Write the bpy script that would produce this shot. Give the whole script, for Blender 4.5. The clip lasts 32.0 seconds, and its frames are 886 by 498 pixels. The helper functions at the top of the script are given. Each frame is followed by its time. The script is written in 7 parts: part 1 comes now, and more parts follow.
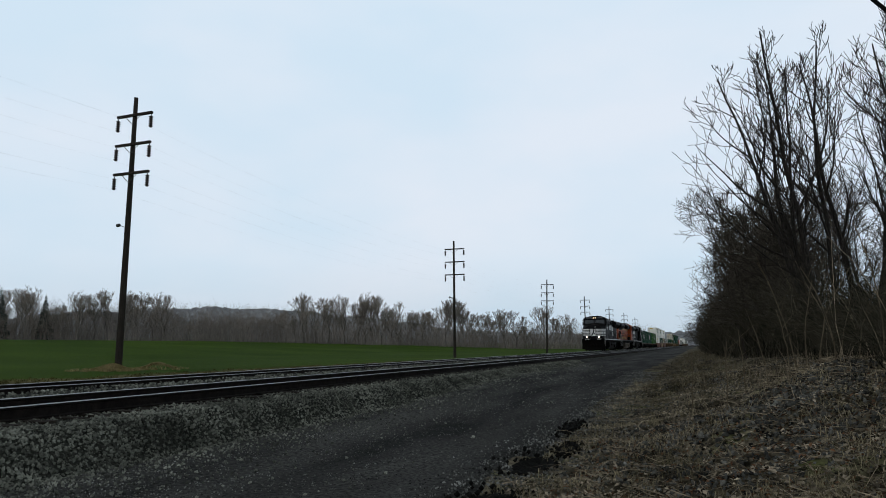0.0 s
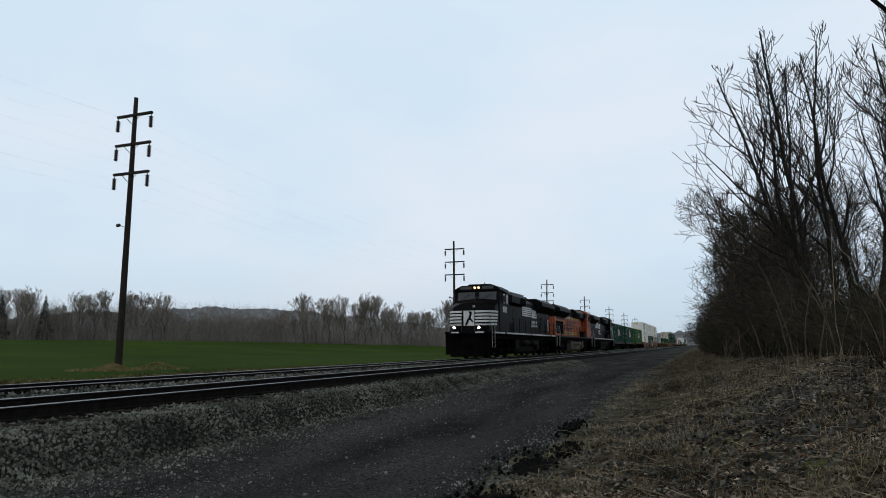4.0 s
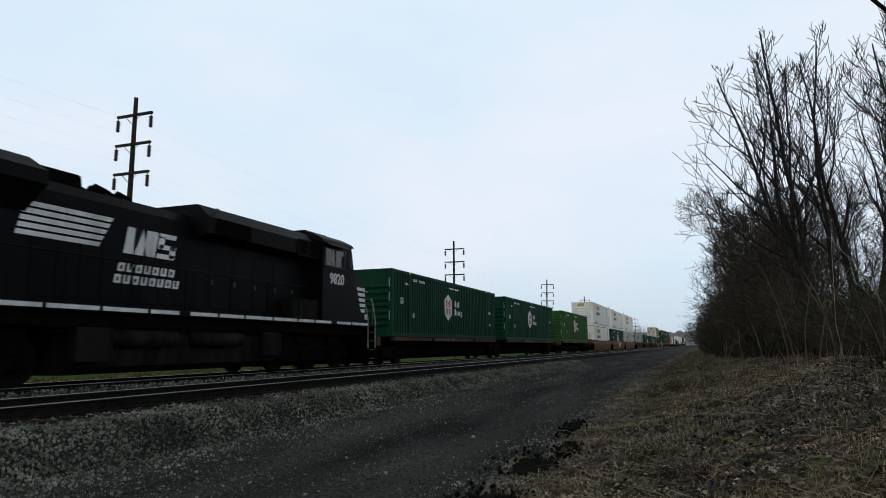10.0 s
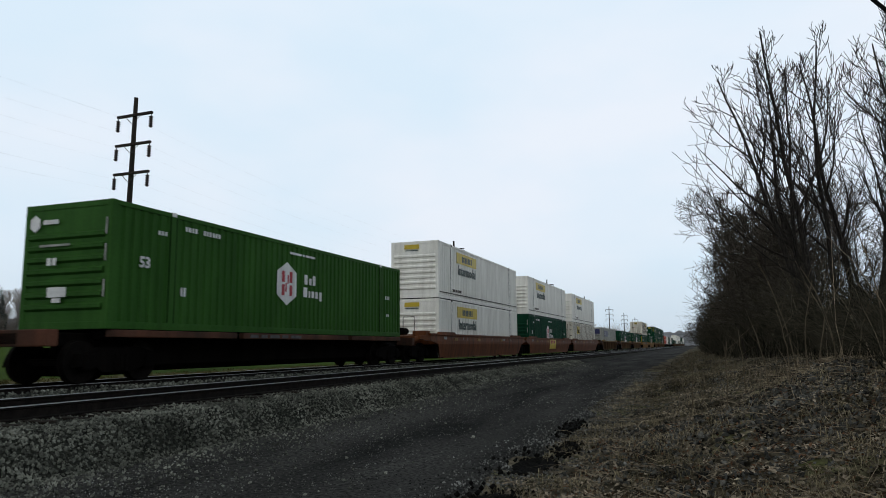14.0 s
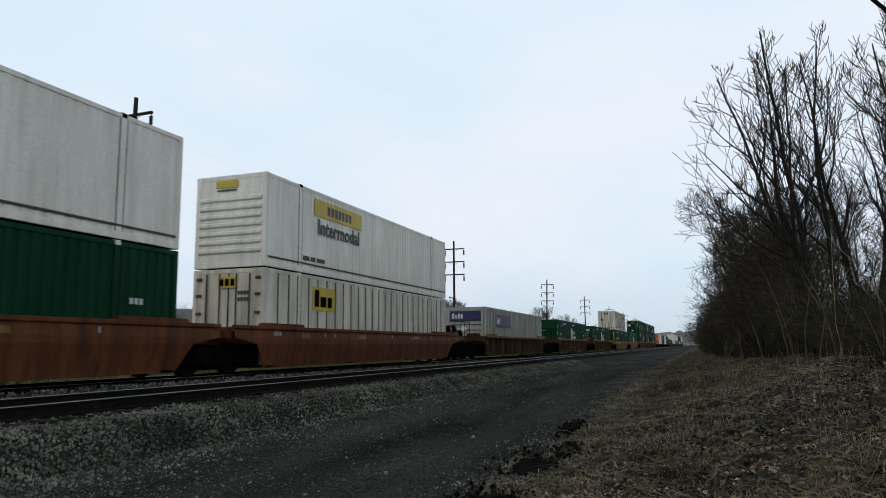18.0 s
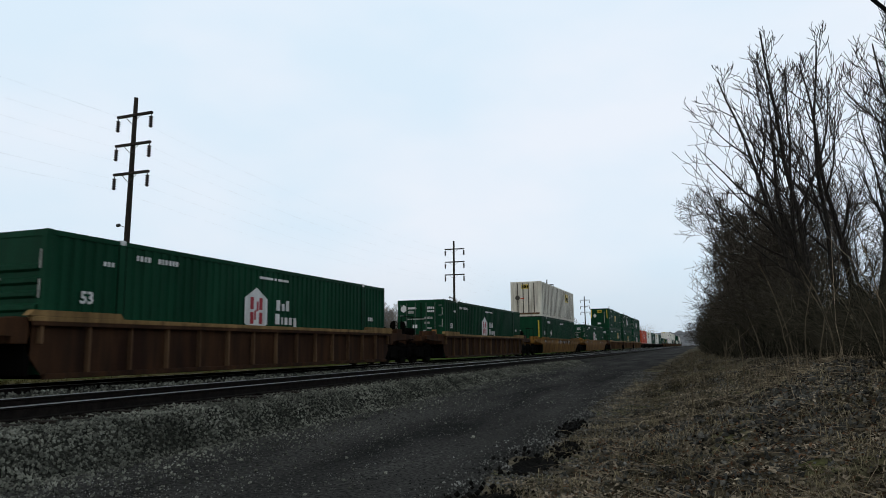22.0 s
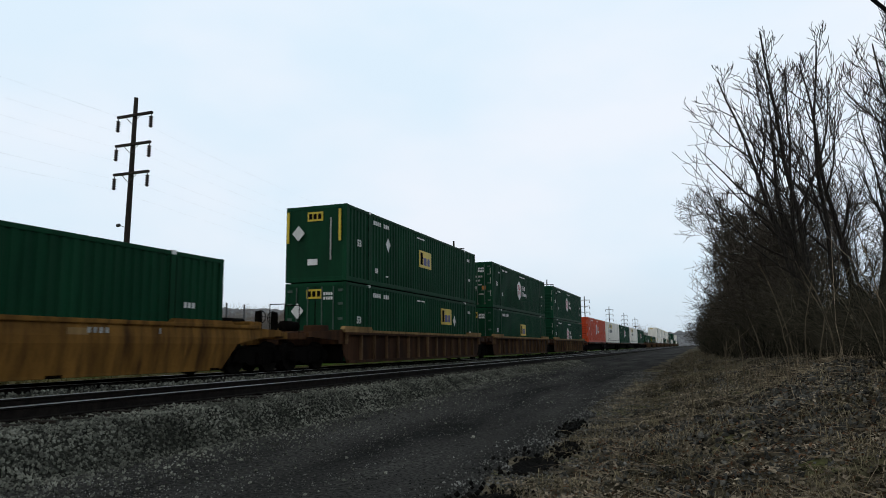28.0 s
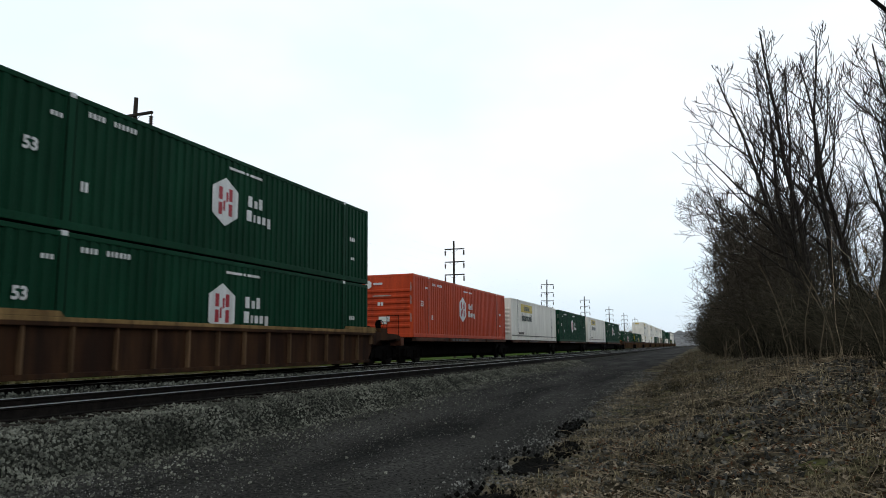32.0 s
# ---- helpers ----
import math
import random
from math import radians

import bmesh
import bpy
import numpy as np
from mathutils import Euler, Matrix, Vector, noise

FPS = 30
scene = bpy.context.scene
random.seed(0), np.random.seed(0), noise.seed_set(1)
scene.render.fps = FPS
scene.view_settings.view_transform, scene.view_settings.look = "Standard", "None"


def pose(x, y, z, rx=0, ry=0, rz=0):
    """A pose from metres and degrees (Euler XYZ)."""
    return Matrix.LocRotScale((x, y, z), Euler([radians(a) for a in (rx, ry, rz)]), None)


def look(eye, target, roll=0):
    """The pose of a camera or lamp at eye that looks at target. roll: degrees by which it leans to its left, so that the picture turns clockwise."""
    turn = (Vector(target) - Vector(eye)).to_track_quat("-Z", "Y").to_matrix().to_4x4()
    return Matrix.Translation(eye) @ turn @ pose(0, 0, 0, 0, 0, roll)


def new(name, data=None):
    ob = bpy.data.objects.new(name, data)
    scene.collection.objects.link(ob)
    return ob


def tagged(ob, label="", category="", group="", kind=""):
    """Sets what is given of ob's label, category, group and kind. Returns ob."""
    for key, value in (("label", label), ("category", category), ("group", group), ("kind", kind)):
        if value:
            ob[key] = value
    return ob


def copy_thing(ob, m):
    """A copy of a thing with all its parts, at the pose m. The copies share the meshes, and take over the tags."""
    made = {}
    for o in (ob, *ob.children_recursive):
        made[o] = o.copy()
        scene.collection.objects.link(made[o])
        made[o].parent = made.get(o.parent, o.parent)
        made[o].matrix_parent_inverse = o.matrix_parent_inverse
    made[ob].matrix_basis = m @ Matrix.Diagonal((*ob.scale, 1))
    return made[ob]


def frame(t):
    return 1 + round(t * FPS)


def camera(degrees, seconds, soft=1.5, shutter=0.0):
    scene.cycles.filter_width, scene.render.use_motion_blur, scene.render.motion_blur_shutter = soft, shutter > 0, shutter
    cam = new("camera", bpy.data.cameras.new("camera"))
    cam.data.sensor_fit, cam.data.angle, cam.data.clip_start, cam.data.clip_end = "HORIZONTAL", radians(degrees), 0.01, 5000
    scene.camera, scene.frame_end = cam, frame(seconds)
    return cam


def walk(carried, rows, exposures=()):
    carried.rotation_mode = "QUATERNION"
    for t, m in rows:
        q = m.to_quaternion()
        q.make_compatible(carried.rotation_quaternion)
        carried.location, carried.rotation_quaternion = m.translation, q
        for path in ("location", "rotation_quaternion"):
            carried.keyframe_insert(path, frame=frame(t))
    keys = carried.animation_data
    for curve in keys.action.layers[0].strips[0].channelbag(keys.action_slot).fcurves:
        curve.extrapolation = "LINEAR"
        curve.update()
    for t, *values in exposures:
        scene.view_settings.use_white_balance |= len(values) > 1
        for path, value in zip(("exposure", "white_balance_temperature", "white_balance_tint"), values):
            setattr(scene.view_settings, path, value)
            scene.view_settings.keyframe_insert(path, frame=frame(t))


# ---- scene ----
cam = camera(64.2, 32.0, soft=0.95, shutter=0.15)
EYE = (0.0, 0.0, 0.70)
YAW, PITCH, ROLL = radians(19.72), radians(7.935), -0.586
AIM = (EYE[0] - math.sin(YAW) * math.cos(PITCH) * 100, EYE[1] + math.cos(YAW) * math.cos(PITCH) * 100, EYE[2] + math.sin(PITCH) * 100)
walk(cam, [(0.0, look(EYE, AIM, ROLL)), (32.0, look(EYE, AIM, ROLL))],
     exposures=[(0.0, 0.0, 6350, 8), (6.0, 0.0, 6350, 8), (10.0, 0.1, 6450, 9), (20.0, 0.12, 6500, 9), (28.0, 0.16, 6530, 9), (29.5, 0.3, 6600, 9), (32.0, 0.42, 6680, 9)])

# ---------------------------------------------------------------- light
SUN_DIR = (-0.35, -0.75, 0.9)
world = bpy.data.worlds.new("overcast_sky")
scene.world = world
world.use_nodes = True
wn, wl = world.node_tree.nodes, world.node_tree.links
wn.clear()
w_out, w_bg, w_sky = wn.new("ShaderNodeOutputWorld"), wn.new("ShaderNodeBackground"), wn.new("ShaderNodeTexSky")
w_sky.sky_type, w_sky.sun_disc = "NISHITA", False
w_sky.sun_elevation, w_sky.sun_rotation = radians(47), radians(205)
w_sky.air_density, w_sky.dust_density, w_sky.ozone_density = 1.0, 4.0, 1.0
# unbroken cloud: a pale blue-white sheet with broad soft lighter parts; unseen zenith dimmed to darken the ground
w_hsv, w_mix, w_noise, w_ramp = wn.new("ShaderNodeHueSaturation"), wn.new("ShaderNodeMix"), wn.new("ShaderNodeTexNoise"), wn.new("ShaderNodeValToRGB")
w_coord, w_map, w_sep, w_zenith_dim, w_all = wn.new("ShaderNodeTexCoord"), wn.new("ShaderNodeMapping"), wn.new("ShaderNodeSeparateXYZ"), wn.new("ShaderNodeValToRGB"), wn.new("ShaderNodeMix")
w_hsv.inputs["Saturation"].default_value, w_hsv.inputs["Value"].default_value = 0.4, 1.0
w_map.inputs["Scale"].default_value = (1.0, 1.0, 2.2)
w_noise.inputs["Scale"].default_value, w_noise.inputs["Detail"].default_value = 2.2, 4.0
w_ramp.color_ramp.elements[0].color, w_ramp.color_ramp.elements[1].color = (6.2, 7.4, 8.5, 1), (7.3, 7.8, 8.6, 1)
w_ramp.color_ramp.elements[0].position, w_ramp.color_ramp.elements[1].position = 0.36, 0.62
w_zenith_dim.color_ramp.elements[0].position, w_zenith_dim.color_ramp.elements[1].position = 0.0, 1.0
w_zenith_dim.color_ramp.elements[0].color, w_zenith_dim.color_ramp.elements[1].color = (0.84, 0.84, 0.84, 1), (0.13, 0.13, 0.13, 1)
for pos, v in ((0.12, 0.95), (0.5, 1.0), (0.68, 0.3)):
    w_zenith_dim.color_ramp.elements.new(pos).color = (v, v, v, 1)
for node in (w_mix, w_all):
    node.data_type = "RGBA"
w_mix.inputs["Factor"].default_value = 0.86
w_all.blend_type, w_all.inputs["Factor"].default_value = "MULTIPLY", 1.0
wl.new(w_coord.outputs["Generated"], w_map.inputs["Vector"])
wl.new(w_coord.outputs["Generated"], w_sep.inputs["Vector"])
wl.new(w_map.outputs["Vector"], w_noise.inputs["Vector"])
wl.new(w_noise.outputs["Fac"], w_ramp.inputs["Fac"])
wl.new(w_sep.outputs["Z"], w_zenith_dim.inputs["Fac"])
wl.new(w_sky.outputs["Color"], w_hsv.inputs["Color"])
wl.new(w_hsv.outputs["Color"], w_mix.inputs["A"])
wl.new(w_ramp.outputs["Color"], w_mix.inputs["B"])
wl.new(w_mix.outputs["Result"], w_all.inputs["A"])
wl.new(w_zenith_dim.outputs["Color"], w_all.inputs["B"])
wl.new(w_all.outputs["Result"], w_bg.inputs["Color"])
w_bg.inputs["Strength"].default_value = 0.117
wl.new(w_bg.outputs["Background"], w_out.inputs["Surface"])
sun = new("sun", bpy.data.lights.new("sun", "SUN"))
sun.data.energy, sun.data.angle, sun.data.color = 0.3, radians(25), (1.0, 0.96, 0.9)
sun.matrix_world = look(SUN_DIR, (0, 0, 0))

# ---------------------------------------------------------------- materials
def material(name, a, b, scale=2.0, rough=0.8, metal=0.0, bump=0.15, fine=30.0, stretch=(1, 1, 1), vary=0.0, dirt=None, dirt_amount=0.35, glow=None, spec=0.4, mid=0.5, grain=0.25, island=0.0):
    """Two-scale procedural surface: broad patches between a and b, fine grain in value and relief, streaky dirt."""
    m = bpy.data.materials.new(name)
    m.use_nodes = True
    n, l = m.node_tree.nodes, m.node_tree.links
    p = n["Principled BSDF"]
    p.inputs["Roughness"].default_value, p.inputs["Metallic"].default_value = rough, metal
    p.inputs["Specular IOR Level"].default_value = spec
    co, mp = n.new("ShaderNodeTexCoord"), n.new("ShaderNodeMapping")
    mp.inputs["Scale"].default_value = stretch
    l.new(co.outputs["Object"], mp.inputs["Vector"])
    big, small = n.new("ShaderNodeTexNoise"), n.new("ShaderNodeTexNoise")
    big.inputs["Scale"].default_value, big.inputs["Detail"].default_value = scale, 4.0
    small.inputs["Scale"].default_value, small.inputs["Detail"].default_value = fine, 3.0
    l.new(mp.outputs["Vector"], big.inputs["Vector"])
    l.new(co.outputs["Object"], small.inputs["Vector"])
    ramp = n.new("ShaderNodeValToRGB")
    ramp.color_ramp.elements[0].position, ramp.color_ramp.elements[1].position = mid - 0.17, mid + 0.17
    ramp.color_ramp.elements[0].color, ramp.color_ramp.elements[1].color = (*a, 1), (*b, 1)
    l.new(big.outputs["Fac"], ramp.inputs["Fac"])
    grit = n.new("ShaderNodeMapRange")
    grit.inputs["From Min"].default_value, grit.inputs["From Max"].default_value = 0.3, 0.7
    grit.inputs["To Min"].default_value, grit.inputs["To Max"].default_value = 1.0 - grain, 1.0 + grain
    l.new(small.outputs["Fac"], grit.inputs["Value"])
    mul = n.new("ShaderNodeVectorMath")
    mul.operation = "SCALE"
    l.new(ramp.outputs["Color"], mul.inputs[0])
    l.new(grit.outputs["Result"], mul.inputs["Scale"])
    col = mul.outputs["Vector"]
    if vary:
        info, rng, mul2 = n.new("ShaderNodeObjectInfo"), n.new("ShaderNodeMapRange"), n.new("ShaderNodeVectorMath")
        mul2.operation = "SCALE"
        rng.inputs["To Min"].default_value, rng.inputs["To Max"].default_value = 1.0 - vary, 1.0 + vary
        l.new(info.outputs["Random"], rng.inputs["Value"])
        l.new(col, mul2.inputs[0])
        l.new(rng.outputs["Result"], mul2.inputs["Scale"])
        col = mul2.outputs["Vector"]
    if island:
        geo, rng3, mul3 = n.new("ShaderNodeNewGeometry"), n.new("ShaderNodeMapRange"), n.new("ShaderNodeVectorMath")
        mul3.operation = "SCALE"
        rng3.inputs["To Min"].default_value, rng3.inputs["To Max"].default_value = 1.0 - island, 1.0 + island
        l.new(geo.outputs["Random Per Island"], rng3.inputs["Value"])
        l.new(col, mul3.inputs[0])
        l.new(rng3.outputs["Result"], mul3.inputs["Scale"])
        col = mul3.outputs["Vector"]
    if dirt:
        dm, dn, dr, mx = n.new("ShaderNodeMapping"), n.new("ShaderNodeTexNoise"), n.new("ShaderNodeMapRange"), n.new("ShaderNodeMix")
        dm.inputs["Scale"].default_value = (1.0, 1.0, 0.12)
        dn.inputs["Scale"].default_value, dn.inputs["Detail"].default_value = 3.5, 6.0
        dr.inputs["From Min"].default_value, dr.inputs["From Max"].default_value = 0.42, 0.75
        dr.inputs["To Max"].default_value = dirt_amount
        mx.data_type = "RGBA"
        l.new(co.outputs["Object"], dm.inputs["Vector"])
        l.new(dm.outputs["Vector"], dn.inputs["Vector"])
        l.new(dn.outputs["Fac"], dr.inputs["Value"])
        l.new(dr.outputs["Result"], mx.inputs["Factor"])
        l.new(col, mx.inputs["A"])
        mx.inputs["B"].default_value = (*dirt, 1)
        col = mx.outputs["Result"]
    l.new(col, p.inputs["Base Color"])
    if bump:
        bp = n.new("ShaderNodeBump")
        bp.inputs["Strength"].default_value, bp.inputs["Distance"].default_value = bump, 0.02
        l.new(small.outputs["Fac"], bp.inputs["Height"])
        l.new(bp.outputs["Normal"], p.inputs["Normal"])
    if glow:
        p.inputs["Emission Color"].default_value = (*glow[:3], 1)
        p.inputs["Emission Strength"].default_value = glow[3]
    return m


GRIME = (0.035, 0.03, 0.025)
M = {}
# bed colour darkened to paint the shade in gaps between loose stones
M["ballast"] = material("gap_shaded_ballast", (0.009, 0.0095, 0.0075), (0.034, 0.035, 0.028), 1.6, 0.95, bump=0.9, fine=24, grain=0.7, spec=0.05)
M["stone"] = material("ballast_stone", (0.048, 0.05, 0.04), (0.175, 0.178, 0.146), 1.1, 0.9, fine=60, island=0.8, spec=0.1)
M["road"] = material("dark_cinder_track", (0.013, 0.0128, 0.0116), (0.056, 0.055, 0.05), 0.9, 0.95, bump=1.0, fine=22, stretch=(1, 0.16, 1), grain=0.75, spec=0.04)
M["rust_rail"] = material("rusty_rail_web", (0.006, 0.005, 0.0042), (0.014, 0.011, 0.009), 6, 0.9, 0.0, spec=0.1)
M["rail_head"] = material("worn_steel_rail_head", (0.22, 0.22, 0.215), (0.36, 0.36, 0.35), 0.3, 0.38, 0.85, bump=0.02)
M["tie"] = material("creosoted_tie_wood", (0.012, 0.01, 0.008), (0.028, 0.023, 0.018), 3, 0.95, spec=0.05, stretch=(0.3, 4, 4), vary=0.25)
M["pole"] = material("weathered_pole_wood", (0.018, 0.015, 0.012), (0.036, 0.03, 0.024), 5, 0.9, stretch=(6, 6, 0.3), spec=0.1)
M["porcelain"] = material("dark_glazed_insulator", (0.03, 0.02, 0.018), (0.05, 0.035, 0.03), 8, 0.3)
M["iron"] = material("dark_galvanised_iron", (0.06, 0.06, 0.06), (0.1, 0.1, 0.1), 8, 0.6, 0.6)
M["wire"] = material("dull_aluminium_wire", (0.42, 0.43, 0.45), (0.5, 0.51, 0.53), 2, 0.6, 0.2, bump=0)
M["bark"] = material("grey_brown_bark", (0.014, 0.012, 0.01), (0.036, 0.031, 0.026), 6, 0.95, stretch=(5, 5, 0.6), bump=0.5, spec=0.1)
M["twig"] = material("bare_twigs", (0.018, 0.015, 0.012), (0.042, 0.035, 0.028), 4, 0.95, bump=0, spec=0.1)
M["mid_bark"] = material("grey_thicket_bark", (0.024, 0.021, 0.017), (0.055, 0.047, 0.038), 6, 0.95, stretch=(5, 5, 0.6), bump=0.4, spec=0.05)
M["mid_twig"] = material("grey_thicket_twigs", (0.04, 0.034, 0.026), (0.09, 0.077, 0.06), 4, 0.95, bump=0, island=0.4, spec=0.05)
# far woods: bark and twigs lightened so the colour carries distance haze
M["far_bark"] = material("far_hazed_bark", (0.12, 0.107, 0.095), (0.19, 0.17, 0.15), 2, 0.95, bump=0, spec=0.05)
M["far_twig"] = material("far_hazed_twigs", (0.15, 0.127, 0.107), (0.27, 0.235, 0.2), 0.12, 0.95, bump=0, vary=0.25, island=0.35, spec=0.05)
# needle green greyed and lightened to stand for haze
M["conifer"] = material("far_hazed_needles", (0.075, 0.09, 0.078), (0.1, 0.118, 0.1), 1.0, 0.9, vary=0.2, spec=0.05)
M["brush"] = material("brown_thicket_stems", (0.014, 0.013, 0.009), (0.056, 0.05, 0.034), 0.8, 0.95, bump=0, island=0.85, spec=0.03)
M["verge_grass"] = material("olive_verge_grass", (0.05, 0.047, 0.016), (0.12, 0.105, 0.042), 0.6, 0.95, bump=0, island=0.4, spec=0.03)
M["verge_dead"] = material("brown_verge_grass", (0.042, 0.036, 0.022), (0.15, 0.126, 0.078), 0.6, 0.95, bump=0, island=0.6, spec=0.03)
M["vine"] = material("pale_vine_bark", (0.07, 0.055, 0.035), (0.15, 0.12, 0.08), 3, 0.9, bump=0, spec=0.05)
M["straw"] = material("yellow_straw", (0.16, 0.125, 0.05), (0.32, 0.255, 0.12), 2, 0.9, bump=0, island=0.4, spec=0.05)
M["cane"] = material("pale_dry_cane", (0.16, 0.125, 0.085), (0.28, 0.225, 0.15), 2, 0.9, bump=0, island=0.5, spec=0.1)
M["dry_grass"] = material("dead_straw_grass", (0.08, 0.069, 0.038), (0.36, 0.3, 0.19), 0.7, 0.95, bump=0, island=0.6, spec=0.05)
M["rubble"] = material("dark_broken_stone", (0.02, 0.02, 0.017), (0.1, 0.097, 0.084), 2.0, 0.9, fine=50, island=0.85, spec=0.08)
M["russet"] = material("russet_dead_leaves", (0.06, 0.03, 0.016), (0.14, 0.075, 0.04), 1.5, 0.9, bump=0, island=0.7, spec=0.05)
M["litter"] = material("fallen_leaves", (0.05, 0.043, 0.032), (0.3, 0.25, 0.18), 1.2, 0.9, bump=0, island=0.7, spec=0.05)


def paint(name, a, b, rough=0.5, dirt=GRIME, amount=0.4, **k):
    return material(name, a, b, 1.3, rough, fine=18, bump=0.04, stretch=(1, 1, 0.3), dirt=dirt, dirt_amount=amount, grain=0.08, **k)


M["black"] = paint("sooty_black_paint", (0.0025, 0.0026, 0.003), (0.005, 0.005, 0.0055), 0.5, (0.008, 0.007, 0.006), 0.5, spec=0.045)
M["white"] = paint("white_marking_paint", (0.62, 0.62, 0.6), (0.72, 0.72, 0.7), 0.5, (0.2, 0.18, 0.15), 0.5)
M["orange"] = paint("faded_orange_paint", (0.3, 0.05, 0.012), (0.42, 0.08, 0.018), 0.5, (0.04, 0.02, 0.012), 0.9, spec=0.12)
M["yellow"] = paint("yellow_stripe_paint", (0.36, 0.2, 0.012), (0.46, 0.26, 0.018), 0.5, (0.06, 0.04, 0.015), 0.8, spec=0.15)
M["tank"] = paint("dusty_grey_tank", (0.07, 0.06, 0.048), (0.16, 0.138, 0.11), 0.8, spec=0.05)
M["soot_tank"] = paint("sooty_grey_tank", (0.004, 0.0038, 0.0035), (0.011, 0.01, 0.009), 0.8, spec=0.05)
M["logo_ink"] = paint("faded_dark_lettering", (0.02, 0.018, 0.008), (0.04, 0.03, 0.012), 0.6, (0.1, 0.04, 0.015), 0.5, spec=0.1)
M["under"] = paint("greasy_running_gear", (0.002, 0.0018, 0.0016), (0.0045, 0.004, 0.0035), 0.9, (0.01, 0.008, 0.006), 0.4, spec=0.02)
M["steel"] = material("worn_wheel_steel", (0.004, 0.0035, 0.003), (0.009, 0.0075, 0.0065), 5, 0.8, 0.0, spec=0.04)
M["glass"] = material("dark_window_glass", (0.012, 0.014, 0.016), (0.02, 0.022, 0.024), 1, 0.12, bump=0, spec=0.35)
M["blind"] = material("pale_worn_paint", (0.22, 0.22, 0.2), (0.36, 0.36, 0.33), 4, 0.8)
M["lamp"] = material("lit_headlamp_lens", (0.9, 0.85, 0.75), (0.95, 0.9, 0.8), 3, 0.2, glow=(1.0, 0.82, 0.6, 9.0))
M["warm_lamp"] = material("warm_headlamp_lens", (0.9, 0.75, 0.55), (0.95, 0.8, 0.6), 3, 0.2, glow=(1.0, 0.6, 0.32, 1.2))
M["green"] = paint("deep_green_container_paint", (0.0038, 0.036, 0.017), (0.0075, 0.053, 0.026), 0.6, (0.005, 0.022, 0.011), 0.5, vary=0.12, spec=0.06)
M["lime"] = paint("leaf_green_container_paint", (0.024, 0.08, 0.013), (0.034, 0.104, 0.018), 0.6, (0.015, 0.045, 0.008), 0.5, spec=0.06)
M["dark_green"] = paint("bottle_green_container_paint", (0.0035, 0.034, 0.015), (0.006, 0.048, 0.021), 0.6, (0.005, 0.02, 0.01), 0.5, vary=0.1, spec=0.06)
M["pale"] = paint("off_white_container_paint", (0.77, 0.745, 0.67), (0.86, 0.835, 0.76), 0.55, (0.36, 0.32, 0.26), 0.35, vary=0.04, spec=0.15)
M["cream"] = paint("grimy_white_container_paint", (0.6, 0.56, 0.46), (0.75, 0.71, 0.6), 0.6, (0.15, 0.11, 0.075), 0.6, spec=0.12)
M["grey"] = paint("light_grey_container_paint", (0.3, 0.3, 0.265), (0.38, 0.38, 0.34), 0.55, (0.12, 0.11, 0.09), 0.45, spec=0.12)
M["red"] = paint("orange_red_container_paint", (0.46, 0.05, 0.014), (0.54, 0.068, 0.02), 0.5, (0.16, 0.03, 0.015), 0.5, spec=0.15)
M["sign_yellow"] = paint("yellow_sign_vinyl", (0.5, 0.35, 0.014), (0.6, 0.44, 0.02), 0.45, (0.22, 0.16, 0.03), 0.4)
M["sign_blue"] = paint("navy_sign_vinyl", (0.012, 0.014, 0.065), (0.018, 0.02, 0.09), 0.45, (0.03, 0.03, 0.06), 0.4)
M["dull_rod"] = paint("dull_green_grey_rod", (0.05, 0.075, 0.06), (0.09, 0.12, 0.1), 0.6, spec=0.1)
M["sign_orange"] = paint("orange_placard_vinyl", (0.4, 0.14, 0.012), (0.5, 0.19, 0.02), 0.5)
M["sign_indigo"] = paint("indigo_sign_vinyl", (0.03, 0.03, 0.12), (0.045, 0.045, 0.17), 0.5, (0.05, 0.05, 0.06), 0.4)
M["sign_red"] = paint("red_logo_paint", (0.3, 0.01, 0.02), (0.38, 0.015, 0.025), 0.5, (0.15, 0.02, 0.02), 0.3)
M["ink"] = paint("dark_lettering_paint", (0.02, 0.04, 0.03), (0.03, 0.05, 0.04), 0.5)
M["brown_well"] = paint("rust_brown_well_paint", (0.1, 0.034, 0.014), (0.17, 0.058, 0.022), 0.65, (0.03, 0.016, 0.01), 0.75, spec=0.1)
M["rust_well"] = paint("dark_rusty_well_paint", (0.028, 0.014, 0.009), (0.075, 0.036, 0.017), 0.8, (0.018, 0.012, 0.009), 0.85, spec=0.05)
M["ochre_well"] = paint("ochre_yellow_well_paint", (0.13, 0.064, 0.015), (0.26, 0.13, 0.03), 0.7, (0.02, 0.011, 0.007), 0.85, spec=0.05)
# rusty paint, lighter than the plates to paint the light ribs catch
M["rust_rib"] = paint("rust_and_lit_rib_paint", (0.1, 0.056, 0.03), (0.19, 0.115, 0.06), 0.8, (0.03, 0.018, 0.011), 0.8, spec=0.05)
M["tan_trim"] = paint("worn_tan_chord_paint", (0.2, 0.125, 0.05), (0.3, 0.19, 0.08), 0.8, (0.06, 0.035, 0.018), 0.75, spec=0.05)
M["silver"] = paint("silver_spray_paint", (0.25, 0.25, 0.25), (0.36, 0.36, 0.35), 0.6)
M["spine"] = paint("dark_rusty_spine_paint", (0.04, 0.022, 0.015), (0.12, 0.05, 0.03), 0.75, spec=0.08)
M["seam"] = paint("dark_seam_strip", (0.05, 0.04, 0.03), (0.09, 0.07, 0.05), 0.7)
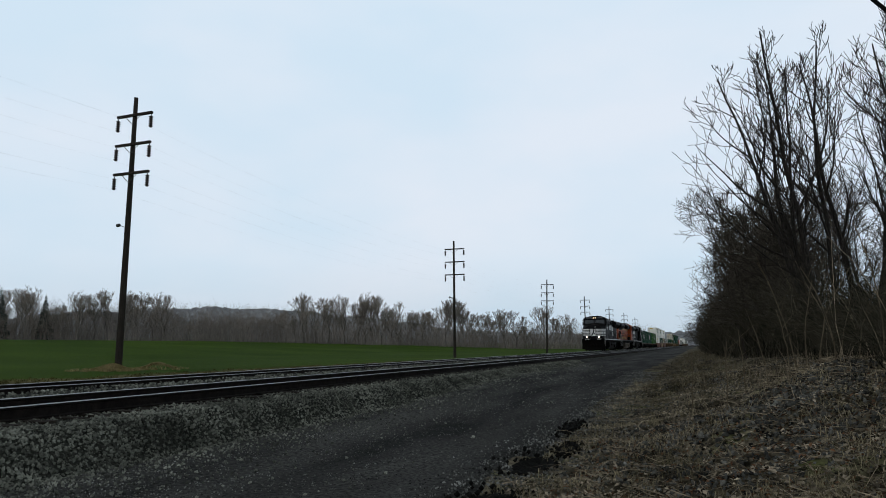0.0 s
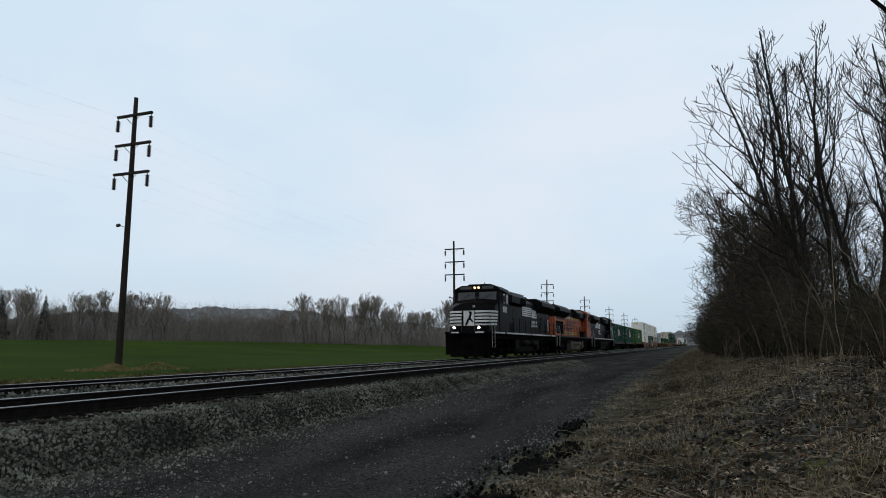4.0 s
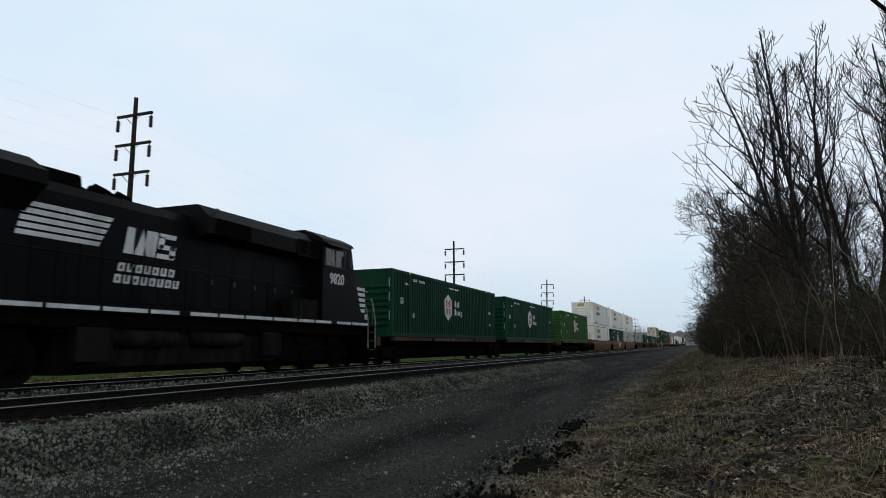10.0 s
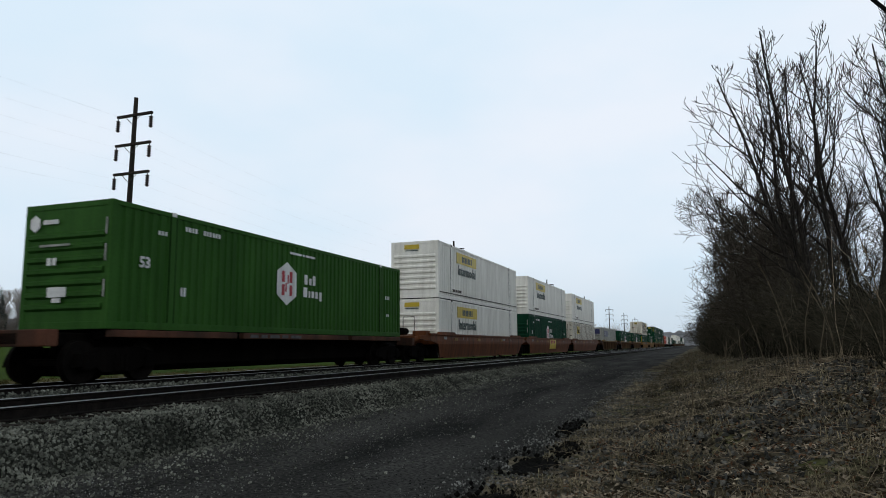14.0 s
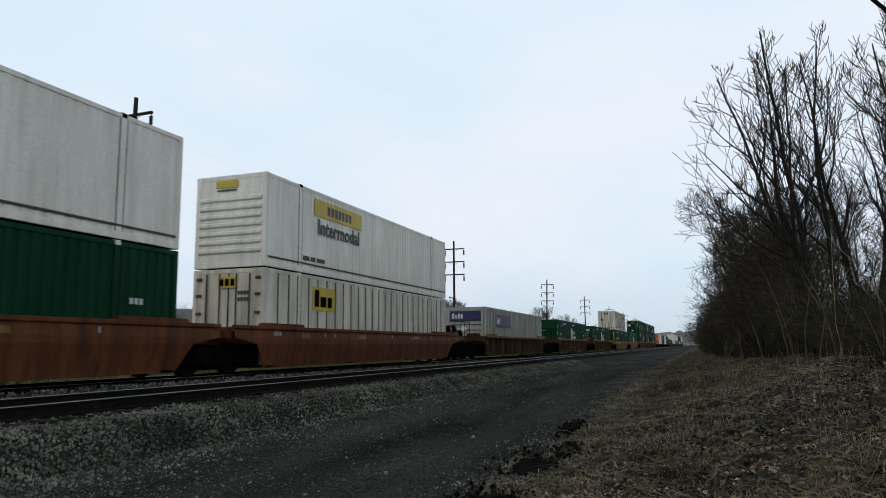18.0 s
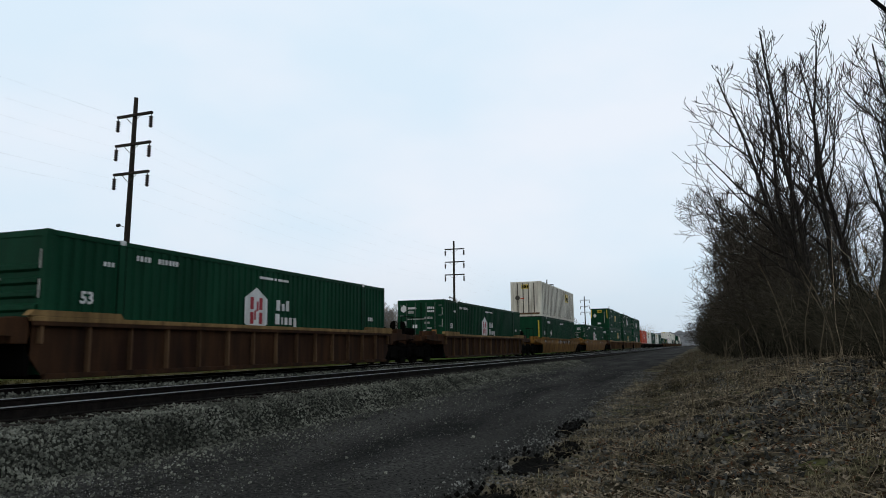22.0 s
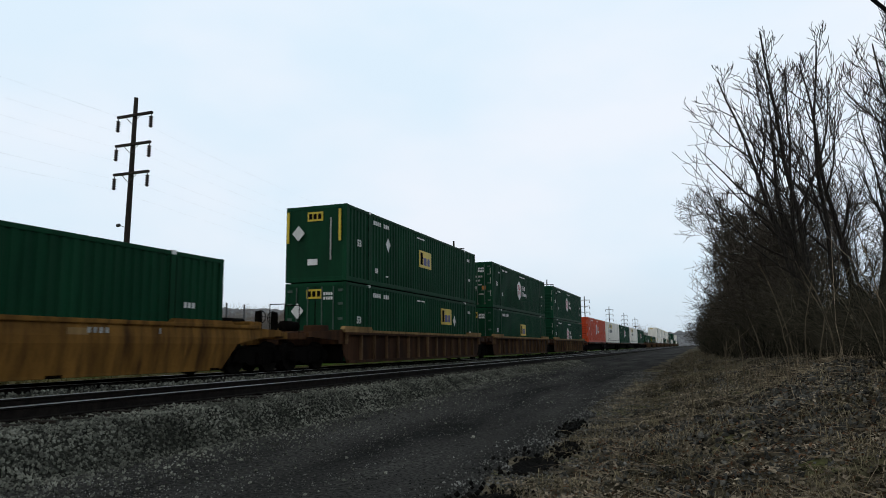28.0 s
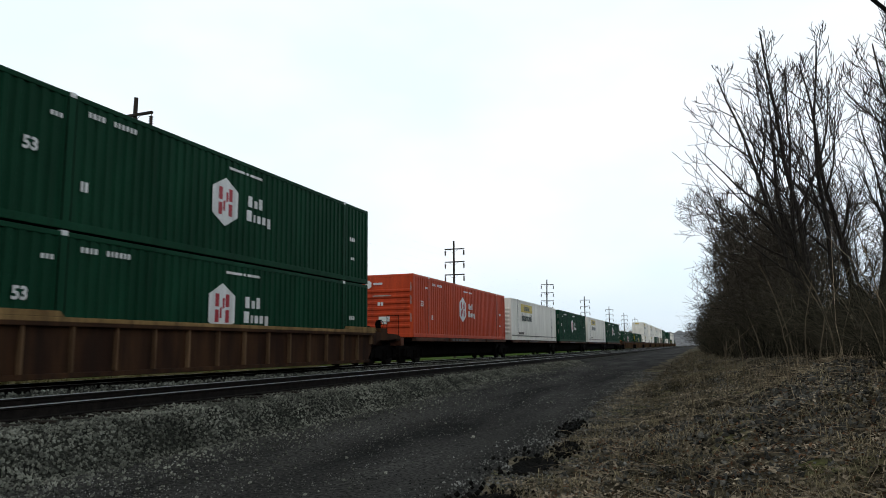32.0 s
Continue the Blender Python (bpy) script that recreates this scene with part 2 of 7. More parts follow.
M["grit"] = material("dark_road_grit", (0.035, 0.035, 0.031), (0.11, 0.109, 0.098), 0.8, 0.95, fine=50, island=0.75, spec=0.05)
M["pebble"] = material("pale_grey_pebbles", (0.05, 0.05, 0.045), (0.17, 0.17, 0.155), 2.0, 0.85, fine=50, island=0.85, spec=0.1)
M["mud"] = material("very_dark_earth", (0.004, 0.004, 0.0035), (0.012, 0.0115, 0.01), 6, 0.95, bump=1.0, fine=26, grain=0.6, spec=0.02)
# pale grey of this ridge is painted haze over darker woods
M["hill"] = material("far_hazed_ridge", (0.17, 0.175, 0.18), (0.26, 0.265, 0.27), 0.05, 0.95, bump=0, fine=0.2, spec=0.0)


# ---------------------------------------------------------------- mesh building
class Shape:
    """Collects vertices and faces of one mesh."""

    def __init__(self):
        self.v, self.f = [], []

    def add(self, verts, faces):
        k = len(self.v)
        self.v.extend(verts)
        self.f.extend([tuple(i + k for i in f) for f in faces])
        return self

    def box(self, x0, x1, y0, y1, z0, z1, c=0.0):
        """A box; with c its edges along all axes are chamfered."""
        if c <= 0:
            return self.add([(x, y, z) for z in (z0, z1) for y in (y0, y1) for x in (x0, x1)],
                            [(0, 2, 3, 1), (4, 5, 7, 6), (0, 1, 5, 4), (2, 6, 7, 3), (0, 4, 6, 2), (1, 3, 7, 5)])
        c = min(c, (x1 - x0) * 0.45, (y1 - y0) * 0.45, (z1 - z0) * 0.45)
        ring = [(x0 + c, y0), (x1 - c, y0), (x1, y0 + c), (x1, y1 - c), (x1 - c, y1), (x0 + c, y1), (x0, y1 - c), (x0, y0 + c)]
        mx, my = (x0 + x1) / 2, (y0 + y1) / 2
        def inset(p):
            return (p[0] + (c if p[0] < mx else -c) * 0.6, p[1] + (c if p[1] < my else -c) * 0.6)
        vs = [(*inset(p), z0) for p in ring] + [(*p, z0 + c) for p in ring] + [(*p, z1 - c) for p in ring] + [(*inset(p), z1) for p in ring]
        fs = [tuple(range(7, -1, -1)), tuple(range(24, 32))]
        for r in range(3):
            for i in range(8):
                j = (i + 1) % 8
                fs.append((r * 8 + i, r * 8 + j, r * 8 + 8 + j, r * 8 + 8 + i))
        return self.add(vs, fs)

    def tube(self, a, b, r0, r1=None, n=8, caps=True):
        a, b = Vector(a), Vector(b)
        r1 = r0 if r1 is None else r1
        d = (b - a)
        if d.length < 1e-6:
            return self
        d.normalize()
        s = d.orthogonal().normalized()
        t = d.cross(s)
        vs = []
        for p, r in ((a, r0), (b, r1)):
            for i in range(n):
                w = 2 * math.pi * i / n
                vs.append(tuple(p + s * (r * math.cos(w)) + t * (r * math.sin(w))))
        fs = [(i, (i + 1) % n, n + (i + 1) % n, n + i) for i in range(n)]
        if caps:
            fs += [tuple(range(n - 1, -1, -1)), tuple(range(n, 2 * n))]
        return self.add(vs, fs)

    def pipe(self, pts, r, n=6):
        for a, b in zip(pts[:-1], pts[1:]):
            self.tube(a, b, r, r, n)
        return self

    def prism_x(self, prof, x0, x1):
        """A profile of (y, z) points drawn out along x."""
        n = len(prof)
        vs = [(x0, y, z) for y, z in prof] + [(x1, y, z) for y, z in prof]
        fs = [(i, (i + 1) % n, n + (i + 1) % n, n + i) for i in range(n)] + [tuple(range(n - 1, -1, -1)), tuple(range(n, 2 * n))]
        return self.add(vs, fs)

    def prism_y(self, prof, y0, y1):
        """A profile of (x, z) points drawn out along y."""
        n = len(prof)
        vs = [(x, y0, z) for x, z in prof] + [(x, y1, z) for x, z in prof]
        fs = [(i, (i + 1) % n, n + (i + 1) % n, n + i) for i in range(n)] + [tuple(range(n - 1, -1, -1)), tuple(range(n, 2 * n))]
        return self.add(vs, fs)

    def wheel(self, x0, x1, r, y, z, n=20):
        return self.tube((x0, y, z), (x1, y, z), r, r, n)

    def mesh(self, name, mat, smooth=False):
        me = bpy.data.meshes.new(name)
        me.from_pydata(self.v, [], self.f)
        me.materials.append(mat)
        if len(self.f) < 20000:
            bm = bmesh.new()
            bm.from_mesh(me)
            bmesh.ops.recalc_face_normals(bm, faces=bm.faces)
            bm.to_mesh(me)
            bm.free()
        if smooth:
            for p in me.polygons:
                p.use_smooth = True
        return me


def part(name, shape, mat, parent, label="", smooth=False):
    ob = new(name, shape.mesh(name, mat, smooth) if isinstance(shape, Shape) else shape)
    ob.parent = parent
    if label:
        ob["label"] = label
    return ob


def thing(name, label, category, group="", kind=""):
    ob = new(name)
    ob.empty_display_size = 0.2
    return tagged(ob, label, category, group, kind)


def lettering(text, size, mat):
    """The built-in font as a thin mesh that faces +x and reads along +y towards the rear of its thing (or -y, by its pose)."""
    cu = bpy.data.curves.new("lettering", "FONT")
    cu.body, cu.size, cu.extrude, cu.resolution_u = text, size, 0.004, 2
    cu.align_x, cu.align_y, cu.offset = "CENTER", "CENTER", 0.03 * size
    tmp = bpy.data.objects.new("lettering", cu)
    me = bpy.data.meshes.new_from_object(tmp)
    bpy.data.objects.remove(tmp)
    me.materials.append(mat)
    return me


def letters(text, size, x, y, z, mat, parent, label="", rz=90):
    ob = part("lettering", lettering(text, size, mat), mat, parent, label)
    ob.matrix_basis = pose(x, y, z, 90, 0, rz)
    return ob


# ---------------------------------------------------------------- the train's run
TRACK_X, SIDING_X = -13.41, -9.16
V_FIRST, V_LAST = 13.75, 13.45


def run(t):
    """Metres that the train has rolled by t."""
    d = max(0.0, t - 15.0)
    return V_FIRST * t + 0.5 * (V_LAST - V_FIRST) / 17.0 * d * d


MOVERS, SPINNERS = [], []


def rolls(ob, u, z=0.0, turned=False):
    MOVERS.append((ob, u, z, turned))
    return ob


# ---------------------------------------------------------------- terrain
def smooth(a, b, x):
    t = min(1.0, max(0.0, (x - a) / (b - a)))
    return t * t * (3 - 2 * t)


def mixed(a, b, t):
    return a + (b - a) * t


def road_level(y):
    return mixed(-0.66, -0.36, smooth(10, 30, y))


def height(x, y):
    """Ground height: field, trackbed, cinder road, bank."""
    n = noise.noise(Vector((x * 0.35, y * 0.35, 0))) * 0.05 + noise.noise(Vector((x * 1.7, y * 1.7, 3))) * 0.02
    road = road_level(y)
    if x < -16.2:
        base = mixed(-0.26, -0.55, smooth(20, 85, y))
        far = max(0.0, -70 - x) * 0.06
        far = min(far, 3.7)
        verge = mixed(-0.45, base, smooth(16.2, 26, -x))
        return verge + far + n * smooth(16.2, 19, -x)
    if x < -6.6:
        return mixed(-0.45, road - 0.03, smooth(-16.2, -6.6, x)) - 0.03
    bank = mixed(0.0, 0.75, smooth(-1.4, 3.2, x)) + 0.4 * math.exp(-((x - 1.5) ** 2 / 0.9 + (y - 10.4) ** 2 / 2.4)) + 0.16 * math.exp(-((x + 0.1) ** 2 / 0.35 + (y - 10.3) ** 2 / 1.2)) + 0.36 * math.exp(-((x - 2.2) ** 2 / 1.1 + (y - 12.8) ** 2 / 4)) + 0.4 * smooth(4, 14, x)
    rough_n = noise.noise(Vector((x * 0.9, y * 0.9, 7))) * 0.15 * smooth(-2.2, 0.0, x) + noise.noise(Vector((x * 2.6, y * 2.6, 9))) * 0.1 * smooth(-2.2, -1.0, x)
    rut = -0.05 * math.exp(-((x + 3.0) / 0.35) ** 2) - 0.04 * math.exp(-((x + 4.9) / 0.35) ** 2)
    hole = -0.16 * math.exp(-((x + 1.95) ** 2 / 0.07 + (y - 8.6) ** 2 / 0.5)) - 0.14 * math.exp(-((x + 1.86) ** 2 / 0.07 + (y - 6.3) ** 2 / 0.2))
    far_gate = 1.0 - smooth(120, 300, y)
    return road + n * 0.6 + rut + hole + (bank + rough_n) * far_gate


def steps(*spans):
    out = []
    for a, b, d in spans:
        k = max(1, round((b - a) / d))
        out += [a + (b - a) * i / k for i in range(k)]
    return out + [spans[-1][1]]


def sheet(xs, ys, lift=0.0, f=height):
    s = Shape()
    nx = len(xs)
    s.v = [(x, y, f(x, y) + lift) for y in ys for x in xs]
    s.f = [(j * nx + i, j * nx + i + 1, (j + 1) * nx + i + 1, (j + 1) * nx + i) for j in range(len(ys) - 1) for i in range(nx - 1)]
    return s


def ground_material():
    """Field, verge and bank told apart by where they lie, with ragged borders."""
    m = material("grassland", (0.028, 0.056, 0.005), (0.048, 0.084, 0.008), 0.05, 0.95, bump=1.0, fine=26, grain=0.5, spec=0.02)
    n, l = m.node_tree.nodes, m.node_tree.links
    p = n["Principled BSDF"]
    field = p.inputs["Base Color"].links[0].from_socket
    co = n["Texture Coordinate"]
    sep, wob, add, lin, mix1 = n.new("ShaderNodeSeparateXYZ"), n.new("ShaderNodeTexNoise"), n.new("ShaderNodeMath"), n.new("ShaderNodeMapRange"), n.new("ShaderNodeMix")
    wob.inputs["Scale"].default_value, wob.inputs["Detail"].default_value = 0.5, 5.0
    l.new(co.outputs["Object"], wob.inputs["Vector"])
    l.new(co.outputs["Object"], sep.inputs["Vector"])
    add.operation, add.inputs[2].default_value = "MULTIPLY_ADD", -1.5
    add.inputs[1].default_value = 3.0
    l.new(wob.outputs["Fac"], add.inputs[0])
    tot = n.new("ShaderNodeMath")
    l.new(sep.outputs["X"], tot.inputs[0])
    l.new(add.outputs["Value"], tot.inputs[1])
    lin.inputs["From Min"].default_value, lin.inputs["From Max"].default_value = -22.9, -21.9
    l.new(tot.outputs["Value"], lin.inputs["Value"])
    straw, sn = n.new("ShaderNodeValToRGB"), n.new("ShaderNodeTexNoise")
    sn.inputs["Scale"].default_value, sn.inputs["Detail"].default_value = 9.0, 8.0
    straw.color_ramp.elements[0].color, straw.color_ramp.elements[1].color = (0.018, 0.016, 0.011, 1), (0.2, 0.17, 0.118, 1)
    straw.color_ramp.elements[0].position, straw.color_ramp.elements[1].position = 0.35, 0.66
    l.new(co.outputs["Object"], sn.inputs["Vector"])
    l.new(sn.outputs["Fac"], straw.inputs["Fac"])
    soil, pick, patch = n.new("ShaderNodeTexNoise"), n.new("ShaderNodeValToRGB"), n.new("ShaderNodeMix")
    soil.inputs["Scale"].default_value, soil.inputs["Detail"].default_value = 0.85, 6.0
    pick.color_ramp.elements[0].color, pick.color_ramp.elements[1].color = (0.35, 0.34, 0.31, 1), (1.0, 1.0, 1.0, 1)
    pick.color_ramp.elements[0].position, pick.color_ramp.elements[1].position = 0.4, 0.56
    moss = pick.color_ramp.elements.new(0.68)
    moss.color = (0.72, 0.88, 0.5, 1)
    patch.data_type, patch.blend_type = "RGBA", "MULTIPLY"
    patch.inputs["Factor"].default_value = 1.0
    l.new(co.outputs["Object"], soil.inputs["Vector"])
    l.new(soil.outputs["Fac"], pick.inputs["Fac"])
    l.new(straw.outputs["Color"], patch.inputs["A"])
    l.new(pick.outputs["Color"], patch.inputs["B"])
    mix1.data_type = "RGBA"
    l.new(lin.outputs["Result"], mix1.inputs["Factor"])
    l.new(field, mix1.inputs["A"])
    l.new(patch.outputs["Result"], mix1.inputs["B"])
    # yellow-olive dead grass between the field and the tracks
    grass, gate, mix2 = n.new("ShaderNodeValToRGB"), n.new("ShaderNodeMapRange"), n.new("ShaderNodeMix")
    grass.color_ramp.elements[0].color, grass.color_ramp.elements[1].color = (0.05, 0.046, 0.018, 1), (0.15, 0.128, 0.056, 1)
    grass.color_ramp.elements[0].position, grass.color_ramp.elements[1].position = 0.32, 0.66
    gate.inputs["From Min"].default_value, gate.inputs["From Max"].default_value = -16.4, -15.4
    gate.inputs["To Min"].default_value, gate.inputs["To Max"].default_value = 1.0, 0.0
    mix2.data_type = "RGBA"
    l.new(sn.outputs["Fac"], grass.inputs["Fac"])
    l.new(sep.outputs["X"], gate.inputs["Value"])
    l.new(gate.outputs["Result"], mix2.inputs["Factor"])
    l.new(patch.outputs["Result"], mix2.inputs["A"])
    l.new(grass.outputs["Color"], mix2.inputs["B"])
    l.new(mix2.outputs["Result"], mix1.inputs["B"])
    l.new(mix1.outputs["Result"], p.inputs["Base Color"])
    return m


M["ground"] = ground_material()


def ground_height(x, y):
    """The ground sinks a little where road and ballast lie on it."""
    return height(x, y) - (0.1 * smooth(-2.2, -2.9, x) if x > -16.2 else 0.0)


gx = steps((-1500, -300, 150), (-300, -60, 12), (-60, -16.2, 2.2), (-16.2, -6.6, 3.2), (-6.6, -2.4, 0.3), (-2.4, 4.4, 0.11), (4.4, 12, 0.6), (12, 60, 8), (60, 1500, 160))
gy = steps((-400, -20, 60), (-20, 2, 2), (2, 18, 0.12), (18, 40, 0.6), (40, 120, 4), (120, 400, 20), (400, 3000, 260))
ground = tagged(new("ground", sheet(gx, gy, 0.0, ground_height).mesh("ground", M["ground"], True)), "green winter-crop field and straw-brown grass verge beside the railway", "ground", kind="structure")
rx = steps((-7.6, -1.6, 0.18))
ry = steps((-20, 2, 2), (2, 20, 0.2), (20, 60, 1.0), (60, 900, 40))


def road_height(x, y):
    edge = smooth(-1.8, -2.4, x + 0.5 * noise.noise(Vector((y * 0.5, 1.5, 0))) + 0.25 * noise.noise(Vector((y * 2.1, 4.5, 0)))) 
    return height(x, y) + mixed(-0.05, 0.02, edge)


road = tagged(new("road", sheet(rx, ry, 0.0, road_height).mesh("road", M["road"], True)), "dark cinder service road with shallow wheel ruts beside the tracks", "road", kind="structure")


def bed_height(x, y):
    """Ballast shoulder, crown between and under the two tracks."""
    toe = road_level(y) - 0.06
    n = noise.noise(Vector((x * 1.3, y * 0.8, 11))) * 0.035
    crest = -0.225
    near_edge = mixed(-6.55, -6.9, smooth(14, 30, y)) + 0.2 * noise.noise(Vector((y * 0.35, 0, 5)))
    if x > -7.5:
        return mixed(crest, toe, smooth(-7.5, near_edge, x)) + n
    if x < -15.1:
        return mixed(crest, -0.55, smooth(-15.1, -16.6, x)) + n
    mid = 0.15 if -12.15 < x < -10.5 else (0.02 if abs(x - TRACK_X) < 0.6 or abs(x - SIDING_X) < 0.6 else 0.0)
    return crest + mid + n * 0.5


bx = steps((-16.8, -15, 0.3), (-15, -7.6, 0.35), (-7.6, -6.3, 0.13))
by = steps((-20, 2, 2), (2, 30, 0.3), (30, 90, 2), (90, 1500, 60))
bed = tagged(new("ballast_bed", sheet(bx, by, 0.0, bed_height).mesh("ballast_bed", M["ballast"], True)), "crushed-stone ballast carrying two railway tracks, darkened as shaded gaps between stones", "ballast", kind="structure")

# tracks: rails with head, web and foot, wooden ties, tie plates
def rail_shape(y0, y1):
    foot, web, head = Shape(), Shape(), Shape()
    web.prism_y([(-0.076, -0.18), (0.076, -0.18), (0.076, -0.168), (0.012, -0.15), (0.010, -0.045), (0.036, -0.034), (0.036, -0.01), (-0.036, -0.01), (-0.036, -0.034), (-0.010, -0.045), (-0.012, -0.15), (-0.076, -0.168)], y0, y1)
    head.prism_y([(-0.034, -0.01), (0.034, -0.01), (0.032, -0.002), (0.022, 0.0), (-0.022, 0.0), (-0.032, -0.002)], y0, y1)
    return web, head


web, head = rail_shape(-60, 1500)
web_me, head_me = web.mesh("rail", M["rust_rail"]), head.mesh("rail_head", M["rail_head"])
tie_me = Shape().box(-1.3, 1.3, -0.115, 0.115, -0.36, -0.185, 0.015).mesh("tie", M["tie"])
plate_me = Shape().box(-0.12, 0.12, -0.09, 0.09, -0.185, -0.172).mesh("tie_plate", M["rust_rail"])
for tx in (TRACK_X, SIDING_X):
    track = tagged(new("track"), "standard-gauge railway track on creosoted wooden ties", "railway track", "railway tracks", "structure")
    track.location = (tx, 0, 0)
    for sx in (-0.7525, 0.7525):
        r = part("rail", web_me, None, track, "rusty steel rail")
        r.location = (sx, 0, 0)
        part("rail_head", head_me, None, r, "bright worn rail head")
    rng = random.Random(3)
    for i in range(150):
        t = part("tie", tie_me, None, track)
        t.location = (rng.uniform(-0.04, 0.04), 2 + i * 0.5, rng.uniform(-0.012, 0.006))
        t.rotation_euler = (0, 0, rng.uniform(-0.012, 0.012))
    rest = Shape()
    for i in range(900):
        rest.box(-1.3, 1.3, 77 + i * 0.5, 77.23 + i * 0.5, -0.36, -0.185)
    tagged(part("far_ties", rest, M["tie"], track), kind="stuff")


# ---------------------------------------------------------------- running gear
def wheelset_mesh(r):
    s = Shape()
    for sx in (-1, 1):
        a, b = sx * 0.70, sx * 0.835
        s.wheel(min(a, b), max(a, b), r, 0, 0, 20)
        f0, f1 = sx * 0.675, sx * 0.705
        s.wheel(min(f0, f1), max(f0, f1), r + 0.028, 0, 0, 20)
        h0, h1 = sx * 0.83, sx * 0.90
        s.wheel(min(h0, h1), max(h0, h1), r * 0.3, 0, 0, 8)
    s.wheel(-0.7, 0.7, 0.08, 0, 0, 8)
    return s.mesh("wheelset", M["steel"])


WHEEL_MESH = {0.51: wheelset_mesh(0.51), 0.46: wheelset_mesh(0.46)}


def truck_mesh(axles, r):
    """Side frames, bolster, springs and journal boxes round the given axles (y from the centre)."""
    s = Shape()
    y0, y1 = axles[0] - 0.35, axles[-1] + 0.35
    for sx in (-1, 1):
        xa, xb = sorted((sx * 0.90, sx * 1.06))
        prof = [(y0, r - 0.1), (y0 + 0.1, r + 0.18), (y0 + 0.6, r + 0.32), (y1 - 0.6, r + 0.32), (y1 - 0.1, r + 0.18), (y1, r - 0.1)]
        low = [(y1 - 0.45, r - 0.05), (y1 - 0.75, r - 0.22), (y0 + 0.75, r - 0.22), (y0 + 0.45, r - 0.05)]
        s.prism_x(prof + low, xa, xb)
        if len(axles) == 3:
            s.box(min(xa, xb) - 0.05, max(xa, xb), y0 + 0.3, y1 - 0.3, r + 0.1, 1.18, 0.04)
            for q in (axles[0] + 1.0, axles[1] + 1.0):
                s.tube((sx * 1.0, q, r - 0.05), (sx * 1.22, q, r - 0.05), 0.16, 0.16, 10)
                s.tube((sx * 1.12, q - 0.45, r + 0.42), (sx * 1.12, q + 0.35, r + 0.42), 0.1, 0.1, 8)
        for a in axles:
            s.box(min(xa, xb) - 0.01, max(xa, xb) + 0.05, a - 0.16, a + 0.16, r - 0.17, r + 0.2, 0.04)
        mids = [(a + b) / 2 for a, b in zip(axles[:-1], axles[1:])]
        for q in mids:
            for k in (-0.13, 0.0, 0.13):
                s.tube((sx * 1.07, q + k, r - 0.2), (sx * 1.07, q + k, r + 0.16), 0.06, 0.06, 8)
    s.box(-0.95, 0.95, (axles[0] + axles[-1]) / 2 - 0.2, (axles[0] + axles[-1]) / 2 + 0.2, r - 0.05, r + 0.3, 0.04)
    s.box(-0.62, 0.62, axles[0] + 0.1, axles[-1] - 0.1, 0.15, r + 0.1, 0.04)
    for a, b in zip(axles[:-1], axles[1:]):
        q = (a + b) / 2
        s.box(-0.98, 0.98, q - 0.16, q + 0.16, 0.17, 0.36, 0.03)
    return s.mesh("truck_frame", M["under"])


TRUCKS = {}


def truck(parent, y, axles, r):
    key = (tuple(axles), r)
    if key not in TRUCKS:
        TRUCKS[key] = truck_mesh(axles, r)
    t = part("truck", TRUCKS[key], None, parent, "dark greasy truck frame with springs")
    t.location = (0, y, 0)
    for a in axles:
        w = part("wheelset", WHEEL_MESH[r], None, t, "worn steel wheels on an axle")
        w.location = (0, a, r)
        SPINNERS.append((w, a, r, -1 if parent.get("backwards") else 1))
    return t


def coupler(parent, y, d):
    """Knuckle coupler that reaches from y by 0.55 m in direction d."""
    s = Shape()
    s.box(-0.09, 0.09, min(y, y + d * 0.4), max(y, y + d * 0.4), 0.72, 0.92, 0.03)
    s.box(-0.16, 0.16, min(y + d * 0.32, y + d * 0.55), max(y + d * 0.32, y + d * 0.55), 0.68, 0.98, 0.05)
    return part("coupler", s, M["under"], parent, "dark cast knuckle coupler")


# ---------------------------------------------------------------- locomotives
LOCO = 22.5


def both(a, b):
    """The two sides: span of x from a to b on the right, mirrored on the left."""
    return ((1, (a, b)), (-1, (-b, -a)))


def slanted(x, sx, pts, t=0.008):
    """A thin plate on the side plane x, with the outline pts of (y, z)."""
    return Shape().prism_x(pts, *sorted((sx * x, sx * (x + t))))


